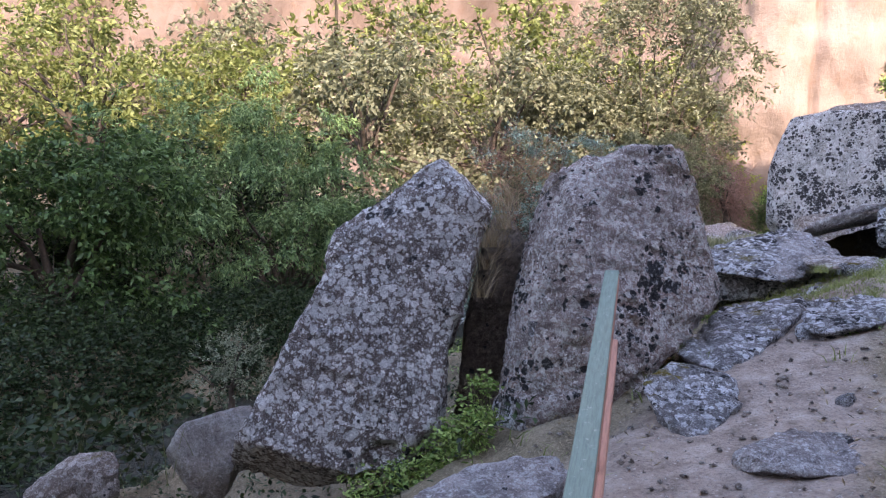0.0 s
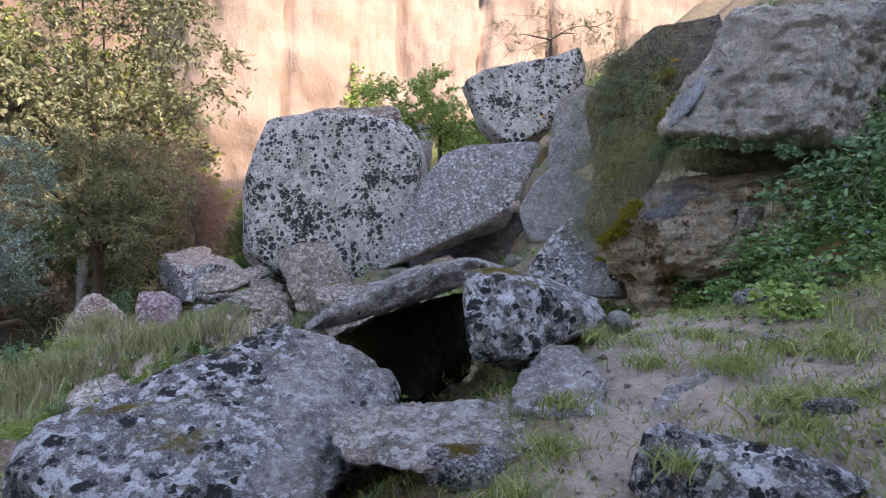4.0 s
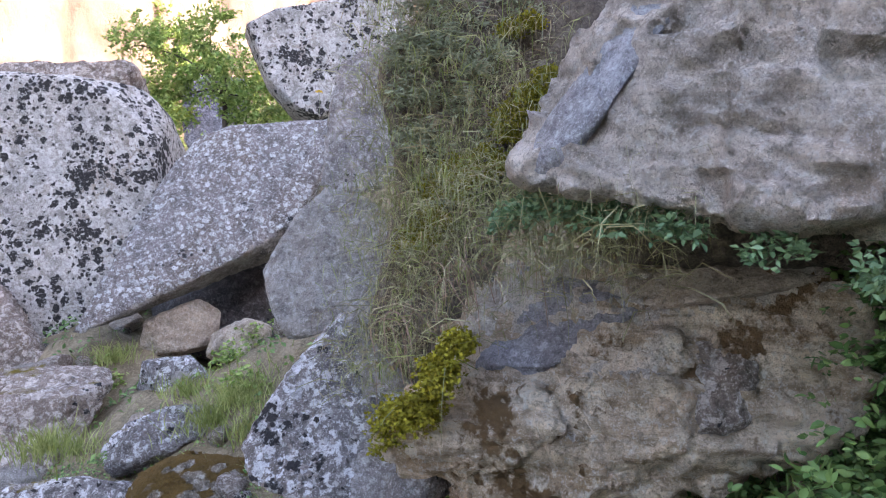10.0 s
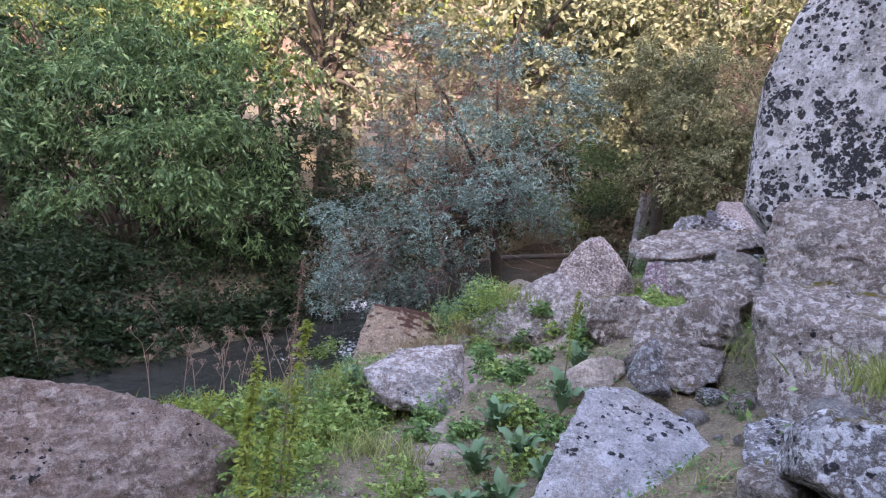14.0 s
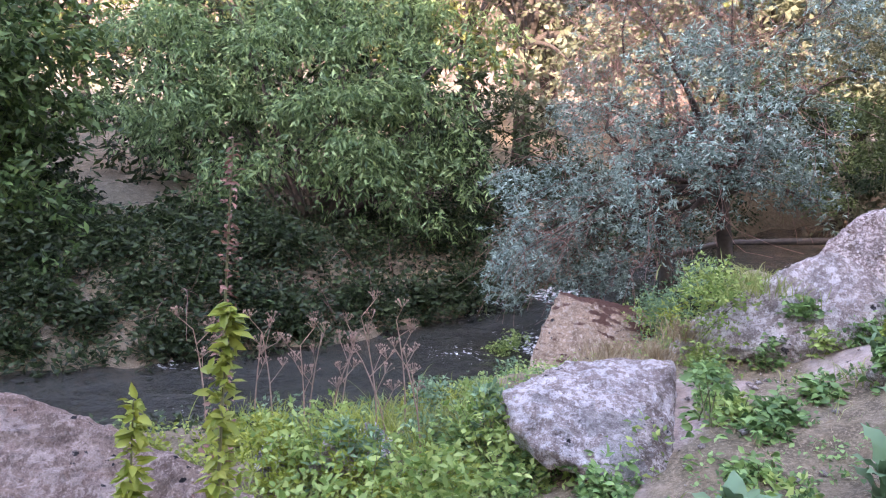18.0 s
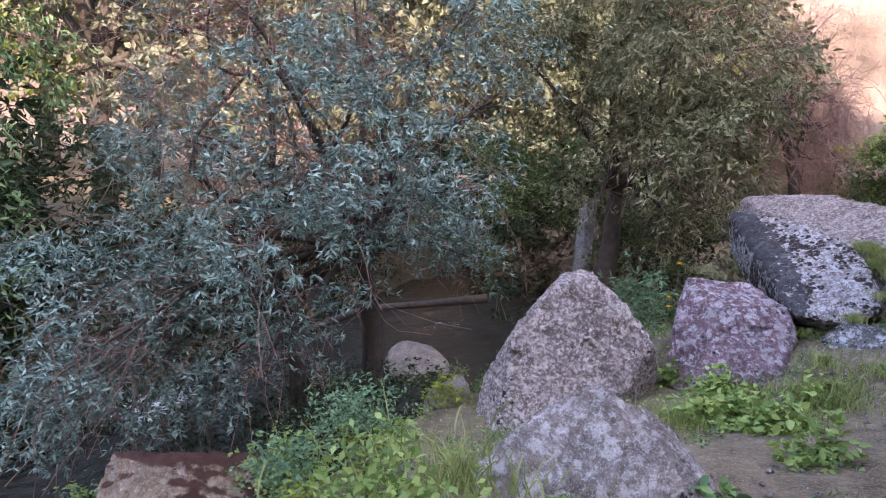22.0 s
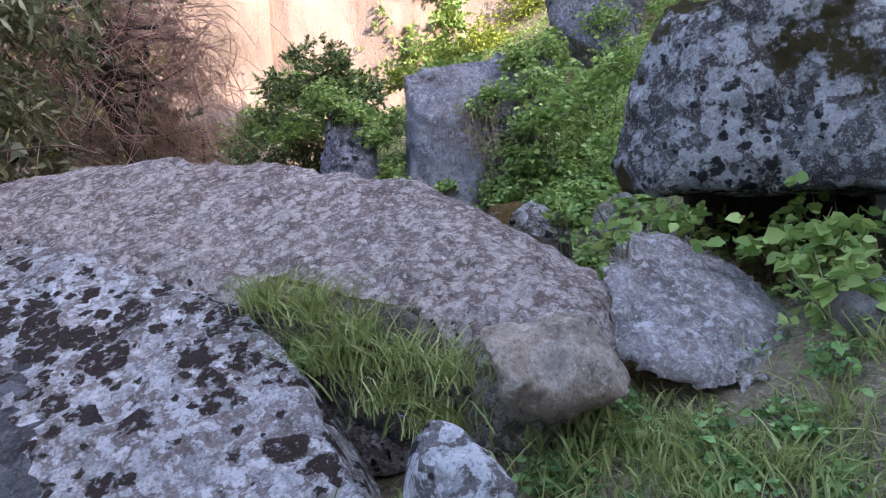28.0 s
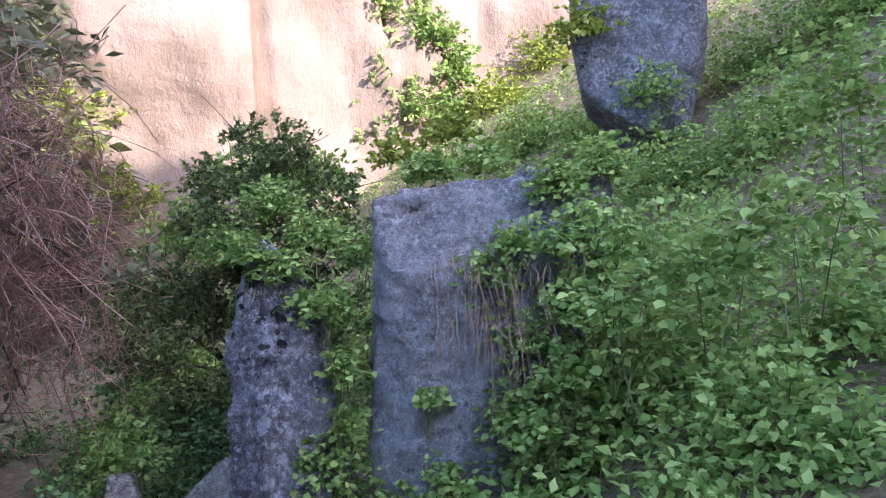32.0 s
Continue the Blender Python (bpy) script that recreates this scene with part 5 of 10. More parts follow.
# the steep left face gets the shaded stone, painted darker than the rest
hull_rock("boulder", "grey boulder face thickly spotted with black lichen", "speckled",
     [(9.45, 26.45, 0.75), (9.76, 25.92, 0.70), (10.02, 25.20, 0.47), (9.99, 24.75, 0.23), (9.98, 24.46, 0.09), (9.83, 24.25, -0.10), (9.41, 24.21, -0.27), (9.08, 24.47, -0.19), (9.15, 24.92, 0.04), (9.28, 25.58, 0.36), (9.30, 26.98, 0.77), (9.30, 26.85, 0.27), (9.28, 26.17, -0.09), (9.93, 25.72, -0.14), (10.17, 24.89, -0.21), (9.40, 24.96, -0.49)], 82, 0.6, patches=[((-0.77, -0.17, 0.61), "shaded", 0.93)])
hull_rock("tip_slab", "thick tilted grey-brown slab with an orange broken tip", "warm",
     [(11.04, 30.10, 0.87), (11.37, 30.18, 0.98), (11.77, 30.21, 1.04), (11.88, 29.93, 1.04), (11.99, 29.68, 0.94), (11.89, 29.58, 0.78), (11.79, 29.46, 0.60), (11.60, 29.33, 0.52), (11.33, 29.14, 0.41), (11.08, 28.90, 0.22), (10.86, 28.77, 0.12), (10.48, 29.76, 0.61), (10.45, 29.02, 0.19), (12.10, 30.18, 0.66), (11.80, 29.99, 0.39), (11.30, 29.71, 0.17), (10.62, 29.13, -0.34), (10.47, 30.69, 0.66)], 93, 0.9, patches=[((0.09, -0.85, 0.51), "tan", 0.9)])
hull_rock("overhang_boulder", "overhanging boulder with black and white lichen and moss", "hanging",
     [(11.90, 24.72, 1.41), (11.77, 24.84, 1.13), (11.71, 24.88, 0.94), (11.70, 24.99, 0.75), (11.65, 24.89, 0.61), (11.66, 24.68, 0.63), (11.69, 24.52, 0.70), (11.81, 24.23, 0.68), (12.14, 23.54, 0.52), (11.79, 24.38, 1.34), (11.65, 24.58, 0.98), (12.22, 23.52, 1.11), (13.17, 25.40, 1.58), (12.89, 25.64, 0.74), (13.93, 23.61, 1.09), (13.93, 23.63, 0.37), (13.32, 25.27, 0.60)], 94, 0.8)
hull_rock("flat_stone", "wedge of blue-grey rock leaning out of the bank", "dusky",
     [(11.26, 24.69, 0.50), (11.45, 24.56, 0.46), (11.40, 24.25, 0.21), (11.29, 24.02, 0.05), (10.94, 24.07, 0.07), (10.73, 24.21, 0.11), (10.70, 24.36, 0.18), (10.97, 24.56, 0.40), (11.88, 24.70, 0.38), (11.84, 24.15, 0.01), (11.68, 24.87, 0.48)], 811, 1.0)
hull_rock("flat_stone", "reddish-tan broken slab beside the flat-topped boulder", "tan",
     [(10.27, 24.46, 0.36), (10.53, 24.31, 0.37), (10.54, 24.26, 0.26), (10.52, 24.17, 0.16), (10.19, 24.29, 0.24), (10.19, 24.36, 0.32), (10.4, 24.31, 0.08), (10.31, 24.43, 0.11), (10.82, 24.48, 0.28)], 813, 1.0)
# put in to darken the hollow: its shade is in the stone colour
hull_rock("stone", "added dark rock standing in for the shade in the hollow under the slab", "shaded",
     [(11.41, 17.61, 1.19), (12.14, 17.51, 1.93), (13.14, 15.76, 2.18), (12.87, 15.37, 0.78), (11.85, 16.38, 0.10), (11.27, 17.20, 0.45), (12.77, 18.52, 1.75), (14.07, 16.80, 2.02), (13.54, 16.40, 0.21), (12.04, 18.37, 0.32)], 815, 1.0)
hull_rock("bank", "low grassy soil mound beside the flat-topped boulder", "earth",
     [(9.99, 25.26, 0.39), (10.15, 25.24, 0.52), (10.24, 24.95, 0.44), (10.32, 24.67, 0.36), (10.34, 24.48, 0.18), (10.20, 24.71, 0.01), (10.10, 24.87, 0.14), (10.17, 25.55, 0.32), (10.35, 25.53, 0.46), (10.44, 25.23, 0.38), (10.53, 24.94, 0.29), (10.56, 24.74, 0.10), (10.40, 24.99, -0.07), (10.30, 25.15, 0.07)], 921, 0.6)
hull_rock("rock_plate", "orange-tan broken tip of the tilted slab", "tan",
     [(11.86, 29.93, 1.02), (11.98, 29.63, 0.93), (11.93, 29.67, 0.76), (11.82, 29.60, 0.56), (11.59, 29.30, 0.54), (11.59, 29.41, 0.72), (11.70, 29.70, 0.90), (11.92, 30.19, 0.95), (12.03, 29.90, 0.87), (11.99, 29.94, 0.71), (11.89, 29.87, 0.52), (11.66, 29.57, 0.50), (11.66, 29.68, 0.67), (11.77, 29.97, 0.84)], 931, 1.0)
hull_rock("stone", "tilted lichen-grey slab at the foot of the long boulder", "blue",
     [(4.16, 9.23, 0.70), (4.45, 9.19, 0.67), (4.69, 7.98, 0.44), (4.42, 7.84, 0.34), (4.07, 7.90, 0.32), (4.11, 8.75, 0.44), (4.37, 9.40, 0.35), (4.76, 8.37, 0.17), (4.08, 8.15, 0.34)], 941, 1.0)
hull_rock("rock_plate", "orange-tan broken side face of the big boulder", "ochre",
     [(2.16, 6.52, 1.91), (2.28, 6.82, 1.89), (2.42, 6.96, 1.63), (2.44, 6.75, 1.32), (2.36, 6.50, 1.20), (2.24, 6.25, 1.27), (2.22, 6.32, 1.48), (2.17, 6.37, 1.75), (2.18, 6.73, 1.91), (2.31, 7.04, 1.88), (2.45, 7.17, 1.62), (2.47, 6.96, 1.31), (2.39, 6.71, 1.18), (2.28, 6.46, 1.25), (2.25, 6.54, 1.47), (2.20, 6.58, 1.75)], 951, 0.8)
hull_rock("stone", "lower lichen-grey block under the long slab", "blue",
     [(2.91, 8.73, 0.91), (3.56, 8.35, 0.87), (4.44, 8.18, 0.83), (2.91, 8.64, 0.35), (3.43, 8.34, 0.43), (3.86, 8.05, 0.54), (4.31, 8.02, 0.60), (3.31, 9.56, 0.56), (4.81, 8.87, 0.63), (4.63, 8.54, 0.36), (3.30, 9.27, 0.27)], 961, 1.0)
hull_rock("purple_boulder", "squarish purple-tinted boulder with grass on top", "purple",
     [(8.21, 24.99, 0.07), (8.83, 25.06, 0.04), (9.07, 24.57, -0.15), (9.06, 24.29, -0.39), (8.81, 23.96, -0.72), (8.48, 23.82, -0.91), (8.09, 24.00, -0.88), (7.93, 24.24, -1.00), (7.92, 24.57, -0.70), (8.04, 24.77, -0.24), (8.44, 24.36, -0.17), (8.25, 24.00, -0.73), (8.45, 25.63, -0.08), (9.40, 25.30, -0.26), (8.17, 24.95, -1.28), (9.16, 24.63, -1.01)], 96, 0.8)
hull_rock("river_block", "blocky pinkish-grey rock beside the path", "frost",
     [(4.79, 16.99, -0.73), (5.04, 17.52, -0.61), (5.34, 17.83, -0.61), (5.70, 17.82, -0.56), (5.69, 17.25, -0.67), (5.14, 16.97, -0.69), (4.95, 16.83, -0.86), (5.41, 16.59, -0.99), (5.81, 16.86, -0.86), (5.97, 16.82, -1.02), (4.92, 17.97, -1.12), (5.68, 18.09, -1.02), (4.64, 17.38, -1.17)], 97, 0.9, patches=[((0.21, -0.49, 0.84), "grey", 0.8), ((0.72, -0.13, 0.68), "warm", 0.75)])
hull_rock("square_rock", "squarish ochre rock with a dark top above the river", "ochre",
     [(2.77, 23.74, -1.54), (3.18, 23.64, -1.61), (4.19, 24.46, -1.80), (4.38, 24.21, -2.06), (4.30, 23.36, -2.61), (3.47, 22.79, -2.93), (2.60, 22.84, -2.90), (2.64, 23.22, -2.33), (2.73, 23.51, -1.89), (2.52, 24.44, -1.87), (4.07, 25.20, -2.12), (2.49, 23.68, -3.27)], 98, 0.9)
hull_rock("wedge_stone", "blue-grey lichen boulder at the foot of the ledge", "dusky",
     [(9.38, 11.44, 1.86), (9.01, 11.55, 1.52), (8.70, 11.55, 1.19), (8.63, 11.41, 1.06), (8.72, 11.16, 0.98), (9.03, 10.72, 0.97), (9.37, 10.46, 0.93), (9.61, 10.82, 1.20), (9.55, 11.19, 1.58), (9.53, 11.43, 1.81), (9.58, 12.25, 1.03), (10.30, 11.39, 0.74), (10.17, 11.88, 1.58)], 111, 0.8, patches=[((-0.67, -0.39, 0.63), "blue", 0.93)])
hull_rock("wedge_boulder", "smooth pale grey wedge boulder under the spur", "grey",
     [(9.76, 12.74, 1.97), (10.02, 12.70, 2.33), (10.31, 12.59, 2.58), (10.44, 12.32, 2.52), (10.58, 12.01, 2.29), (10.35, 11.85, 1.64), (10.01, 12.04, 1.57), (9.67, 12.32, 1.48), (9.65, 12.52, 1.70), (10.71, 13.03, 2.48), (11.11, 12.58, 1.96), (10.34, 13.08, 1.46)], 112, 0.8)
hull_rock("boulder", "upright blocky boulder with grey lichen", "dusky",
     [(10.40, 12.77, 2.54), (10.47, 12.77, 3.05), (10.62, 12.69, 3.60), (10.89, 12.46, 3.77), (11.09, 12.11, 3.65), (10.96, 12.05, 2.77), (10.61, 12.43, 2.47), (11.15, 13.24, 3.59), (11.64, 12.71, 3.65), (10.92, 13.25, 2.58)], 113, 0.8)
hull_rock("stone", "upright brown-grey stone before the pale boulder", "warm",
     [(8.83, 18.07, 1.34), (9.30, 18.17, 1.43), (9.71, 17.96, 1.44), (9.80, 17.57, 1.08), (9.95, 17.22, 0.60), (9.86, 17.07, 0.25), (8.73, 17.37, 0.19), (8.68, 17.82, 0.82), (9.23, 17.52, 1.01), (9.06, 18.83, 1.22), (9.99, 18.59, 1.26), (10.15, 17.91, 0.12)], 121, 0.9)
hull_rock("stone", "large brown-grey block with an orange lichen streak", "warm",
     [(8.36, 16.11, 0.74), (8.63, 16.37, 0.78), (9.54, 16.20, 0.72), (9.92, 15.72, 0.70), (9.90, 15.47, 0.57), (9.50, 15.36, 0.36), (9.38, 15.23, 0.15), (8.87, 15.09, -0.12), (8.26, 15.23, -0.15), (8.23, 15.63, 0.39), (8.30, 15.77, 0.57), (9.40, 15.36, 0.60), (8.72, 17.04, 0.54), (10.21, 16.54, 0.44)], 122, 0.9)
hull_rock("stone", "pale blue-grey angular stone beside the path", "chalk",
     [(7.11, 15.39, -0.08), (7.44, 15.58, -0.11), (7.85, 15.38, -0.24), (8.00, 15.11, -0.31), (7.86, 14.48, -0.53), (7.44, 14.11, -0.69), (6.77, 14.29, -0.60), (6.95, 14.87, -0.31), (7.48, 16.12, -0.36), (8.12, 15.82, -0.66), (7.12, 15.27, -0.87)], 123, 0.8)
hull_rock("stone", "low wide stone with white lichen", "blue",
     [(8.14, 15.06, -0.09), (8.36, 15.24, -0.07), (8.87, 15.11, -0.04), (9.32, 14.82, -0.09), (9.56, 14.35, -0.14), (9.29, 14.07, -0.25), (8.54, 13.91, -0.43), (8.26, 14.24, -0.39), (8.10, 14.69, -0.20), (8.46, 15.67, -0.32), (9.69, 15.01, -0.39), (8.82, 14.82, -0.75)], 124, 0.9)
hull_rock("stone", "cracked brown-grey stone in the bank", "warm",
     [(7.45, 16.70, 0.11), (7.67, 17.13, 0.26), (8.07, 17.20, 0.31), (8.32, 16.79, 0.07), (8.19, 16.32, -0.17), (7.89, 16.11, -0.28), (7.51, 16.17, -0.22), (7.79, 17.64, -0.15), (8.40, 17.40, -0.31)], 125, 1.0)
hull_rock("flat_stone", "flat cracked slab on the bank", "warm",
     [(7.37, 18.86, 0.64), (7.83, 19.27, 0.83), (8.91, 19.24, 0.97), (9.01, 18.89, 0.81), (8.40, 18.57, 0.70), (7.92, 18.40, 0.57), (7.48, 18.54, 0.54), (7.95, 19.50, 0.46), (9.07, 19.57, 0.62)], 126, 1.0)
hull_rock("stone", "brown broken block among rubble", "warm",
     [(7.75, 18.21, 0.53), (8.20, 18.27, 0.59), (8.80, 18.19, 0.68), (8.79, 17.72, 0.40), (8.44, 17.54, 0.22), (7.99, 17.62, 0.28), (7.80, 17.87, 0.37), (8.28, 18.83, 0.33), (8.97, 18.61, 0.37)], 127, 1.0)
hull_rock("upright_slab", "narrow upright dark slab among brambles", "bluedark",
     [(13.79, 29.78, 1.88), (13.61, 29.73, 1.61), (13.58, 29.81, 1.35), (13.44, 29.72, 1.22), (13.35, 29.58, 0.62), (13.34, 29.62, 0.22), (13.36, 29.40, 0.13), (13.55, 29.25, -0.14), (13.87, 29.25, -0.03), (13.90, 29.33, 0.58), (14.06, 29.46, 1.05), (14.00, 29.53, 1.42), (13.88, 29.67, 1.61), (13.54, 29.41, 1.09), (13.40, 29.32, 0.39), (14.10, 30.24, 1.83), (13.66, 30.06, -0.09), (14.15, 29.69, -0.21), (14.34, 29.94, 1.01)], 92, 1.2)
hull_rock("square_slab", "square-topped grey boulder overgrown by brambles", "bluegrey",
     [(14.37, 29.26, 2.04), (14.41, 29.15, 2.09), (14.89, 28.88, 2.16), (15.43, 28.37, 2.20), (15.67, 28.22, 2.06), (15.15, 28.28, 1.90), (14.76, 28.54, 1.78), (14.30, 29.08, 1.71), (14.42, 29.18, 1.58), (14.27, 29.24, 1.18), (14.18, 29.20, 0.74), (14.10, 29.21, 0.21), (14.12, 28.76, -0.23), (14.50, 28.85, 0.82), (14.85, 28.68, 1.63), (15.07, 28.51, 0.79), (14.67, 28.47, -0.28), (14.97, 29.94, 2.06), (16.30, 28.71, 2.12), (14.61, 29.71, -0.25), (15.46, 28.85, -0.25)], 91, 1.2)
hull_rock("stone", "low rounded grey boulder in the grass", "dusky",
     [(4.94, 7.26, 0.95), (5.19, 7.30, 1.09), (5.57, 7.30, 1.16), (5.90, 7.16, 1.07), (6.01, 6.95, 0.92), (6.13, 6.70, 0.81), (5.66, 6.46, 0.61), (5.30, 6.70, 0.64), (5.05, 6.90, 0.70), (4.90, 7.13, 0.81), (6.16, 7.62, 0.69), (6.48, 7.06, 0.60)], 131, 0.9)
rock("stream_boulder", "pale yellowish boulder lying in the stream", (5.10, 30.60, -2.15), 4, 45, 1.30, "tan",
     [(-0.70, -0.55), (-0.52, 0.18), (-0.20, 0.46), (0.28, 0.40), (0.66, 0.05), (0.72, -0.55)])


# ---------------------------------------------------------------- trees and bushes
def crown(clumps, count, length, width, droop, shell=0.55, cluster=3.2, star=False, gap=-0.4):
    """Leaves in sprays, gathered in tufts over egg-shaped clumps (x, y, z, radius), with shaded gaps between the tufts."""
    c = np.array(clumps, float)
    share = c[:, 3] ** 2
    tufts = np.maximum(8, (26 * RNG.uniform(0.8, 1.2, len(c)))).astype(int)
    of = np.repeat(np.arange(len(c)), tufts)
    out = RNG.normal(size=(len(of), 3))
    out[:, 2] += 0.25
    out /= np.linalg.norm(out, axis=1, keepdims=True)
    centre = c[of, :3] + out * (c[of, 3] * RNG.uniform(0.62, 1.08, len(of)))[:, None] * np.array([1, 1, 0.88])
    wide = np.clip(0.30 * c[of, 3], 0.14, 0.75) * RNG.uniform(0.6, 1.25, len(of))
    n = max(1, count // 14)
    inner = int(n * 0.22)
    w = wide ** 2
    pick = RNG.choice(len(of), size=n - inner, p=w / w.sum())
    e = RNG.normal(size=(len(pick), 3))
    e[:, 2] = np.abs(e[:, 2]) * 0.9 - 0.25
    e /= np.linalg.norm(e, axis=1, keepdims=True)
    spray = centre[pick] + e * (wide[pick] * RNG.random(len(pick)) ** 0.45)[:, None] * np.array([1, 1, 0.75])
    d = e * 0.6 + out[pick] * 0.7
    core = RNG.choice(len(c), size=inner, p=share / share.sum())
    deep = RNG.normal(size=(inner, 3))
    deep /= np.linalg.norm(deep, axis=1, keepdims=True)
    spray = np.concatenate([spray, c[core, :3] + deep * (c[core, 3] * RNG.uniform(0.2, 0.75, inner))[:, None]])
    d = np.concatenate([d, deep])
    thin = fbm(spray, 0.9 / max(0.4, np.median(c[:, 3])), 3, 31) > gap
    spray, d = spray[thin], d[thin]
    way = d * 0.6 + RNG.normal(size=d.shape) * 0.35
    way[:, 2] -= droop
    way /= np.linalg.norm(way, axis=1, keepdims=True)
    t = RNG.random((len(spray), 14))
    reach = length * cluster
    if star:
        p = spray[:, None, :] + way[:, None, :] * (np.where(t > 0.45, 1.0, t) * reach)[..., None] + RNG.normal(size=(len(spray), 14, 3)) * length * 0.12
        return leaves_at(p.reshape(-1, 3), length, width, 0.1, 0.2, np.repeat(way, 14, 0) * 0.5)
    p = spray[:, None, :] + way[:, None, :] * (t * reach)[..., None] + RNG.normal(size=(len(spray), 14, 3)) * length * 0.30
    return leaves_at(p.reshape(-1, 3), length, width, droop * 0.6, 0.9, np.repeat(way, 14, 0) * 0.9)


def limb_lines(base, clumps, radius, bend=0.25, twigs=0):
    """One bent tapering limb to every clump, and the fine twigs that leave it."""
    wood, fine = [], []
    base = np.array(base, float)
    for q in np.array(clumps, float):
        a = np.linspace(0, 1, 9)[:, None]
        to = q[:3]
        p = base * (1 - a) + to * a
        p[:, 2] += np.sin(a[:, 0] * np.pi) * 0.12 * np.linalg.norm(to - base)
        p += np.sin(a * np.pi * RNG.uniform(1, 2.3)) * RNG.normal(size=3) * (bend if twigs < 21 else 1.1) * 0.35 * max(q[3], 0.5 if twigs > 20 else 0)
        wood.append(tube(p, radius * (1 - 0.85 * a[:, 0]) * RNG.uniform(0.5, 0.9), 6))
        for _ in range(twigs):
            s = p[RNG.integers(6, 9)] + RNG.normal(size=3) * 0.2 * q[3] * (twigs > 20)
            e = to + RNG.normal(size=3) * q[3] * (1.15 if twigs > 20 else 0.9) - np.array([0, 0, 0.3 * q[3]])
            b = np.linspace(0, 1, 7)[:, None]
            k = s * (1 - b) + e * b + np.sin(b * 3.1) * (RNG.normal(size=3) * (0.5 if twigs > 20 else 0.22) + np.array([0, 0, 0.25])) * q[3] + np.sin(b * 9) * RNG.normal(size=3) * 0.04 * q[3]
            fine.append(tube(k, np.maximum(radius * 0.07 * (1 - 0.8 * b[:, 0]), 0.003 if twigs > 30 else 0.0045), 3 if twigs > 20 else 4))
    return wood, fine


def tree(name, label, foot, fork, clumps, radius, leaf, count, length, width, droop=0.4, twigs=3, category="tree", twig_mat=None, shell=0.55, cluster=3.2, star=False, gap=-0.4):
    """A tapered trunk to its fork, limbs to the clumps, and a crown of separate leaves."""
    top = thing(name, foot, label, category)
    f = np.array(foot, float)
    cl = np.array(clumps, float)
    cl[:, :3] -= f
    fk = np.array(fork, float) - f
    a = np.linspace(0, 1, 12)[:, None]
    p = fk * a + np.sin(a * 5) * np.array([[0.06, 0.05, 0]]) * np.linalg.norm(fk) * 0.4
    p[0, 2] -= 0.3
    v, q = tube(p, radius * (1.25 - 0.45 * a[:, 0]), 10)
    part("trunk", mesh_of("trunk", v, q, BARK, True), top)
    wood, fine = limb_lines(fk, cl, radius * 0.75, twigs=twigs)
    for v, q in wood:
        part("limb", mesh_of("limb", v, q, BARK, True), top)
    if fine:
        tagged(part("twig_mass", mesh_of("twig_mass", *join(fine), twig_mat or BARK, True), top), kind="stuff")
    v, q = crown(cl, count, length, width, droop, shell, cluster, star, gap)
    part("crown", mesh_of("crown", v, q, LEAF[leaf]), top)
    return top



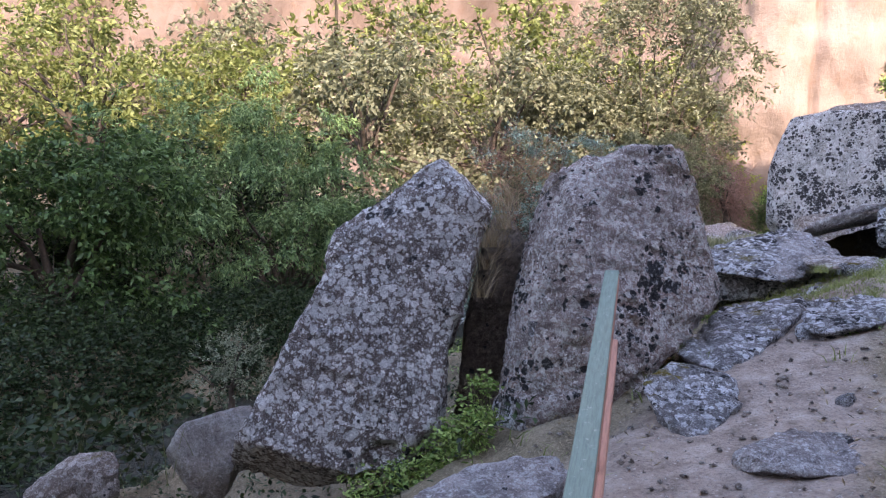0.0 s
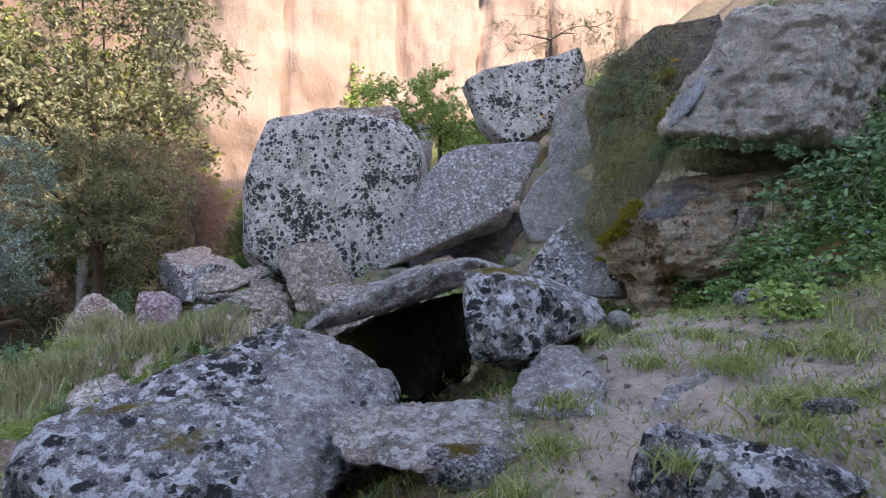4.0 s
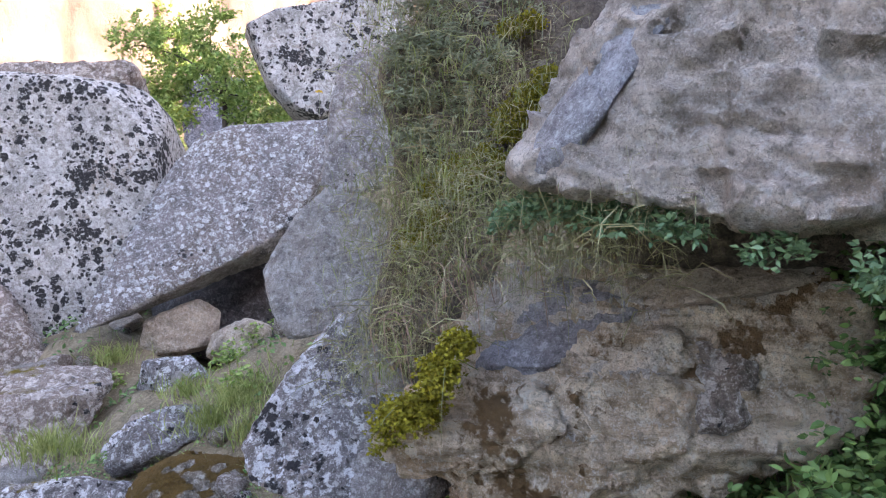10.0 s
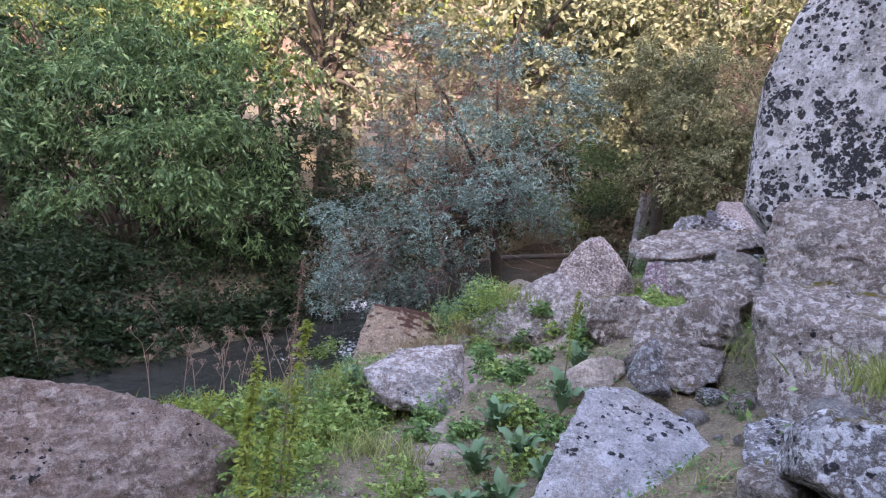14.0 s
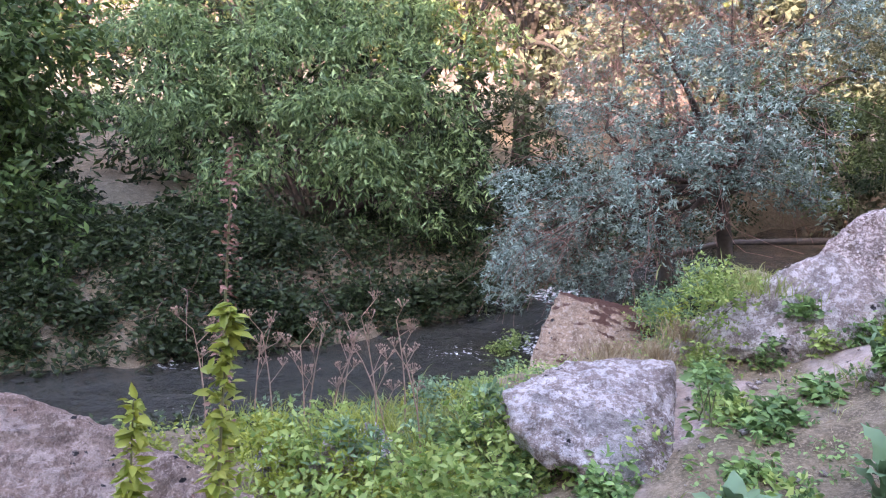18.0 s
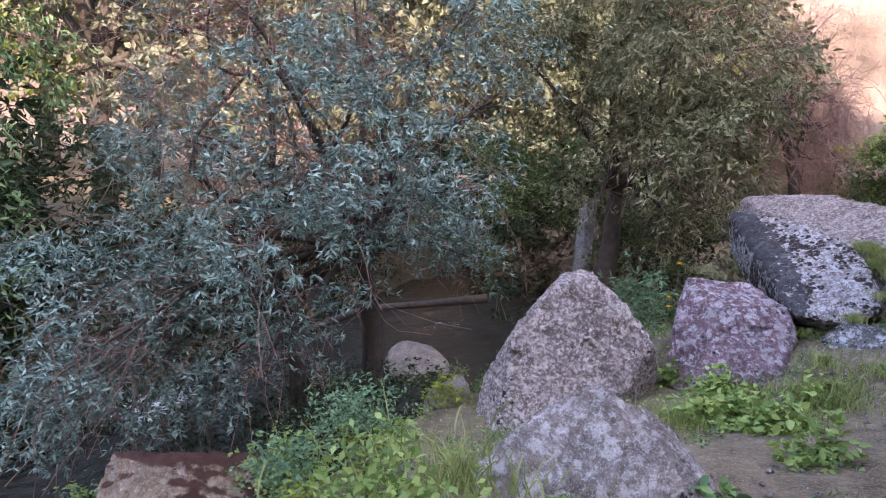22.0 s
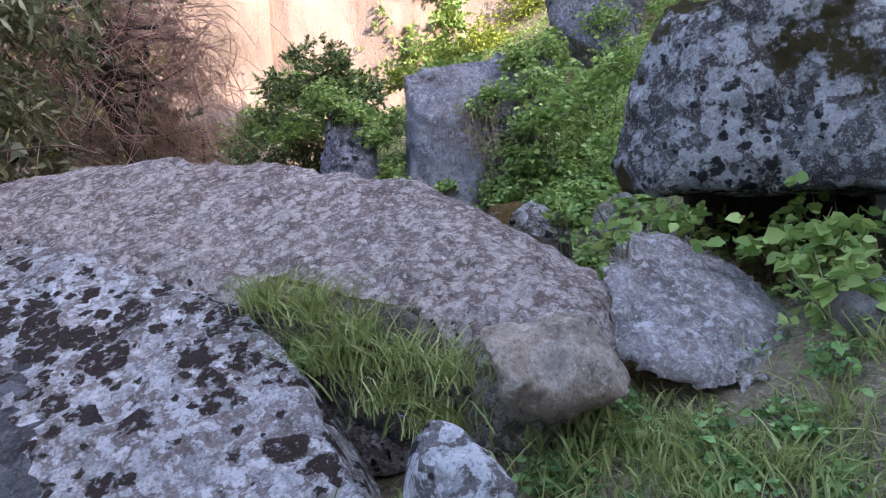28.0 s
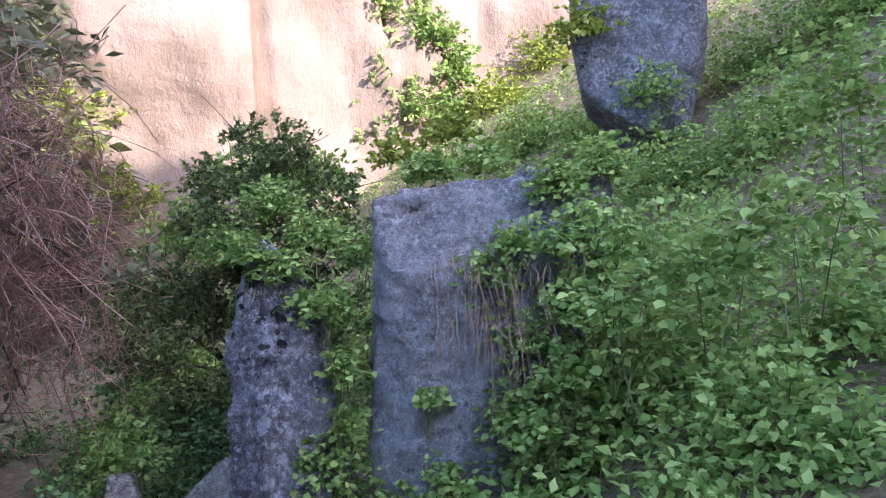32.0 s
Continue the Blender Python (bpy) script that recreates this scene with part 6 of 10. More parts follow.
def thicket(name, label, clumps, leaf, count, length, width, category="plants", stems=4, up=0.75, flat=0.9, stem_mat=None, narrow=False):
    """Low leafy growth: broad leaves in threes on thin stems that rise from the ground."""
    c = np.array(clumps, float)
    c[:, 2] = np.maximum(c[:, 2], land(c[:, 0], c[:, 1]) + 0.1 * c[:, 3])
    share = c[:, 3] ** 2
    pick = RNG.choice(len(c), size=count // 3, p=share / share.sum())
    d = RNG.normal(size=(len(pick), 3))
    d[:, 2] = np.abs(d[:, 2]) * 1.3 - 0.35
    d /= np.linalg.norm(d, axis=1, keepdims=True)
    rad = RNG.random(len(pick)) ** 0.5 * RNG.uniform(0.75, 1.35, len(pick))
    p = c[pick, :3] + d * (rad * c[pick, 3])[:, None] * np.array([1, 1, flat])
    keep = fbm(p, 2.2 / np.median(c[:, 3]), 2, 51) > -0.5
    p, d = p[keep], d[keep]
    soil = land(p[:, 0], p[:, 1])
    low = (p[:, 2] - soil < 1.6) & (RNG.random(len(p)) < (0.42 if stems else 0))
    p[:, 2] = np.where(low, soil + (p[:, 2] - soil) * RNG.random(len(p)), p[:, 2])
    way = d * np.array([1, 1, 0.3]) + RNG.normal(size=d.shape) * 0.5
    side = np.cross(way, np.array([0, 0, 1.0]))
    pts, out = [], []
    for k in (-1.0, 0.0, 1.0):
        pts.append(p + side * (0.25 * length * k) + RNG.normal(size=p.shape) * 0.1 * length)
        out.append(way * 0.8 + side * (1.1 * k))
    if narrow:
        v, f = leaves_at(np.concatenate(pts), length, width, 0.0, up, np.concatenate(out))
    else:
        v, f = broad_leaves_at(np.concatenate(pts), length, width, up, 0.4, np.concatenate(out))
    top = thing(name, tuple(c[:, :3].mean(0)), label, category)
    tagged(top, kind="stuff")
    o = c[:, :3].mean(0)
    tagged(part("leaf_mass", mesh_of("leaf_mass", v - o, f, LEAF[leaf]), top), kind="stuff")
    lines = []
    for q in c:
        for _ in range(stems):
            foot = q[:3] + np.array([*(RNG.normal(size=2) * 0.3 * q[3]), 0])
            foot[2] = min(land(foot[:1], foot[1:2])[0], q[2]) - 0.05
            e = RNG.normal(size=3)
            e[2] = abs(e[2])
            foot[2] = max(foot[2], q[2] - 1.2 * q[3] - 0.1)
            tip = q[:3] + e / np.linalg.norm(e) * q[3] * np.array([1, 1, flat]) * 0.95
            b = np.linspace(0, 1, 7)[:, None]
            k = foot * (1 - b) + tip * b
            k[:, 2] += np.sin(b[:, 0] * 3.0) * 0.2 * q[3]
            lines.append(tube(k - o, 0.004 * (1.2 - 0.8 * b[:, 0]), 4))
    if lines:
        tagged(part("stem_mass", mesh_of("stem_mass", *join(lines), stem_mat or LEAF["olive"], True), top), kind="stuff")
    return top


def turf(name, label, clumps, leaf, per, height, width=0.004, droop=0.35, category="grass"):
    """A patch of separate arching grass blades, rooted in discs (x, y, z, radius)."""
    c = np.array(clumps, float)
    n = np.maximum(3, (per * c[:, 3] ** 2 / np.mean(c[:, 3] ** 2)).astype(int))
    base = np.repeat(c, n, 0)
    m = len(base)
    a, r = RNG.uniform(0, 6.283, m), np.abs(RNG.normal(size=m)) * 0.75
    p = base[:, :3].copy()
    p[:, 0] += np.cos(a) * r * base[:, 3]
    p[:, 1] += np.sin(a) * r * base[:, 3]
    p[:, 2] = np.maximum(p[:, 2], land(p[:, 0], p[:, 1]) - 0.02)
    h = (height * RNG.uniform(0.35, 1.1, m))[:, None]
    lean = RNG.normal(size=(m, 3)) * 0.30
    lean[:, 2] = 1
    s = np.cross(lean, RNG.normal(size=(m, 3)))
    s /= np.linalg.norm(s, axis=1, keepdims=True)
    fall = np.concatenate([RNG.normal(size=(m, 2)) * droop, np.zeros((m, 1))], 1)
    w = width * RNG.uniform(0.6, 1.4, m)[:, None]
    p1 = p + lean * h * 0.4 + fall * h * 0.1
    p2 = p + lean * h * 0.75 + fall * h * 0.45
    p3 = p + lean * h * 0.9 + fall * h * 1.1
    v = np.stack([p - s * w, p + s * w, p1 + s * w, p1 - s * w, p2 + s * w * 0.7, p2 - s * w * 0.7, p3], 1)
    o = c[:, :3].mean(0)
    k = np.arange(m)[:, None] * 7
    f = np.concatenate([k + np.array([q]) for q in ([0, 1, 2], [0, 2, 3], [3, 2, 4], [3, 4, 5], [5, 4, 6])])
    ob = new(name, mesh_of(name, v.reshape(-1, 3) - o, f, LEAF[leaf]))
    ob.location = o
    return tagged(ob, label, category, kind="stuff")


tree("willow_tree", "broad green willow hanging over the far river bank", (-5.77, 28.90, -4.93), (-6.53, 28.99, -2.44),
     [(-10.45, 27.90, 0.66, 2.51), (-7.94, 29.12, 1.95, 2.51), (-5.55, 30.17, 2.48, 2.07), (-3.36, 29.74, 1.09, 1.54), (-6.64, 27.65, -0.32, 2.04), (-8.96, 27.02, -1.79, 1.68), (-4.72, 28.91, -0.68, 1.82), (-2.73, 29.70, -0.79, 1.26), (-6.47, 26.83, -2.46, 1.32), (-5.24, 28.37, -2.74, 1.12), (-12.08, 28.58, 2.26, 2.49), (-3.69, 32.14, 3.29, 1.71), (-5.01, 27.95, 0.84, 1.59), (-10.54, 29.50, 4.07, 3.11), (-6.93, 31.10, 4.97, 2.80), (-8.36, 26.99, -3.53, 1.40), (-6.35, 27.76, -3.77, 1.26), (-4.41, 28.57, -3.60, 0.98)] + [(-9.08, 26.43, -5.19, 0.98), (-7.05, 27.30, -4.87, 0.70)], 0.28, "willow", 84000, 0.220, 0.062, 0.75, cluster=3.0, gap=-0.15)
tree("willow_bush", "dark low willow growth over the water", (-3.78, 30.75, -5.19), (-3.90, 30.80, -4.58),
     [(-3.46, 31.09, -3.88, 1.09), (-4.81, 30.46, -4.42, 0.93), (-2.68, 31.72, -1.88, 1.40), (-2.84, 32.03, 0.45, 1.71), (-3.10, 31.42, -2.73, 1.09), (-6.22, 29.85, -4.64, 0.93), (-10.24, 28.18, -4.97, 1.24), (-11.39, 27.58, -5.78, 1.24), (-8.28, 28.92, -5.29, 0.78), (-11.72, 27.72, -4.11, 1.40)], 0.12, "dark", 22000, 0.190, 0.050)
# backing of near-black leaves, put in so the willow's gaps read as shade
tree("willow_bush", "added dark willow thicket that supplies shade behind the river trees", (-9.66, 31.51, -6.05), (-10.04, 31.67, -4.12),
     [(-15.13, 30.48, 1.37, 2.32), (-12.66, 31.66, 2.49, 2.32), (-10.13, 32.80, 3.26, 2.32), (-7.47, 33.89, 3.32, 2.14), (-13.61, 30.68, -1.27, 2.32), (-10.89, 32.02, 0.25, 2.32), (-8.13, 33.20, 0.69, 2.14), (-5.86, 34.32, 1.96, 1.79), (-14.11, 30.06, -3.87, 2.14), (-11.57, 31.21, -3.11, 2.14), (-9.04, 32.35, -2.34, 2.14), (-6.51, 33.49, -1.57, 1.97), (-13.08, 30.18, -5.69, 1.61), (-10.19, 31.46, -5.05, 1.61), (-7.50, 32.67, -4.26, 1.61), (-5.16, 33.76, -3.34, 1.43), (-4.70, 34.39, -0.56, 1.61), (-3.30, 34.36, -4.31, 1.25)] + [(-1.61, 35.03, -4.39, 1.07)], 0.16, "dark", 20000, 0.360, 0.130)
tree("bare_willow", "half-bare willow with reddish drooping twigs", (3.71, 27.17, -2.19), (3.19, 27.38, 0.48),
     [(2.09, 26.77, 2.84, 1.11), (3.35, 27.18, 2.22, 1.11), (3.82, 27.53, 3.21, 1.11), (2.07, 26.55, 1.51, 0.81), (4.35, 27.46, 1.46, 0.81), (3.21, 26.93, 0.98, 0.81), (5.00, 27.89, 2.49, 0.91), (2.38, 27.04, 3.80, 1.11), (3.99, 27.15, 0.39, 0.61)], 0.10, "russet", 16000, 0.080, 0.008, 0.7, 26, twig_mat=RED_TWIG)
tree("oleaster_tree", "dense grey-green oleaster tree beside the river", (11.03, 38.34, -1.13), (11.14, 38.41, 1.76),
     [(8.22, 39.86, 9.03, 3.50), (10.96, 37.67, 9.68, 3.50), (13.31, 35.76, 9.64, 2.21), (9.35, 38.74, 5.05, 3.26), (12.25, 36.39, 5.23, 2.56), (13.39, 35.29, 1.72, 1.28), (8.12, 39.53, 1.11, 3.03), (10.68, 37.49, 1.76, 2.56), (12.60, 35.83, -0.14, 1.40), (9.81, 38.77, 12.96, 3.73), (12.69, 36.41, 12.45, 2.80), (8.21, 39.33, -1.46, 2.10), (10.75, 37.28, -1.27, 1.63), (13.95, 35.12, 7.30, 1.17)], 0.24, "greyolive", 26000, 0.260, 0.110, 0.3, 4)
tree("dark_tree", "dense dark green tree on the far bank", (-11.52, 21.68, -5.10), (-11.52, 21.86, -1.68),
     [(-12.38, 22.02, 1.39, 2.56), (-10.50, 22.06, 2.07, 2.22), (-12.38, 21.90, -1.00, 2.56), (-9.98, 21.93, -0.32, 2.22), (-14.43, 21.98, 0.54, 2.91), (-11.35, 21.81, -2.71, 2.05), (-8.96, 21.84, -2.20, 1.54), (-9.13, 22.07, 2.24, 1.54), (-7.93, 21.79, -3.05, 1.20), (-15.45, 22.10, 2.76, 2.91)], 0.30, "deep", 34000, 0.235, 0.110)
tree("silver_willow", "grey-leaved willow drooping over the stream", (4.60, 27.88, -2.02), (4.57, 27.53, -0.03),
     [(1.02, 25.54, -1.09, 0.63), (1.94, 25.71, -0.18, 0.89), (2.86, 25.88, 0.59, 0.96), (3.93, 26.04, 1.22, 0.96), (3.27, 25.84, -0.43, 0.89), (2.21, 25.64, -1.49, 0.74), (1.35, 25.51, -1.97, 0.52), (4.42, 26.02, 0.20, 0.74), (5.21, 26.14, 0.60, 0.66), (5.85, 26.24, 0.99, 0.59), (5.01, 26.21, 1.84, 0.96), (3.52, 26.08, 2.23, 1.11), (6.10, 26.34, 1.95, 0.81), (2.12, 26.88, 1.55, 0.98), (4.31, 27.27, 3.41, 1.31), (2.52, 27.08, 3.51, 1.31)] + [(5.93, 27.45, 3.39, 1.06), (2.23, 24.68, -0.88, 0.53), (3.67, 24.73, 0.23, 0.64), (4.54, 24.88, 0.90, 0.58), (5.29, 25.19, 1.33, 0.53), (0.75, 25.46, -1.69, 0.52), (1.78, 24.61, -1.16, 0.53), (2.46, 25.62, -2.07, 0.52), (5.56, 27.14, 0.28, 0.49), (6.13, 27.14, -0.05, 0.35), (3.63, 25.38, -1.27, 0.40), (3.94, 25.89, -0.77, 0.50), (3.02, 25.74, -1.39, 0.50), (1.99, 24.79, -1.27, 0.57), (1.15, 25.83, -0.35, 0.68), (2.45, 25.39, -0.48, 0.58)], 0.14, "silver", 78000, 0.095, 0.026, 0.7, 16, twig_mat=TWIG, cluster=2.4, star=True, gap=0.0)
tree("olive_willow", "olive-green willow with a leaning trunk beside the stream", (8.34, 30.04, -0.63), (8.59, 30.15, 1.10),
     [(9.61, 29.17, 2.13, 0.98), (8.81, 29.27, 3.04, 0.98), (9.92, 29.09, 1.15, 0.73), (8.46, 29.20, 1.74, 0.73), (8.04, 29.16, 0.85, 0.49), (10.27, 29.18, 2.78, 0.82), (9.26, 29.07, 0.51, 0.49), (7.72, 30.31, 2.72, 0.98), (6.84, 30.39, 3.26, 1.07), (9.39, 29.30, 3.76, 0.98), (8.27, 30.36, 3.87, 1.07), (8.82, 28.15, 1.29, 0.59), (9.49, 28.13, 1.58, 0.52)], 0.15, "olive", 44000, 0.120, 0.034, 0.55, 14, twig_mat=TWIG, cluster=2.4, gap=-0.25)
tree("dead_willow", "half-dead tree with bare reddish drooping twigs", (12.34, 31.74, 1.15), (11.91, 31.69, 2.68),
     [(11.34, 31.54, 3.33, 0.69), (12.11, 31.18, 2.71, 0.46), (12.40, 31.02, 2.15, 0.34), (11.61, 31.34, 2.08, 0.46), (12.29, 31.12, 3.08, 0.53), (11.24, 31.53, 2.50, 0.53), (10.74, 31.77, 3.09, 0.61), (12.55, 31.00, 2.90, 0.42), (12.10, 31.25, 3.86, 0.69), (11.07, 31.70, 4.13, 0.91), (10.15, 32.09, 4.08, 0.84), (12.63, 30.93, 2.35, 0.30), (12.17, 31.78, 2.49, 0.50), (12.55, 31.76, 2.05, 0.52), (11.96, 31.67, 1.65, 0.44), (12.67, 31.68, 1.35, 0.40), (13.04, 31.43, 2.49, 0.35), (11.53, 31.97, 2.21, 0.49)] + [(12.99, 31.70, 1.75, 0.35), (12.42, 31.62, 2.87, 0.45), (13.07, 32.22, 2.87, 0.43), (13.29, 32.26, 2.13, 0.40), (12.93, 32.30, 1.57, 0.43), (13.33, 32.46, 1.01, 0.36), (12.83, 32.37, 0.71, 0.34)], 0.09, "russet", 22000, 0.085, 0.006, 0.7, 30, twig_mat=RED_TWIG)
tree("shrub", "green shrub behind the pale boulder", (15.01, 20.96, 3.71), (15.04, 20.96, 4.24),
     [(14.59, 21.59, 4.79, 0.66), (15.14, 20.85, 4.49, 0.66), (14.94, 21.17, 5.30, 0.59), (15.43, 20.43, 3.95, 0.53), (14.39, 21.80, 4.14, 0.53), (14.06, 22.32, 5.22, 0.46)], 0.05, "bramble", 14000, 0.090, 0.050, 0.1)
tree("shrub", "sparse shrub with small brownish leaves on the rocks", (16.17, 17.95, 5.90), (16.19, 17.95, 6.27),
     [(15.60, 18.74, 6.43, 0.50), (16.22, 17.95, 6.77, 0.56), (16.65, 17.36, 6.37, 0.56), (15.88, 18.35, 6.04, 0.44), (16.96, 16.96, 6.48, 0.50)], 0.04, "olive", 2600, 0.050, 0.022, 0.1, 6)
tree("shrub", "bright green tree against the sunlit cliff", (26.99, 43.26, 4.65), (27.02, 43.25, 5.81),
     [(26.94, 43.32, 8.54, 1.17), (27.56, 42.90, 7.54, 1.17), (26.24, 43.78, 6.43, 1.07), (27.19, 43.13, 6.00, 1.26), (28.01, 42.59, 6.36, 0.78), (26.82, 43.41, 9.90, 0.97), (25.89, 44.01, 5.47, 0.78)], 0.12, "bramble", 12000, 0.200, 0.130, 0.2)
tree("shrub", "low pale green shrub below the tall slab", (-2.18, 7.40, -0.52), (-2.18, 7.41, -0.34),
     [(-2.24, 7.43, -0.05, 0.22), (-2.00, 7.42, -0.23, 0.20), (-2.35, 7.41, -0.34, 0.17), (-2.06, 7.44, 0.12, 0.13)], 0.03, "wormwood", 2500, 0.035, 0.012, 0.0)
tree("tree", "sunlit yellow-green tree in the valley woods", (-27.00, 36.00, -1.50), (-26.80, 36.00, 4.17),
     [(-26.71, 39.81, 6.17, 1.94), (-27.76, 35.24, 3.48, 2.16), (-27.13, 38.30, 11.89, 1.81), (-25.19, 32.98, 8.34, 1.52), (-30.35, 32.22, 6.93, 2.07), (-27.50, 35.07, 10.46, 1.93), (-27.22, 36.65, 11.67, 1.82), (-28.00, 31.01, 8.21, 2.24), (-30.80, 38.96, 6.46, 2.25), (-26.02, 35.06, 4.61, 1.58), (-23.74, 35.27, 8.32, 1.66), (-30.10, 35.86, 6.19, 1.92), (-31.47, 33.39, 7.95, 2.24), (-23.62, 31.70, 7.76, 1.53), (-23.56, 31.86, 9.33, 1.91), (-27.49, 33.89, 10.56, 1.91)], 0.32, "sunny", 9000, 0.320, 0.170)
tree("tree", "sunlit yellow-green tree in the valley woods", (-19.00, 39.00, -1.50), (-18.80, 39.00, 4.62),
     [(-19.23, 40.03, 12.40, 2.30), (-14.91, 41.54, 6.84, 1.52), (-20.27, 43.52, 10.39, 1.42), (-19.64, 38.44, 11.12, 1.68), (-15.03, 35.29, 7.34, 2.31), (-19.43, 40.10, 9.77, 1.40), (-17.96, 42.04, 9.02, 1.52), (-14.13, 40.33, 6.06, 2.27), (-16.56, 37.14, 7.77, 1.86), (-21.50, 35.84, 8.26, 1.95), (-15.60, 37.66, 7.34, 2.05), (-18.79, 41.67, 12.55, 1.86), (-19.36, 38.89, 8.15, 1.92), (-14.92, 39.52, 8.81, 1.43), (-21.43, 36.51, 9.49, 1.70), (-20.23, 34.59, 3.92, 1.43)], 0.35, "sunny", 9000, 0.320, 0.170)
tree("tree", "sunlit yellow-green tree in the valley woods", (-11.00, 41.00, -1.50), (-10.80, 41.00, 3.75),
     [(-13.20, 36.63, 4.54, 1.64), (-13.11, 39.62, 5.79, 1.52), (-13.49, 43.69, 5.08, 1.57), (-10.92, 40.43, 8.08, 1.87), (-11.75, 42.89, 9.41, 1.45), (-9.83, 43.80, 8.11, 1.34), (-12.13, 43.33, 9.35, 1.62), (-9.94, 39.64, 5.75, 1.80), (-8.68, 38.94, 4.64, 1.35), (-12.82, 40.66, 9.53, 1.96), (-10.06, 43.12, 9.29, 1.80), (-10.09, 38.52, 3.98, 1.50), (-10.38, 38.80, 5.71, 1.60), (-13.56, 42.42, 9.81, 1.38), (-6.17, 41.14, 8.42, 2.09), (-15.44, 42.95, 8.70, 1.44)], 0.30, "sunny", 9000, 0.320, 0.170)
tree("tree", "grey-green oleaster tree in the valley woods", (-4.00, 37.00, -1.50), (-3.80, 37.00, 3.75),
     [(-4.12, 33.23, 7.23, 1.42), (-4.53, 39.14, 4.73, 1.10), (-5.69, 35.95, 9.29, 1.08), (-1.23, 35.07, 9.18, 1.69), (-1.57, 35.21, 3.09, 1.58), (-3.04, 38.80, 8.12, 1.42), (-7.46, 39.09, 6.77, 1.29), (-4.06, 40.84, 6.02, 1.61), (-4.95, 38.27, 7.31, 1.63), (-2.27, 40.21, 8.96, 1.63), (-3.90, 36.80, 8.74, 1.67), (-2.17, 37.59, 5.10, 1.43), (-6.37, 38.25, 8.61, 1.05), (-2.85, 37.41, 4.04, 1.10), (-0.23, 36.38, 3.55, 1.41), (-4.84, 38.92, 5.70, 1.51)], 0.30, "greyolive", 9000, 0.320, 0.170)
tree("tree", "grey-green oleaster tree in the valley woods", (2.50, 41.00, -1.50), (2.70, 41.00, 3.75),
     [(0.41, 39.74, 4.44, 1.38), (4.75, 43.22, 8.02, 1.42), (3.90, 41.77, 6.04, 1.59), (3.01, 38.53, 8.99, 1.60), (0.24, 42.04, 6.72, 1.66), (-0.67, 42.74, 6.08, 1.31), (-1.03, 40.20, 3.48, 1.45), (-1.22, 42.88, 8.89, 1.41), (5.62, 38.65, 4.70, 1.48), (5.34, 43.78, 7.26, 1.80), (3.42, 37.59, 7.95, 1.56), (5.11, 42.97, 3.03, 1.23), (2.60, 40.31, 3.81, 1.20), (3.67, 39.90, 3.19, 1.77), (5.44, 43.80, 7.28, 1.76), (5.60, 40.04, 8.56, 1.15)], 0.30, "greyolive", 9000, 0.320, 0.170)
tree("tree", "grey-green oleaster tree in the valley woods", (6.50, 44.00, -1.50), (6.70, 44.00, 3.33),
     [(6.82, 41.01, 7.33, 1.21), (6.46, 39.68, 2.99, 1.37), (2.80, 42.43, 4.06, 1.26), (6.50, 47.36, 7.40, 1.43), (4.76, 45.91, 5.03, 1.44), (9.07, 45.48, 9.04, 1.44), (6.47, 42.50, 7.86, 1.70), (5.10, 41.31, 5.80, 1.62), (7.65, 43.13, 3.37, 1.70), (9.12, 42.48, 5.54, 1.67), (7.30, 45.88, 4.07, 1.57), (5.76, 45.72, 7.69, 1.85), (5.47, 47.50, 5.17, 1.78), (4.74, 42.97, 4.21, 1.14), (3.99, 44.33, 3.82, 1.40), (4.82, 47.47, 3.50, 1.88)], 0.28, "greyolive", 9000, 0.320, 0.170)
tree("tree", "sunlit yellow-green tree in the valley woods", (12.50, 47.00, -1.50), (12.70, 47.00, 3.33),
     [(9.44, 47.40, 5.61, 1.65), (13.78, 44.33, 5.74, 1.56), (14.00, 45.10, 7.65, 1.74), (10.80, 47.36, 4.36, 1.56), (10.64, 43.35, 7.45, 1.22), (13.19, 48.73, 3.99, 1.55), (14.98, 43.93, 4.11, 1.67), (11.53, 49.31, 7.57, 1.11), (15.65, 49.07, 4.35, 1.30), (9.59, 45.40, 2.68, 1.29), (9.99, 48.07, 4.03, 1.47), (14.80, 46.33, 6.37, 1.14), (11.99, 50.25, 3.34, 1.68), (13.37, 46.44, 10.00, 1.32), (12.99, 43.48, 4.42, 1.53), (10.40, 43.96, 4.21, 1.59)], 0.28, "sunny", 6000, 0.420, 0.230)
tree("tree", "sunlit yellow-green tree in the valley woods", (-33.00, 52.00, -1.50), (-32.80, 52.00, 5.50),
     [(-27.65, 50.66, 9.31, 1.88), (-36.74, 52.15, 11.74, 2.56), (-35.30, 50.98, 11.50, 2.50), (-30.18, 57.89, 9.97, 1.90), (-31.03, 51.10, 8.17, 2.61), (-37.03, 49.18, 10.56, 2.29), (-33.94, 54.28, 5.25, 2.60), (-32.88, 47.15, 11.45, 2.18), (-33.39, 55.92, 13.19, 1.80), (-36.03, 51.92, 12.59, 2.17), (-35.02, 55.52, 9.85, 2.67), (-36.81, 57.06, 5.45, 2.07), (-31.47, 53.11, 13.25, 2.62), (-31.97, 54.36, 9.00, 2.63), (-30.65, 46.60, 9.68, 1.92), (-35.10, 53.56, 10.19, 2.43)], 0.40, "sunny", 6000, 0.420, 0.230)
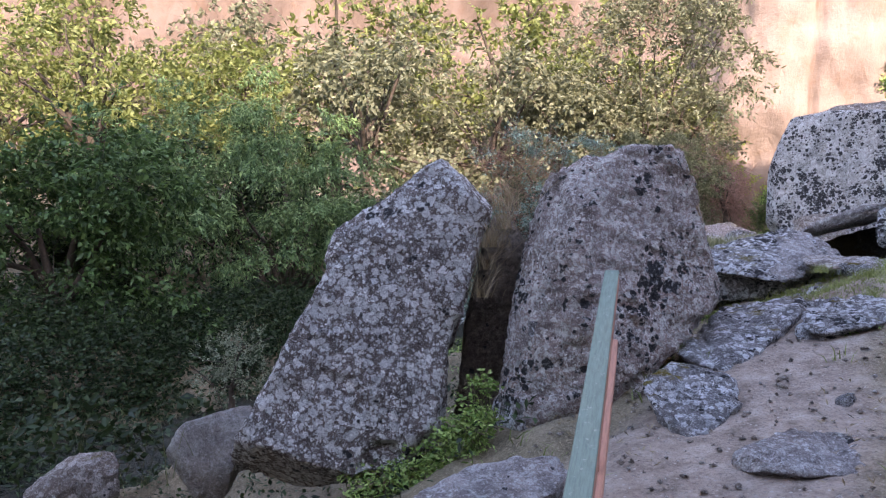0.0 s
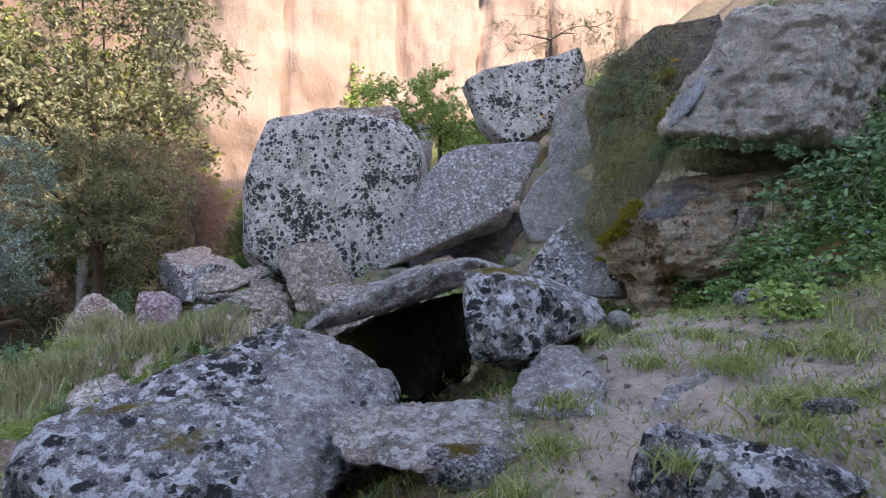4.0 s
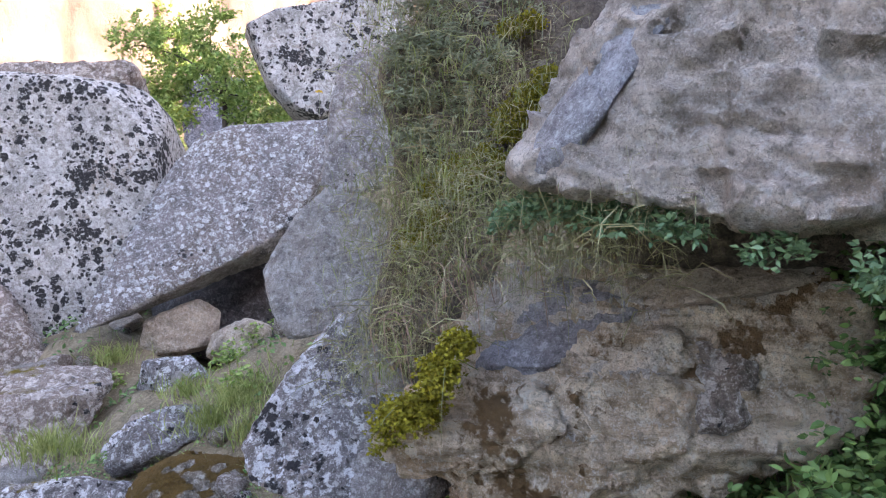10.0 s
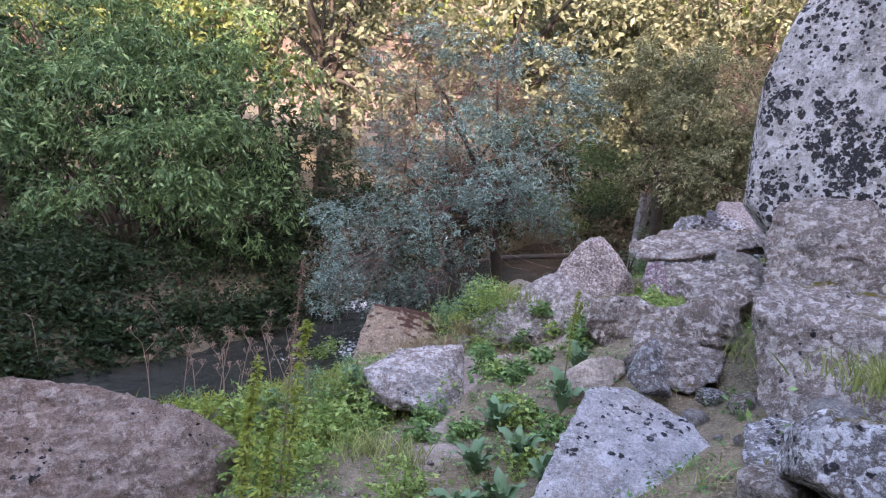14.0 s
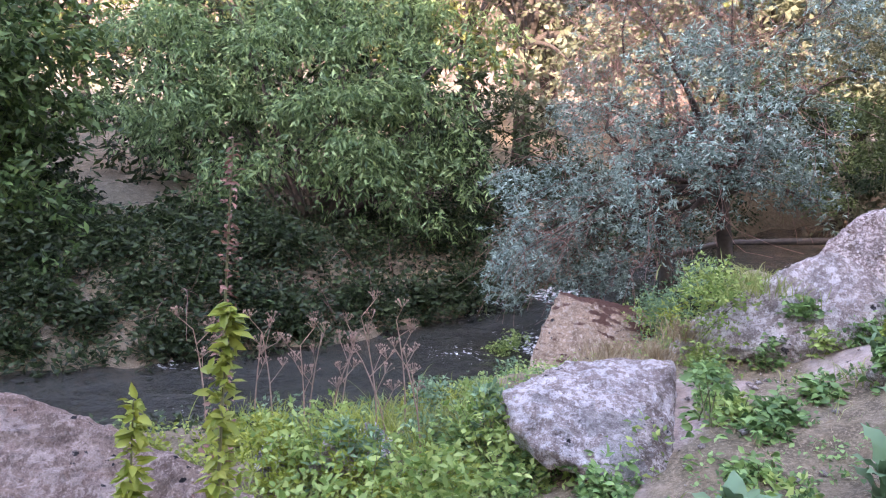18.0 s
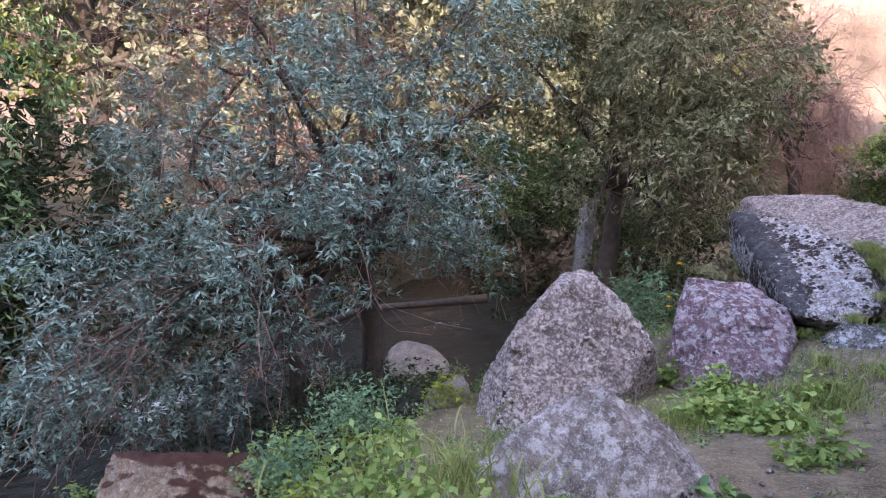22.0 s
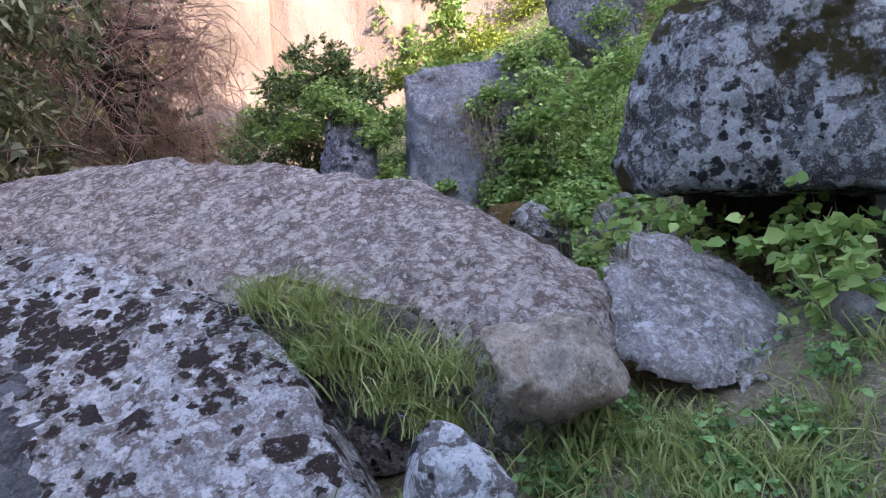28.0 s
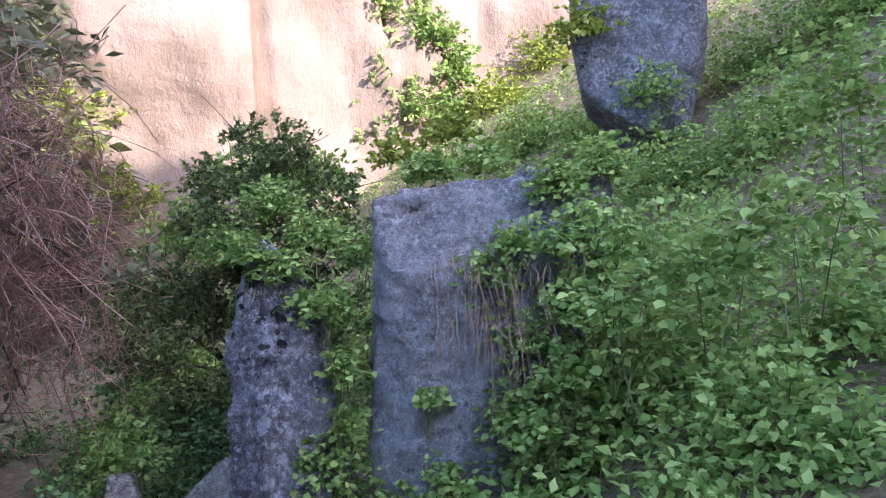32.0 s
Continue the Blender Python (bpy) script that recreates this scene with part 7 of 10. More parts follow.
tree("tree", "grey-green oleaster tree in the valley woods", (-15.00, 54.00, -1.50), (-14.80, 54.00, 5.50),
     [(-14.09, 56.91, 12.72, 1.79), (-12.87, 47.82, 12.43, 2.21), (-19.79, 52.36, 10.37, 2.91), (-16.32, 50.87, 13.35, 2.33), (-19.65, 50.57, 4.52, 2.67), (-17.41, 50.11, 9.51, 2.30), (-13.33, 58.48, 4.85, 2.35), (-17.62, 50.59, 10.01, 2.89), (-13.36, 52.67, 13.29, 2.49), (-11.40, 55.18, 6.85, 1.84), (-21.50, 52.39, 7.16, 2.79), (-15.72, 52.03, 14.03, 2.47), (-9.87, 51.45, 11.05, 2.16), (-12.68, 47.71, 11.60, 2.27), (-14.82, 49.47, 5.55, 1.80), (-12.65, 55.25, 6.23, 2.34)], 0.40, "greyolive", 6000, 0.420, 0.230)
tree("tree", "sunlit yellow-green tree in the valley woods", (0.00, 56.00, -1.50), (0.20, 56.00, 5.08),
     [(-1.52, 51.42, 7.87, 2.52), (-1.48, 60.16, 11.02, 2.23), (2.78, 61.95, 9.77, 2.19), (-3.29, 59.47, 9.43, 2.02), (2.74, 56.05, 12.02, 1.92), (-2.54, 56.66, 6.26, 1.95), (-1.97, 57.37, 4.42, 1.88), (2.25, 59.97, 4.68, 1.78), (-3.87, 57.32, 10.66, 1.81), (-3.30, 58.30, 4.39, 2.90), (0.33, 57.66, 9.20, 1.95), (-2.67, 53.43, 5.32, 1.81), (-0.46, 52.81, 11.84, 2.30), (3.10, 54.60, 6.56, 2.07), (2.08, 51.13, 7.09, 1.86), (-2.84, 49.75, 8.67, 1.75)], 0.38, "sunny", 6000, 0.420, 0.230)
tree("tree", "grey-green oleaster tree in the valley woods", (9.00, 60.00, -1.50), (9.20, 60.00, 5.08),
     [(10.39, 60.27, 5.96, 1.54), (13.39, 61.55, 11.79, 1.70), (12.79, 59.36, 11.40, 2.44), (9.74, 59.71, 7.53, 2.12), (10.31, 59.54, 7.28, 2.37), (11.56, 62.25, 7.26, 2.19), (10.89, 59.08, 11.70, 2.25), (11.15, 56.38, 12.26, 1.87), (6.87, 61.27, 11.91, 1.99), (8.75, 62.06, 11.53, 2.12), (8.16, 56.71, 8.69, 1.66), (8.85, 59.40, 9.38, 2.27), (8.34, 58.67, 6.67, 2.36), (5.52, 55.68, 11.01, 1.96), (12.96, 56.98, 6.90, 1.88), (12.11, 61.51, 13.03, 1.61)], 0.38, "greyolive", 6000, 0.420, 0.230)
tree("tree", "grey-green oleaster tree in the valley woods", (-24.00, 27.00, -1.50), (-23.80, 27.00, 2.00),
     [(-25.09, 26.50, 1.95, 1.62), (-23.96, 27.73, 2.39, 1.62), (-24.27, 26.84, 2.89, 1.86), (-23.40, 30.13, 3.46, 1.72), (-27.10, 24.63, 3.81, 1.27), (-23.57, 27.88, 6.23, 1.21), (-19.64, 27.66, 2.31, 1.81), (-21.56, 28.46, 2.58, 1.76), (-26.59, 24.72, 4.95, 1.79), (-25.88, 29.74, 3.55, 1.21), (-22.32, 24.16, 5.26, 1.28), (-26.75, 26.31, 5.02, 1.18), (-25.65, 29.40, 1.84, 1.55), (-24.25, 24.33, 4.68, 1.59), (-23.46, 29.34, 6.52, 1.38), (-24.92, 27.43, 2.74, 1.25)], 0.20, "olive", 12000, 0.300, 0.140)
tree("tree", "sunlit yellow-green tree in the valley woods", (-7.00, 47.00, -1.50), (-6.80, 47.00, 5.92),
     [(-2.51, 44.90, 13.04, 2.51), (-11.39, 43.28, 9.54, 1.93), (-1.66, 45.17, 13.23, 1.99), (-6.49, 43.54, 15.29, 2.44), (-8.50, 52.56, 6.47, 1.60), (-7.50, 44.16, 10.54, 2.15), (-2.13, 48.27, 7.42, 1.94), (-9.81, 51.16, 11.80, 1.79), (-4.68, 48.76, 9.35, 1.58), (-4.08, 51.18, 11.33, 2.50), (-1.51, 46.28, 8.17, 1.66), (-8.43, 50.50, 10.25, 2.05), (-10.46, 51.21, 7.42, 1.97), (-3.01, 43.54, 7.57, 1.75), (-6.87, 46.64, 6.55, 2.04), (-8.99, 46.55, 5.44, 1.71)], 0.42, "sunny", 6000, 0.420, 0.230)
tree("tree", "sunlit yellow-green tree in the valley woods", (5.00, 50.00, -1.50), (5.20, 50.00, 5.92),
     [(5.43, 46.55, 14.88, 2.11), (5.73, 49.90, 7.18, 1.39), (2.39, 51.19, 5.41, 1.89), (7.27, 51.52, 7.54, 2.12), (2.87, 51.21, 5.35, 1.78), (1.97, 46.89, 13.54, 2.13), (5.03, 51.66, 13.77, 2.11), (0.09, 49.74, 9.84, 1.64), (5.23, 50.42, 13.06, 2.21), (7.89, 48.05, 11.67, 2.24), (6.58, 46.26, 8.90, 1.86), (5.95, 51.74, 12.71, 2.30), (1.93, 49.07, 8.54, 1.80), (6.11, 46.77, 14.73, 1.52), (3.53, 53.42, 8.99, 2.17), (7.46, 45.34, 10.21, 1.40)], 0.42, "sunny", 6000, 0.420, 0.230)
tree("tree", "sunlit yellow-green tree in the valley woods", (-22.00, 46.00, -1.50), (-21.80, 46.00, 5.92),
     [(-26.05, 43.96, 9.70, 1.93), (-23.57, 40.05, 5.76, 2.36), (-25.01, 49.16, 13.87, 2.69), (-23.52, 44.09, 15.37, 1.83), (-26.31, 49.89, 7.72, 1.92), (-16.04, 44.04, 7.62, 2.06), (-22.38, 47.89, 7.81, 2.71), (-19.64, 47.28, 7.11, 1.71), (-27.37, 45.12, 12.65, 2.32), (-21.88, 45.74, 8.51, 2.69), (-19.33, 47.24, 10.20, 1.92), (-23.00, 45.70, 7.79, 2.68), (-18.22, 50.82, 6.43, 2.72), (-24.29, 41.55, 6.23, 1.69), (-21.87, 43.71, 7.04, 2.53), (-21.25, 45.25, 16.77, 2.22)], 0.42, "sunny", 6000, 0.420, 0.230)
tree("tree", "sunlit yellow-green tree in the valley woods", (13.50, 55.00, -1.50), (13.70, 55.00, 5.50),
     [(12.53, 55.88, 8.89, 2.09), (13.22, 56.45, 6.11, 1.36), (10.66, 58.80, 5.14, 1.41), (18.13, 53.13, 12.41, 1.46), (10.55, 58.85, 8.47, 1.85), (13.31, 55.46, 8.63, 1.89), (14.20, 51.51, 8.82, 1.71), (10.29, 56.22, 12.35, 1.42), (9.52, 52.33, 11.49, 1.40), (17.88, 53.96, 5.93, 1.48), (13.75, 55.82, 15.90, 1.60), (14.45, 54.02, 4.66, 1.99), (14.85, 50.21, 10.04, 1.70), (13.62, 53.81, 10.64, 1.63), (15.73, 57.93, 7.47, 1.68), (11.74, 56.80, 8.16, 1.76)], 0.40, "sunny", 6000, 0.420, 0.230)
tree("tree", "grey-green oleaster tree in the valley woods", (10.20, 38.50, -1.50), (10.40, 38.50, 2.67),
     [(13.44, 38.09, 6.29, 1.33), (9.43, 41.76, 3.37, 0.92), (7.38, 38.49, 3.86, 1.22), (9.53, 41.76, 4.27, 1.13), (7.12, 37.89, 7.00, 1.16), (7.82, 39.42, 2.45, 1.10), (11.87, 36.10, 2.38, 1.34), (7.69, 40.74, 3.84, 0.97), (7.19, 37.55, 4.22, 1.35), (9.75, 36.71, 3.87, 1.14), (8.69, 39.62, 5.95, 1.36), (9.27, 37.96, 3.51, 1.06), (9.41, 37.81, 2.61, 1.04), (10.12, 38.90, 5.88, 1.38), (7.43, 37.90, 6.40, 1.33), (11.98, 37.41, 6.03, 0.92)], 0.24, "greyolive", 9000, 0.320, 0.170)

tree("shrub", "light green sunlit bush at the foot of the cliff", (16.17, 46.95, 3.40), (16.20, 46.93, 4.60),
     [(17.11, 46.91, 6.38, 1.22), (17.07, 50.84, 5.95, 1.20), (17.75, 45.77, 5.54, 0.85), (16.34, 51.22, 4.36, 1.19), (18.30, 45.55, 3.32, 0.68), (19.20, 45.13, 2.79, 0.69), (20.13, 44.68, 2.93, 0.52)], 0.08, "lime", 12000, 0.160, 0.080, 0.1)
thicket("herb_bank", "lush green herbs on a bank with small violet flowers",
        [(10.47, 7.72, 3.16, 0.44), (12.24, 7.46, 2.63, 0.59), (13.07, 8.07, 2.85, 0.48), (10.68, 7.37, 3.39, 0.48), (10.56, 8.03, 1.92, 0.41), (10.51, 8.49, 1.75, 0.31), (10.40, 7.54, 2.03, 0.41), (9.49, 8.05, 1.46, 0.36), (8.51, 7.51, 1.81, 0.30), (9.73, 8.70, 1.38, 0.24), (9.21, 8.74, 1.14, 0.25), (8.75, 8.11, 1.28, 0.28), (8.06, 7.42, 1.62, 0.23), (9.02, 9.06, 0.96, 0.19), (11.29, 8.00, 2.24, 0.33), (8.71, 7.31, 2.00, 0.26), (9.96, 8.63, 1.81, 0.31), (9.73, 8.97, 1.71, 0.23)] + [(9.76, 8.47, 1.38, 0.34), (9.82, 9.14, 1.17, 0.27), (9.79, 9.58, 0.92, 0.26), (9.25, 9.78, 1.02, 0.18), (9.91, 8.75, 2.15, 0.22)], "herb", 32000, 0.038, 0.028)
thicket("herbs", "low green herbs along the foot of the rocks",
        [(9.67, 11.75, 0.24, 0.27), (9.44, 10.85, 0.46, 0.24), (9.41, 10.24, 0.51, 0.23), (9.13, 9.63, 0.70, 0.20), (9.60, 12.18, 0.24, 0.19), (10.75, 10.05, 1.02, 0.41), (9.23, 9.64, 0.91, 0.23), (6.54, 7.38, 1.26, 0.22)], "bramble", 5000, 0.045, 0.036)
thicket("herb_bank", "green herbs and nettles on the slope above the path",
        [(9.70, 8.45, 2.00, 0.45), (9.96, 8.30, 2.48, 0.50), (8.77, 8.64, 1.42, 0.34), (9.00, 8.16, 1.54, 0.48), (9.57, 8.11, 1.92, 0.45), (8.09, 8.62, 1.14, 0.19), (8.52, 7.63, 1.22, 0.38), (8.16, 8.06, 1.22, 0.30)], "herb", 21000, 0.046, 0.027)
thicket("herb_bank", "lush herbs with violet flowers covering the slope",
        [(9.42, 7.69, 2.61, 0.31), (10.07, 7.41, 3.05, 0.41), (12.32, 7.09, 2.74, 0.57), (9.30, 6.99, 2.10, 0.34), (8.25, 7.12, 1.76, 0.30), (7.85, 7.30, 1.60, 0.25), (7.62, 7.51, 1.44, 0.22), (7.69, 7.95, 1.39, 0.19), (8.21, 8.53, 0.94, 0.21), (7.39, 7.05, 1.56, 0.24), (8.70, 7.88, 1.48, 0.25), (10.73, 7.11, 3.49, 0.44), (9.68, 7.47, 1.90, 0.32), (8.35, 7.50, 1.73, 0.21), (7.45, 7.71, 1.32, 0.20), (7.34, 7.24, 1.43, 0.21), (13.49, 6.77, 3.39, 0.52)], "herb", 20000, 0.040, 0.029)
thicket("nettles", "broad-leaved green seedlings under the overhanging boulder",
        [(11.30, 23.95, 0.30, 0.16), (11.62, 24.18, 0.38, 0.20), (11.85, 23.75, 0.42, 0.22), (12.05, 24.25, 0.40, 0.20), (11.50, 23.60, 0.24, 0.18)], "bramble", 520, 0.055, 0.048)
thicket("mint", "tall grey-green mint plants among the herbs",
        [(8.04, 7.64, 2.21, 0.22), (8.48, 7.50, 2.44, 0.22), (7.90, 7.86, 2.10, 0.17), (7.67, 8.05, 1.93, 0.14), (8.74, 7.26, 2.65, 0.22)], "mint", 1500, 0.060, 0.035)
thicket("bramble_thicket", "thick bright green bramble leaves on the slope",
        [(14.57, 27.51, 1.29, 0.30), (14.92, 27.20, 1.48, 0.32), (15.05, 26.81, 1.69, 0.34), (15.65, 26.79, 1.03, 0.44), (15.29, 27.28, 0.74, 0.39), (15.13, 27.91, 0.46, 0.31), (14.86, 28.38, 0.23, 0.25), (14.71, 26.57, 0.64, 0.33), (14.44, 27.03, 0.53, 0.26), (20.06, 30.02, 2.11, 0.80), (20.17, 28.96, 2.54, 0.80), (16.85, 27.08, 2.46, 0.58), (23.62, 29.00, 4.40, 1.28), (23.26, 30.51, 3.93, 0.83), (20.45, 30.92, 2.19, 0.48)], "bramble", 34000, 0.056, 0.045)
thicket("bramble_thicket", "bramble tangle below the square boulder",
        [(14.89, 28.36, 0.56, 0.37), (15.64, 28.10, 0.70, 0.47), (14.72, 26.88, 0.71, 0.43), (14.12, 26.90, 0.37, 0.33), (14.04, 26.37, 0.35, 0.32), (14.37, 28.76, 0.12, 0.25), (14.17, 29.33, -0.29, 0.29), (13.47, 29.53, -0.40, 0.33), (13.65, 31.36, -0.78, 0.42), (14.17, 34.60, -0.92, 0.50), (13.58, 27.95, -0.14, 0.23), (17.53, 28.51, 1.16, 0.64), (15.21, 27.78, 1.45, 0.44), (13.30, 31.36, 0.22, 0.35), (13.74, 29.37, 0.40, 0.19), (14.90, 33.47, -0.53, 0.39)], "bramble", 25000, 0.056, 0.042, narrow=True)
thicket("bramble_thicket", "brambles and weeds behind the grey slabs",
        [(23.23, 33.80, 3.21, 0.66), (24.33, 35.97, 3.53, 0.90), (17.91, 31.55, 2.52, 0.42), (17.06, 31.65, 2.47, 0.33), (21.18, 31.15, 3.56, 0.51), (15.43, 31.64, 1.80, 0.32), (15.08, 30.85, 1.12, 0.23), (16.14, 32.31, 0.07, 0.26), (16.36, 32.98, 2.49, 0.49), (16.30, 34.40, 2.64, 0.62), (15.45, 34.48, 1.92, 0.59), (14.86, 34.32, 1.05, 0.56), (16.75, 38.40, -0.59, 0.83), (14.83, 35.90, -0.83, 0.71), (14.99, 33.51, -0.48, 0.46)], "bramble", 24000, 0.090, 0.065, narrow=True)
thicket("undergrowth", "dark green herbs in the shade below the slabs",
        [(13.49, 33.90, -1.00, 0.45), (13.40, 32.30, -0.94, 0.39), (12.74, 32.30, -1.00, 0.37), (13.03, 30.85, -0.88, 0.32), (12.72, 31.15, 0.09, 0.22), (13.33, 30.50, -0.85, 0.26), (12.35, 32.25, -1.03, 0.36), (13.56, 30.25, -0.73, 0.26), (14.06, 32.46, -0.68, 0.34), (13.01, 31.02, -0.15, 0.22), (13.44, 28.58, -0.38, 0.20), (14.06, 37.83, -1.02, 0.69), (14.14, 35.61, -0.97, 0.52), (16.16, 38.78, -0.71, 0.62), (13.90, 33.82, 0.32, 0.37)], "herb", 9000, 0.060, 0.040, narrow=True)
thicket("bramble_thicket", "bramble shoots growing over the grey slabs",
        [(15.31, 28.41, 2.02, 0.24), (15.19, 28.09, 1.71, 0.26), (14.86, 28.04, 1.25, 0.19), (14.63, 27.93, 0.89, 0.21), (14.45, 28.03, 0.60, 0.17), (14.59, 29.72, 1.12, 0.13), (14.46, 29.53, 0.72, 0.13), (14.98, 30.24, 1.65, 0.21), (15.03, 31.74, 2.12, 0.37), (14.70, 31.95, 1.71, 0.37), (13.83, 29.33, 0.30, 0.17), (14.18, 28.44, 0.23, 0.16), (14.21, 29.18, 0.30, 0.13), (15.02, 31.10, 1.85, 0.23), (15.65, 28.30, 2.14, 0.26)], "bramble", 12000, 0.048, 0.038)
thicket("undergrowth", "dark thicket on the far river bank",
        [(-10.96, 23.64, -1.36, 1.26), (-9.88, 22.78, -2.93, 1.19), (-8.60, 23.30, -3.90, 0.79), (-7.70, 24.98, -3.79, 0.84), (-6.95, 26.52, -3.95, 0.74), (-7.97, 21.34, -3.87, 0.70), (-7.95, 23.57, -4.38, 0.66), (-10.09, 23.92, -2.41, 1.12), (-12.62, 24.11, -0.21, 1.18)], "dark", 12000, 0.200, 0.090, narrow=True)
thicket("bramble_thicket", "sunlit low brambles on the hill crest",
        [(28.70, 41.03, 5.59, 1.08), (20.44, 34.69, 3.49, 0.51), (31.37, 41.18, 7.32, 1.17), (19.67, 35.39, 3.17, 0.51), (20.80, 31.90, 4.63, 0.52), (24.95, 36.99, 3.83, 0.69)], "lime", 8000, 0.120, 0.090, narrow=True)
tree("shrub", "dense bush with small leaves behind the upright slab", (15.10, 32.56, -0.13), (15.11, 32.55, 0.17),
     [(14.72, 32.82, 1.66, 0.52), (15.05, 32.61, 2.24, 0.52), (15.43, 32.36, 2.67, 0.44), (14.52, 32.96, 1.08, 0.44), (15.78, 32.11, 2.36, 0.44), (15.89, 31.80, 1.75, 0.33), (14.05, 32.67, 0.68, 0.35), (15.39, 31.40, 1.12, 0.27), (15.32, 33.03, 2.83, 0.39), (14.63, 33.49, 1.53, 0.39), (14.24, 33.75, 1.16, 0.39), (14.95, 32.66, 1.21, 0.52), (15.40, 32.37, 1.78, 0.52), (15.39, 32.13, 1.12, 0.43), (14.84, 32.37, 0.50, 0.50), (14.39, 32.44, 0.25, 0.42), (15.14, 31.93, 0.43, 0.42), (15.32, 31.57, 0.51, 0.34)] + [(14.62, 32.03, -0.01, 0.41), (14.06, 32.42, 0.01, 0.34)], 0.05, "bush", 36000, 0.065, 0.038, 0.0, 8, shell=0.1, cluster=2.0)
thicket("stream_bushes", "dark bushes over the stream behind the willows",
        [(3.53, 36.87, 0.04, 1.49), (5.36, 36.47, 0.39, 1.24), (6.78, 35.10, -0.06, 0.82), (7.86, 36.92, 0.19, 0.79), (2.81, 34.92, -1.03, 1.09), (9.97, 32.28, -0.66, 0.51), (10.07, 34.34, -0.09, 0.58), (10.78, 33.15, -0.03, 0.65), (9.76, 34.48, 1.19, 0.93), (8.53, 36.83, 1.37, 1.19), (5.96, 37.43, 1.53, 1.32), (4.18, 36.83, 1.89, 1.49), (1.72, 37.31, 0.43, 1.49), (6.90, 32.95, -1.23, 0.40)], "dark", 30000, 0.130, 0.055, narrow=True)
thicket("stream_bushes", "dark growth on the far side of the stream",
        [(6.65, 31.25, 0.56, 0.56), (7.30, 31.20, 0.83, 0.56), (8.01, 31.60, 0.32, 0.53), (8.59, 31.05, 0.52, 0.56), (8.48, 30.51, -0.35, 0.40), (6.16, 31.26, -0.36, 0.56), (9.14, 30.97, 0.05, 0.47), (9.61, 30.94, 0.51, 0.47), (6.80, 32.29, 1.43, 0.81), (8.30, 32.13, 1.41, 0.81), (5.43, 31.35, 0.02, 0.65), (9.72, 30.38, -0.37, 0.36)], "bush", 14000, 0.100, 0.040, narrow=True)
thicket("weeds", "small leafy weeds in the grass by the boulders",
        [(10.12, 24.99, 0.26, 0.10), (10.27, 24.87, 0.20, 0.10), (10.49, 24.86, 0.15, 0.09), (10.48, 24.74, 0.06, 0.09), (10.61, 24.58, 0.01, 0.10), (10.65, 24.31, -0.01, 0.11), (10.69, 24.09, -0.03, 0.10), (10.85, 23.94, -0.01, 0.10), (10.43, 24.36, -0.08, 0.10), (10.61, 23.98, -0.07, 0.10), (10.74, 23.79, -0.07, 0.08), (10.69, 24.82, 0.19, 0.06), (11.13, 23.91, 0.10, 0.08)], "herb", 2600, 0.030, 0.020)
thicket("weeds", "grass and weeds beside the overhanging boulder",
        [(13.34, 26.35, 0.04, 0.19), (13.00, 25.87, -0.04, 0.19), (11.12, 24.59, 0.50, 0.08), (12.61, 25.79, -0.15, 0.17), (11.60, 24.79, 0.55, 0.08), (11.54, 24.90, 0.60, 0.07), (12.30, 25.72, 0.48, 0.09), (13.28, 25.55, -0.03, 0.15)], "bramble", 2200, 0.045, 0.032)
thicket("weeds", "short weeds and grass round the sunk slab",
        [(9.92, 24.27, -0.16, 0.09), (10.16, 24.35, -0.10, 0.10), (10.38, 24.11, -0.13, 0.09), (10.54, 23.92, -0.10, 0.09), (10.50, 23.74, -0.14, 0.08), (9.77, 24.04, -0.21, 0.09), (10.10, 23.78, -0.27, 0.08), (9.87, 24.29, 0.07, 0.05), (10.39, 24.34, -0.09, 0.08)], "herb", 2000, 0.026, 0.017)
thicket("bramble", "bramble shoots under the overhanging boulder",
        [(11.64, 24.64, 0.48, 0.09), (13.17, 25.17, 0.29, 0.15), (13.29, 24.93, 0.17, 0.17), (11.56, 24.02, 0.38, 0.11), (11.40, 23.90, 0.19, 0.10), (11.46, 24.03, 0.18, 0.07)], "bramble", 520, 0.070, 0.060)
thicket("bramble", "young bramble shoots between the boulders",
        [(8.05, 24.48, -0.88, 0.21), (8.18, 23.86, -0.86, 0.19), (8.14, 23.11, -0.86, 0.25), (7.74, 23.11, -0.85, 0.21), (8.32, 22.77, -0.80, 0.20)], "bramble", 1500, 0.065, 0.055)
thicket("weeds", "brownish weeds on the stream bank under the willow",
        [(4.37, 29.31, -2.69, 0.46), (4.96, 30.07, -2.51, 0.40), (3.64, 30.02, -2.64, 0.49), (3.37, 28.69, -2.84, 0.47), (4.85, 28.07, -2.80, 0.37), (5.85, 30.27, -2.41, 0.27)], "olive", 4500, 0.060, 0.030)
thicket("weeds", "yellowish green weeds beside the long rock",
        [(5.05, 23.10, -1.25, 0.26), (4.76, 22.43, -1.35, 0.20), (5.73, 25.21, -1.33, 0.26), (5.14, 24.28, -1.77, 0.21)], "lime", 1700, 0.050, 0.024)
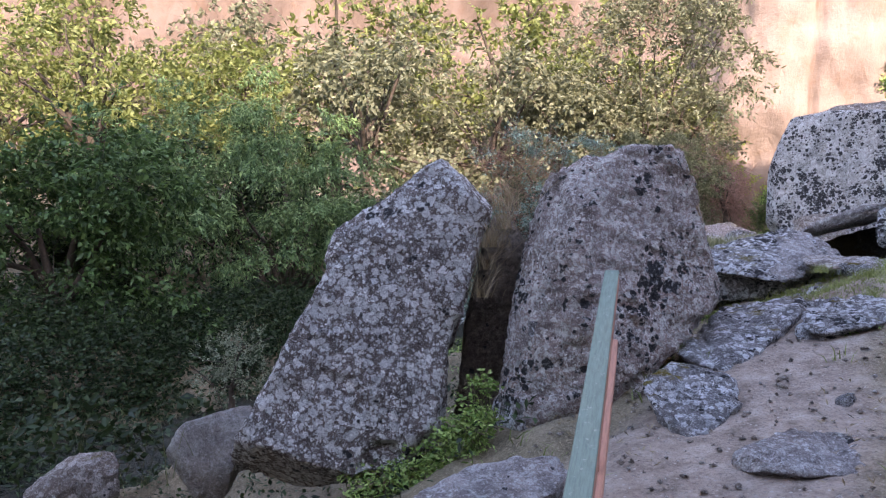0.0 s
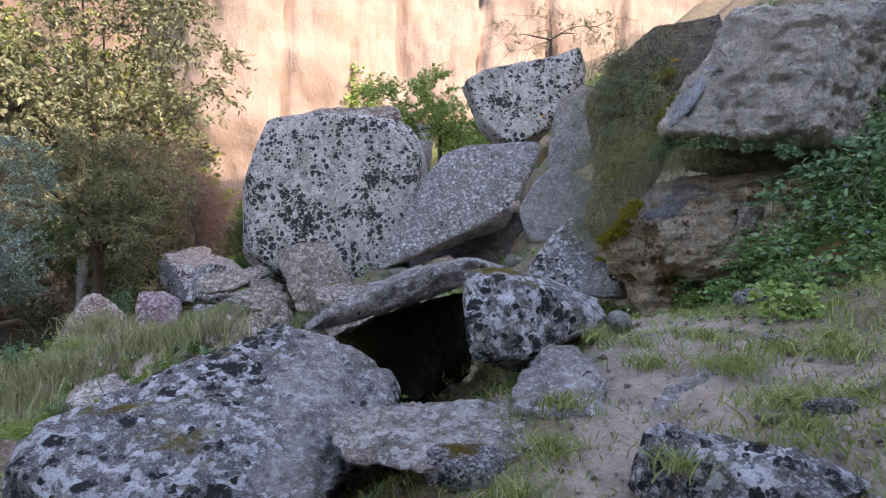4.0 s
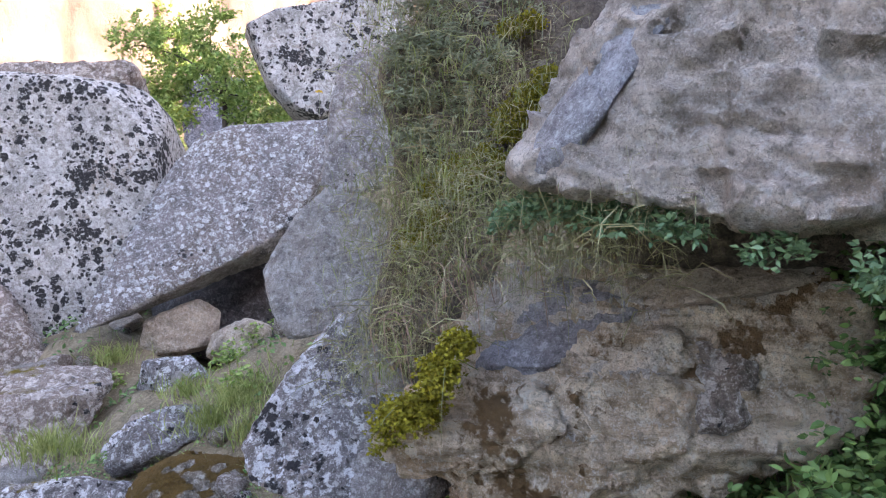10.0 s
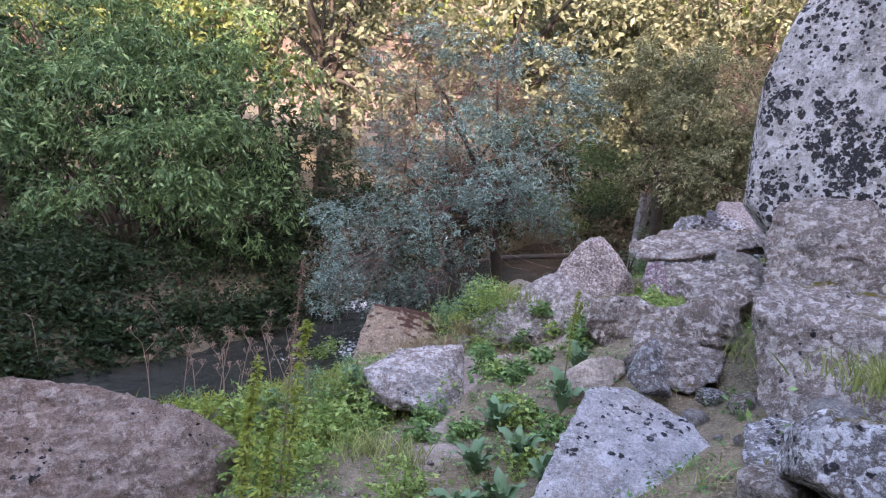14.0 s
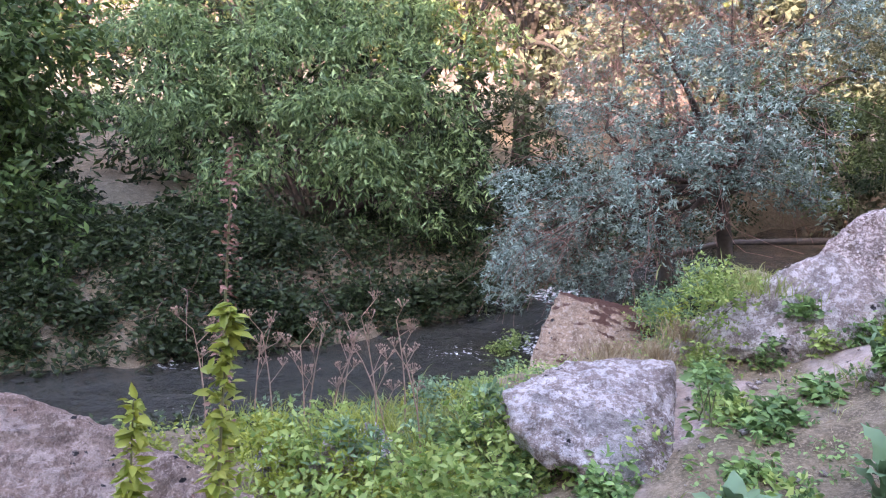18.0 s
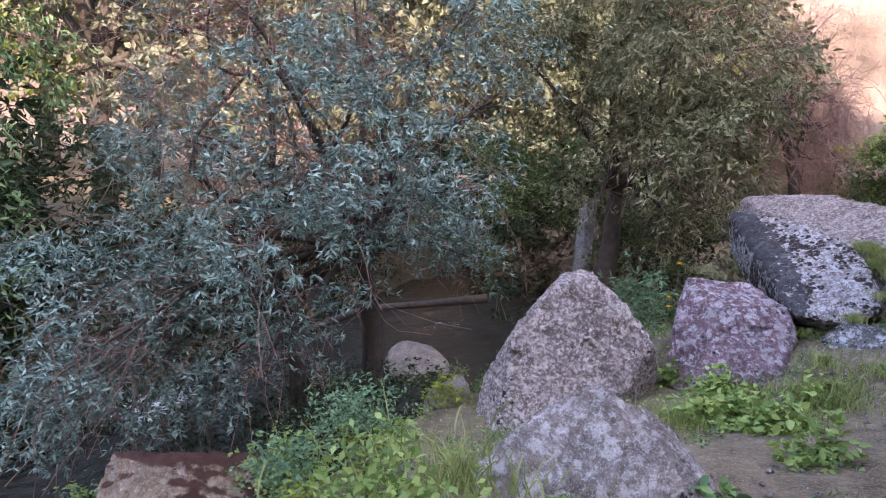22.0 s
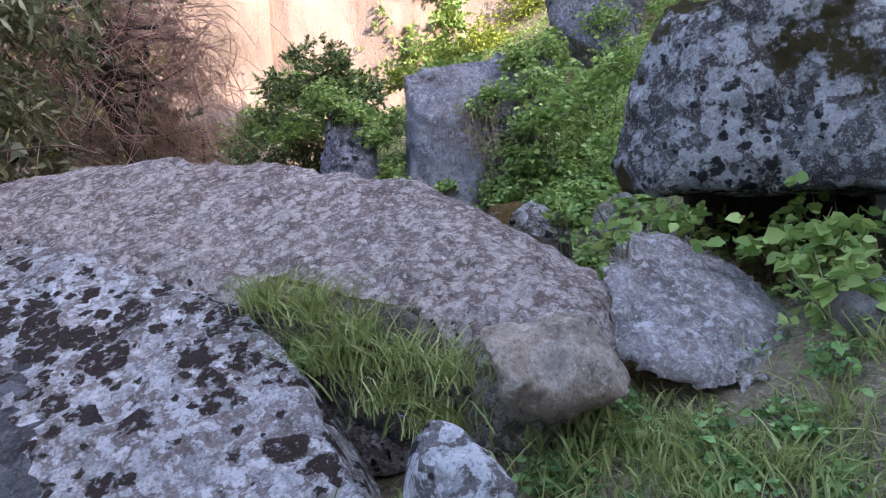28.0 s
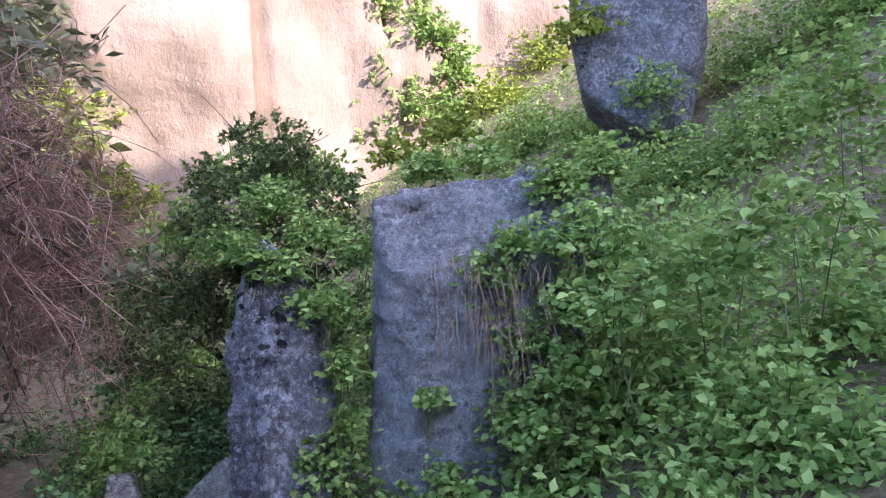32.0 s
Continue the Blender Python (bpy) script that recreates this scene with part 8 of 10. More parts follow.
thicket("bank_weeds", "mixed green weeds between path and river",
        [(4.00, 16.17, -1.05, 0.33), (4.72, 16.08, -1.22, 0.46), (5.01, 16.99, -1.27, 0.45), (4.70, 15.23, -1.15, 0.44), (5.81, 14.99, -1.03, 0.29), (6.52, 16.39, -0.83, 0.23), (6.71, 15.62, -0.90, 0.21), (6.14, 17.48, -0.73, 0.17), (5.52, 20.45, -1.34, 0.20), (5.71, 16.98, -0.97, 0.22), (4.59, 17.18, -0.99, 0.23), (5.54, 20.46, -0.60, 0.40), (4.25, 24.11, -1.86, 0.48), (3.09, 16.68, -1.50, 0.26)], "bramble", 14000, 0.055, 0.030, narrow=True)
thicket("weeds", "mixed leafy weeds covering the river path",
        [(5.05, 16.85, -1.29, 0.21), (5.62, 16.67, -1.06, 0.20), (6.07, 16.12, -0.93, 0.17), (5.68, 16.03, -1.00, 0.17), (6.35, 17.30, -0.72, 0.17), (6.36, 16.78, -0.79, 0.15), (6.63, 16.49, -0.78, 0.14), (6.07, 16.86, -0.35, 0.11), (6.87, 16.00, -0.74, 0.16), (6.11, 20.47, -1.08, 0.16), (6.80, 20.68, -0.89, 0.20), (4.43, 17.27, -1.34, 0.23)], "herb", 5000, 0.055, 0.032)
thicket("weeds", "yellow-green weeds in the bank grass",
        [(3.00, 16.40, -1.47, 0.29), (3.83, 16.09, -1.34, 0.30), (4.29, 16.16, -1.08, 0.22), (3.70, 17.91, -1.50, 0.26), (4.63, 16.70, -1.35, 0.25), (4.64, 15.95, -1.23, 0.25), (3.57, 16.24, -1.12, 0.20)], "lime", 6000, 0.045, 0.020, narrow=True)
thicket("weeds", "green weeds beside the pale rock ridge",
        [(5.38, 22.70, -0.97, 0.19), (8.12, 23.76, -0.85, 0.24), (8.06, 24.40, -0.88, 0.18), (8.13, 22.84, -0.83, 0.23), (8.16, 22.01, -0.77, 0.24), (8.79, 23.45, -0.79, 0.25), (6.52, 20.46, -0.89, 0.15), (6.81, 20.61, -0.89, 0.12), (0.66, 26.42, -3.68, 0.33), (0.74, 26.98, -3.63, 0.35)], "bramble", 4200, 0.060, 0.038)
thicket("bank_weeds", "pale green weeds over the river bank",
        [(3.90, 17.70, -1.21, 0.20), (4.68, 17.13, -0.87, 0.13), (3.21, 17.76, -1.68, 0.27), (2.57, 17.41, -1.79, 0.32), (4.16, 17.26, -1.40, 0.27), (4.25, 16.16, -0.98, 0.21), (3.49, 20.27, -1.83, 0.20), (1.20, 24.12, -3.69, 0.32), (5.03, 23.20, -1.06, 0.43), (4.49, 22.93, -1.37, 0.32), (3.46, 24.17, -2.18, 0.29), (3.10, 24.11, -2.61, 0.26)], "mint", 11000, 0.055, 0.024, narrow=True)
thicket("weed", "dark leafy weed growing beside the blocky rock",
        [(5.89, 18.10, -0.75, 0.16), (5.99, 17.65, -0.73, 0.12)], "herb", 1400, 0.030, 0.022)
thicket("weeds", "leafy weeds beside the trodden path",
        [(6.34, 20.65, -0.68, 0.18), (6.38, 17.53, -0.69, 0.13), (7.09, 20.81, -0.78, 0.24), (7.00, 17.81, -0.31, 0.16), (6.59, 17.79, -0.60, 0.11)], "herb", 2600, 0.060, 0.040)
thicket("shrub_low", "bright green seedlings at the foot of the tall slab",
        [(-0.13, 6.81, -0.90, 0.24), (0.20, 5.59, -0.38, 0.15), (-0.66, 5.83, -0.69, 0.16), (-0.48, 7.23, -1.16, 0.17)], "bramble", 2200, 0.035, 0.022)
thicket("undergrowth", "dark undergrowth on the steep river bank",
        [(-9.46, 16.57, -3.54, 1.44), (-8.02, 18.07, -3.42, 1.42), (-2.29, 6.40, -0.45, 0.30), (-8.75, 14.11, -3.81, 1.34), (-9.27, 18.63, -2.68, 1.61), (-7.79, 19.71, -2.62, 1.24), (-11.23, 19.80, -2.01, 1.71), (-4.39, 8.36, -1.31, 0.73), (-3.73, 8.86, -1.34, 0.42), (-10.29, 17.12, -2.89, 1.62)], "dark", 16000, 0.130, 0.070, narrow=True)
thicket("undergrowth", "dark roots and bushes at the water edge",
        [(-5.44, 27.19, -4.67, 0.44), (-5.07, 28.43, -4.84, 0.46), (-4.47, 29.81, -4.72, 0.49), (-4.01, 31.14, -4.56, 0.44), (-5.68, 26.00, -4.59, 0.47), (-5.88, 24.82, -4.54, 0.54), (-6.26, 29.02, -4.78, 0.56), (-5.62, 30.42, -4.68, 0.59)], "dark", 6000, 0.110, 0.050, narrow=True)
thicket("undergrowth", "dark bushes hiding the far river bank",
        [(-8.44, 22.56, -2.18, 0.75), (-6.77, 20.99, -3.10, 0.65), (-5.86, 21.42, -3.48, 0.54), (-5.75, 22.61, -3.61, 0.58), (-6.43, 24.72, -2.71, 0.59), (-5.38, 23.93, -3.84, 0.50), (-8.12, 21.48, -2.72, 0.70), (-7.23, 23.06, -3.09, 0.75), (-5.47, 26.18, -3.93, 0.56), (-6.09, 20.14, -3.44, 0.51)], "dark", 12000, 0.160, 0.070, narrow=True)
thicket("weeds", "green weeds on the bank above the river",
        [(2.10, 15.58, -1.59, 0.26), (2.34, 15.83, -1.51, 0.23), (2.50, 16.15, -1.46, 0.20), (2.22, 15.63, -1.34, 0.19), (3.11, 15.96, -1.45, 0.22), (1.83, 15.63, -1.41, 0.19)], "lime", 2600, 0.045, 0.020, narrow=True)
thicket("weeds", "bramble seedlings at the path edge",
        [(13.79, 28.07, -0.08, 0.21), (13.62, 27.49, 0.01, 0.18), (13.83, 27.25, 0.17, 0.18), (13.76, 26.85, 0.17, 0.16), (13.97, 28.81, -0.26, 0.20), (13.51, 29.02, -0.40, 0.20)], "bramble", 1500, 0.055, 0.042)
# the void below the crown is shaded by adding near-black leaves
thicket("undergrowth", "added dark growth standing in for the shade under the silver willow",
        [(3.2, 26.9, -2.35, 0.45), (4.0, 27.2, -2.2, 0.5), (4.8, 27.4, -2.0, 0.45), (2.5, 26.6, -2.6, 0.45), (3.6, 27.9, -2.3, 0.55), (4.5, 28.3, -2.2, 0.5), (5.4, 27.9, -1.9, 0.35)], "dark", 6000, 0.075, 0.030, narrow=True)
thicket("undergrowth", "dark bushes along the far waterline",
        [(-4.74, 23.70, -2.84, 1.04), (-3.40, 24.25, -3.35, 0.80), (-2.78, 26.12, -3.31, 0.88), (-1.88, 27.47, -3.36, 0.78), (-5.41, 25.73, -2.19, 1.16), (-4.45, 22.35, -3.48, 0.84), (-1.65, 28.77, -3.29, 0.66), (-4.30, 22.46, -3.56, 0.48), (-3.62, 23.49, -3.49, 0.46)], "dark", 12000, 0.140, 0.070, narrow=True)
thicket("bramble", "bramble trailing between and over the grey slabs",
        [(13.95, 29.42, 1.35, 0.20), (14.02, 29.30, 0.95, 0.17), (14.00, 29.30, 0.55, 0.18), (13.80, 29.62, 1.62, 0.20), (13.62, 29.68, 1.75, 0.16), (14.72, 28.55, 1.45, 0.22), (14.92, 28.40, 1.65, 0.24), (14.80, 28.32, 1.05, 0.24), (14.62, 28.36, 0.62, 0.22), (14.30, 28.62, 0.22, 0.20), (14.02, 28.95, 0.05, 0.22), (13.70, 29.05, -0.10, 0.22), (15.12, 28.20, 1.30, 0.26), (15.10, 28.10, 0.80, 0.28), (14.28, 28.74, 0.75, 0.10)], "bramble", 9000, 0.050, 0.040, stems=7)
thicket("undergrowth", "shaded green herbs on the bank below the slabs",
        [(12.60, 29.60, -0.75, 0.34), (13.00, 29.95, -0.62, 0.34), (13.10, 30.55, -0.50, 0.34), (12.50, 30.40, -0.90, 0.36), (13.45, 29.95, -0.35, 0.28), (12.95, 31.40, -0.80, 0.40), (13.45, 31.10, -0.30, 0.38), (12.30, 31.20, -0.95, 0.34), (13.20, 29.20, -0.50, 0.26), (13.90, 31.30, 0.10, 0.40), (12.75, 28.90, -0.65, 0.28), (12.10, 29.30, -0.72, 0.28), (12.00, 30.10, -0.92, 0.30), (11.80, 29.80, -0.85, 0.24), (12.35, 28.40, -0.50, 0.24)], "deep", 14000, 0.050, 0.036)
thicket("shrub_low", "bright green leafy shoots in front of the tall slab",
        [(0.24, 5.55, -0.10, 0.20), (0.10, 5.60, -0.28, 0.22), (-0.10, 5.62, -0.48, 0.22), (-0.34, 5.60, -0.62, 0.20), (-0.62, 5.55, -0.78, 0.18), (0.32, 5.70, 0.12, 0.14)], "bramble", 3800, 0.034, 0.021, stems=6)
tree("willow_sapling", "young grey-leaved willow between the boulders and the stream", (7.75, 26.60, -1.30), (7.80, 26.55, -0.75),
     [(7.72, 26.30, -0.45, 0.26), (7.95, 26.25, -0.25, 0.22), (7.40, 26.65, -0.70, 0.28), (8.10, 26.45, -0.45, 0.22), (7.20, 26.55, -0.95, 0.26)], 0.03, "mint", 4200, 0.085, 0.020, 0.5, 4, twig_mat=TWIG, cluster=2.4, star=True, gap=-0.2)
thicket("undergrowth", "dark weeds on the stream bank behind the pointed boulder",
        [(7.10, 26.20, -1.25, 0.34), (6.60, 26.80, -1.60, 0.40), (7.50, 27.20, -1.25, 0.38), (8.10, 27.30, -0.95, 0.38), (6.30, 26.00, -1.55, 0.34), (8.60, 27.00, -0.70, 0.34), (7.20, 28.10, -1.55, 0.45), (8.10, 28.40, -1.20, 0.42)], "deep", 8000, 0.060, 0.030, narrow=True)
turf("grass_tuft", "green grass tufts beside the gravel path",
     [(4.60, 7.39, 0.91, 0.13), (4.86, 7.56, 1.01, 0.11), (5.67, 7.23, 1.12, 0.21), (5.38, 6.82, 1.07, 0.20), (5.52, 7.59, 1.09, 0.14), (5.96, 6.87, 1.19, 0.15), (5.26, 7.69, 1.25, 0.08), (4.52, 6.78, 1.02, 0.09)], "grass", 260, 0.08, 0.003, 0.8)
turf("grass_tuft", "pale dry grass above the river bank",
     [(4.07, 10.84, 0.93, 0.32), (3.55, 11.00, 0.77, 0.39), (4.60, 10.81, 0.99, 0.26), (3.27, 10.71, 0.68, 0.25), (4.06, 11.88, 0.93, 0.28)], "sedge", 500, 0.22, 0.003)
turf("grass_tuft", "green grass growing in the cleft of the flat boulder",
     [(10.19, 25.20, 0.37, 0.11), (10.29, 25.10, 0.30, 0.13), (10.38, 24.96, 0.25, 0.13), (10.12, 24.99, 0.26, 0.10), (10.18, 24.86, 0.19, 0.10)], "grass", 240, 0.16, 0.0018, 0.6)
turf("grass_tuft", "green grass beside the flat-topped boulder",
     [(10.59, 24.67, 0.03, 0.16), (10.63, 24.40, -0.01, 0.16), (10.73, 24.11, -0.02, 0.16), (10.43, 24.36, -0.08, 0.15), (10.53, 24.08, -0.08, 0.15), (10.72, 23.89, -0.06, 0.14), (10.57, 24.76, 0.15, 0.09)], "grass", 230, 0.10, 0.002, 0.7)
turf("grass_tuft", "lush grass on the ground below the overhanging boulder",
     [(10.20, 24.05, -0.13, 0.18), (10.45, 23.95, -0.10, 0.2), (10.70, 23.90, -0.06, 0.2), (10.95, 23.85, -0.02, 0.2), (10.75, 23.60, -0.08, 0.2), (11.05, 23.55, -0.02, 0.2), (11.20, 23.80, 0.03, 0.18), (10.45, 23.65, -0.15, 0.2)], "grass", 170, 0.12, 0.0025, 0.6)
turf("grass_tuft", "thick green grass on the mound beside the flat-topped boulder",
     [(10.07, 25.13, 0.42, 0.09), (10.14, 24.99, 0.38, 0.10), (10.19, 24.84, 0.31, 0.10), (10.24, 24.71, 0.24, 0.10), (10.12, 24.88, 0.25, 0.10), (10.28, 24.58, 0.20, 0.09), (10.19, 24.71, 0.15, 0.10), (10.24, 24.63, 0.08, 0.10)], "grass", 260, 0.13, 0.0022, 0.6)
turf("grass_tuft", "dry grass on top of the purple boulder",
     [(8.27, 24.85, 0.13, 0.10), (8.54, 24.99, 0.07, 0.11), (9.32, 26.22, -0.27, 0.17), (9.22, 25.44, -0.17, 0.13), (8.70, 25.75, 0.07, 0.13)], "sedge", 90, 0.12, 0.0022, 0.8)
turf("dry_grass", "dry grass hanging in the cleft between two boulders",
     [(0.59, 6.45, 1.50, 0.10), (0.54, 6.40, 1.34, 0.10), (0.42, 6.42, 1.18, 0.13), (0.38, 6.42, 0.98, 0.10), (0.32, 6.36, 0.74, 0.10)], "dry", 80, 0.34, 0.0022, 0.7)
def hanging_grass(name, label, corners, n, leaf, length, width, out=(-0.62, -0.55), lift=0.0):
    """Long blades rooted over a steep face between four corners, arching out and hanging down."""
    a, b, c, d = (np.array(k, float) for k in corners)
    u, v = RNG.random((n, 1)), RNG.random((n, 1))
    p = (a * (1 - u) + b * u) * (1 - v) + (d * (1 - u) + c * u) * v
    keep = fbm(p, 3.2, 2, 61)[:, None] + 0.35 * RNG.normal(size=(n, 1)) > -0.3 + 0.9 * np.abs(2 * u - 1) ** 3
    p = p[keep[:, 0]] + RNG.normal(size=(int(keep.sum()), 3)) * 0.10
    m = len(p)
    way = np.concatenate([np.tile(np.array(out), (m, 1)), np.zeros((m, 1))], 1) + RNG.normal(size=(m, 3)) * np.array([0.55, 0.55, 0.0])
    up = np.array([0, 0, 1.0])
    h = (length * RNG.uniform(0.35, 1.15, m))[:, None]
    rise = RNG.uniform(0.05, 0.55, m)[:, None] + lift
    sag = RNG.uniform(0.1, 0.9, m)[:, None]
    p1 = p + (way * 0.30 + up * rise * 0.7) * h
    p2 = p + (way * 0.62 + up * (rise - 0.25 * sag)) * h
    p3 = p + (way * 0.80 + up * (rise - sag)) * h
    s = np.cross(way, RNG.normal(size=(m, 3)))
    s /= np.linalg.norm(s, axis=1, keepdims=True)
    w = width * RNG.uniform(0.6, 1.4, m)[:, None]
    q = np.stack([p - s * w, p + s * w, p1 + s * w, p1 - s * w, p2 + s * w * 0.7, p2 - s * w * 0.7, p3], 1)
    o = p.mean(0)
    k = np.arange(m)[:, None] * 7
    f = np.concatenate([k + np.array([t]) for t in ([0, 1, 2], [0, 2, 3], [3, 2, 4], [3, 4, 5], [5, 4, 6])])
    ob = new(name, mesh_of(name, q.reshape(-1, 3) - o, f, LEAF[leaf]))
    ob.location = o
    return tagged(ob, label, "grass", kind="stuff")


SPUR = ((9.30, 11.45, 1.45), (8.85, 10.15, 1.75), (10.45, 10.35, 3.95), (9.95, 11.70, 4.00))
hanging_grass("dry_grass", "long pale grass hanging over the soil spur", SPUR, 5200, "sedge", 0.30, 0.0020)
hanging_grass("dry_grass", "dry brown thatch under the grass of the spur", SPUR, 2600, "dry", 0.24, 0.0018)
hanging_grass("grass_tuft", "green grass growing over the soil spur", SPUR, 2200, "grass", 0.24, 0.0022, lift=0.35)
hanging_grass("dry_grass", "dry stalks and grass in the joint above the ledge", ((9.30, 10.20, 2.20), (8.75, 9.30, 2.42), (9.00, 9.20, 2.62), (9.55, 10.30, 2.55)), 2600, "sedge", 0.34, 0.0018)
thicket("herbs", "small grey-green herbs in the joint above the ledge",
        [(8.95, 9.75, 2.52, 0.12), (8.85, 9.50, 2.52, 0.11), (8.80, 9.30, 2.50, 0.11), (8.78, 9.10, 2.48, 0.10), (9.10, 10.00, 2.45, 0.10), (8.82, 8.80, 2.42, 0.10), (8.85, 8.50, 2.36, 0.11)], "mint", 2400, 0.034, 0.018, narrow=True, stems=0)
thicket("wormwood", "grey-green wormwood tufts on the soil spur",
        [(9.95, 11.07, 3.52, 0.14), (9.99, 10.85, 3.27, 0.11), (9.69, 11.05, 2.87, 0.13), (9.95, 10.91, 3.04, 0.12), (10.11, 10.77, 3.37, 0.10), (9.71, 10.98, 2.60, 0.11), (10.33, 10.71, 3.62, 0.12), (9.73, 11.16, 3.31, 0.11)], "wormwood", 4200, 0.045, 0.010, narrow=True)
thicket("wormwood", "silvery wormwood plants on the soil spur",
        [(9.96, 10.92, 3.14, 0.14), (9.90, 11.01, 3.37, 0.18), (10.02, 11.19, 3.71, 0.21), (10.07, 10.78, 2.87, 0.11), (10.04, 10.64, 2.61, 0.13), (8.98, 9.81, 2.72, 0.06), (9.70, 11.10, 3.11, 0.15), (9.73, 11.05, 2.82, 0.15), (9.79, 11.20, 3.42, 0.15), (10.18, 10.97, 3.58, 0.16), (10.33, 10.78, 3.72, 0.16), (9.75, 10.90, 2.51, 0.13), (10.49, 10.58, 3.40, 0.12)], "wormwood", 7000, 0.050, 0.012)
thicket("moss_cushion", "yellow-green moss cushions on the rocks",
        [(10.11, 10.56, 3.03, 0.12), (10.01, 10.63, 2.87, 0.09), (10.24, 10.52, 3.22, 0.08), (9.78, 10.80, 2.68, 0.12), (9.94, 10.64, 2.70, 0.08), (8.66, 10.19, 1.65, 0.11), (8.63, 10.02, 1.83, 0.07), (8.73, 10.40, 1.49, 0.08), (8.87, 10.10, 1.95, 0.07), (10.19, 10.73, 3.51, 0.08), (9.58, 10.85, 2.39, 0.11), (9.92, 10.71, 2.78, 0.08), (9.68, 10.83, 2.57, 0.13), (9.83, 10.75, 2.64, 0.12), (10.05, 10.61, 2.96, 0.14), (10.14, 10.53, 3.11, 0.11), (10.27, 10.47, 3.22, 0.08), (10.24, 10.62, 3.54, 0.09)] + [(8.83, 10.10, 1.92, 0.08), (8.74, 10.11, 1.85, 0.09), (8.66, 10.12, 1.74, 0.08), (8.77, 10.39, 1.56, 0.12), (8.85, 10.52, 1.37, 0.08), (9.52, 10.91, 2.29, 0.12)], "moss", 34000, 0.020, 0.016, "moss", 0, 0.6, narrow=True)
thicket("herbs", "small green plants among the stones",
        [(10.22, 13.73, 0.70, 0.25), (10.67, 14.62, 0.76, 0.19), (11.47, 15.29, 0.77, 0.20), (11.48, 14.63, 1.01, 0.21), (9.75, 12.20, 0.32, 0.27), (9.89, 11.71, 0.38, 0.26), (9.83, 11.20, 0.53, 0.24), (10.18, 16.20, 0.34, 0.17)], "bramble", 3600, 0.040, 0.030)
turf("grass_tuft", "grass between the stones below the leaning slab",
     [(10.14, 13.63, 0.68, 0.38), (9.87, 13.71, 0.53, 0.32), (8.79, 14.52, 0.41, 0.30), (10.16, 14.62, 0.53, 0.24), (9.90, 13.16, 0.52, 0.25), (10.31, 16.43, 0.55, 0.27)], "grass", 360, 0.22)
turf("grass_tuft", "thin grass along the river path",
     [(4.23, 17.46, -1.34, 0.55), (4.20, 16.15, -1.27, 0.47), (5.28, 15.79, -1.08, 0.33), (8.32, 16.82, -0.01, 0.23), (9.28, 15.12, 0.08, 0.26), (5.86, 20.83, -0.54, 0.46), (5.68, 15.53, -1.02, 0.31)], "grass", 300, 0.24)
turf("grass_tuft", "worn grass on the path edge below the herbs",
     [(6.01, 7.58, 1.18, 0.27), (5.99, 7.17, 1.17, 0.28), (6.08, 6.95, 1.24, 0.24), (5.47, 6.61, 1.13, 0.22), (5.76, 7.82, 1.14, 0.15), (5.13, 6.65, 1.06, 0.18)], "grass", 300, 0.06, 0.003, 0.8)
turf("grass_tuft", "tall bank grass and weeds above the river",
     [(2.90, 16.82, -1.44, 0.29), (4.15, 16.26, -0.95, 0.25), (3.49, 17.82, -1.61, 0.31), (4.04, 17.90, -1.31, 0.22), (4.20, 17.21, -1.41, 0.32), (3.80, 16.29, -1.19, 0.26), (4.73, 17.32, -1.24, 0.21)], "lime", 300, 0.20, 0.003, 0.5)
turf("grass_tuft", "grass and weeds between the rocks by the purple boulder",
     [(9.04, 23.53, -0.69, 0.27), (9.52, 23.56, -0.54, 0.24), (8.82, 23.59, -0.76, 0.20), (9.84, 23.56, -0.42, 0.24), (9.89, 24.25, 0.01, 0.16), (10.58, 24.68, 0.04, 0.22), (10.62, 24.27, -0.03, 0.21), (9.22, 24.46, -0.40, 0.12), (8.49, 23.87, -0.83, 0.21), (9.54, 24.21, -0.20, 0.12), (9.95, 24.19, 0.01, 0.15), (10.63, 24.49, 0.01, 0.18), (11.03, 24.95, 0.17, 0.18), (10.54, 25.23, 0.37, 0.15)], "grass", 420, 0.10)
turf("grass_tuft", "short green grass on the bank below the purple boulder",
     [(8.04, 23.30, -0.85, 0.30), (8.46, 23.03, -0.80, 0.28), (9.02, 23.34, -0.75, 0.26), (7.55, 22.98, -0.86, 0.21), (9.16, 23.94, -0.57, 0.21)], "grass", 420, 0.13)
turf("grass_tuft", "thin pale grass among the path stones",
     [(3.42, 8.48, 0.38, 0.13), (3.64, 8.33, 0.45, 0.13), (3.60, 6.90, 0.91, 0.09), (4.28, 7.23, 0.84, 0.14), (4.23, 6.82, 0.82, 0.12), (3.44, 7.16, 0.55, 0.07), (3.90, 6.57, 0.71, 0.09), (3.11, 8.41, 0.27, 0.16), (3.28, 7.73, 0.38, 0.11)], "grass", 160, 0.10, 0.002, 0.7)
turf("dry_grass", "dry grass beside the long rock",
     [(4.65, 20.08, -1.40, 0.24), (4.98, 19.62, -1.36, 0.21), (5.25, 20.57, -1.13, 0.20), (5.07, 20.29, -1.34, 0.20), (4.67, 19.21, -1.35, 0.17)], "dry", 260, 0.26)

# ---------------------------------------------------------------- low plants
def scatter(n, x0, x1, y0, y1, keep):
    x, y = RNG.uniform(x0, x1, n), RNG.uniform(y0, y1, n)
    k = keep(x, y) > RNG.random(n)
    return x[k], y[k]


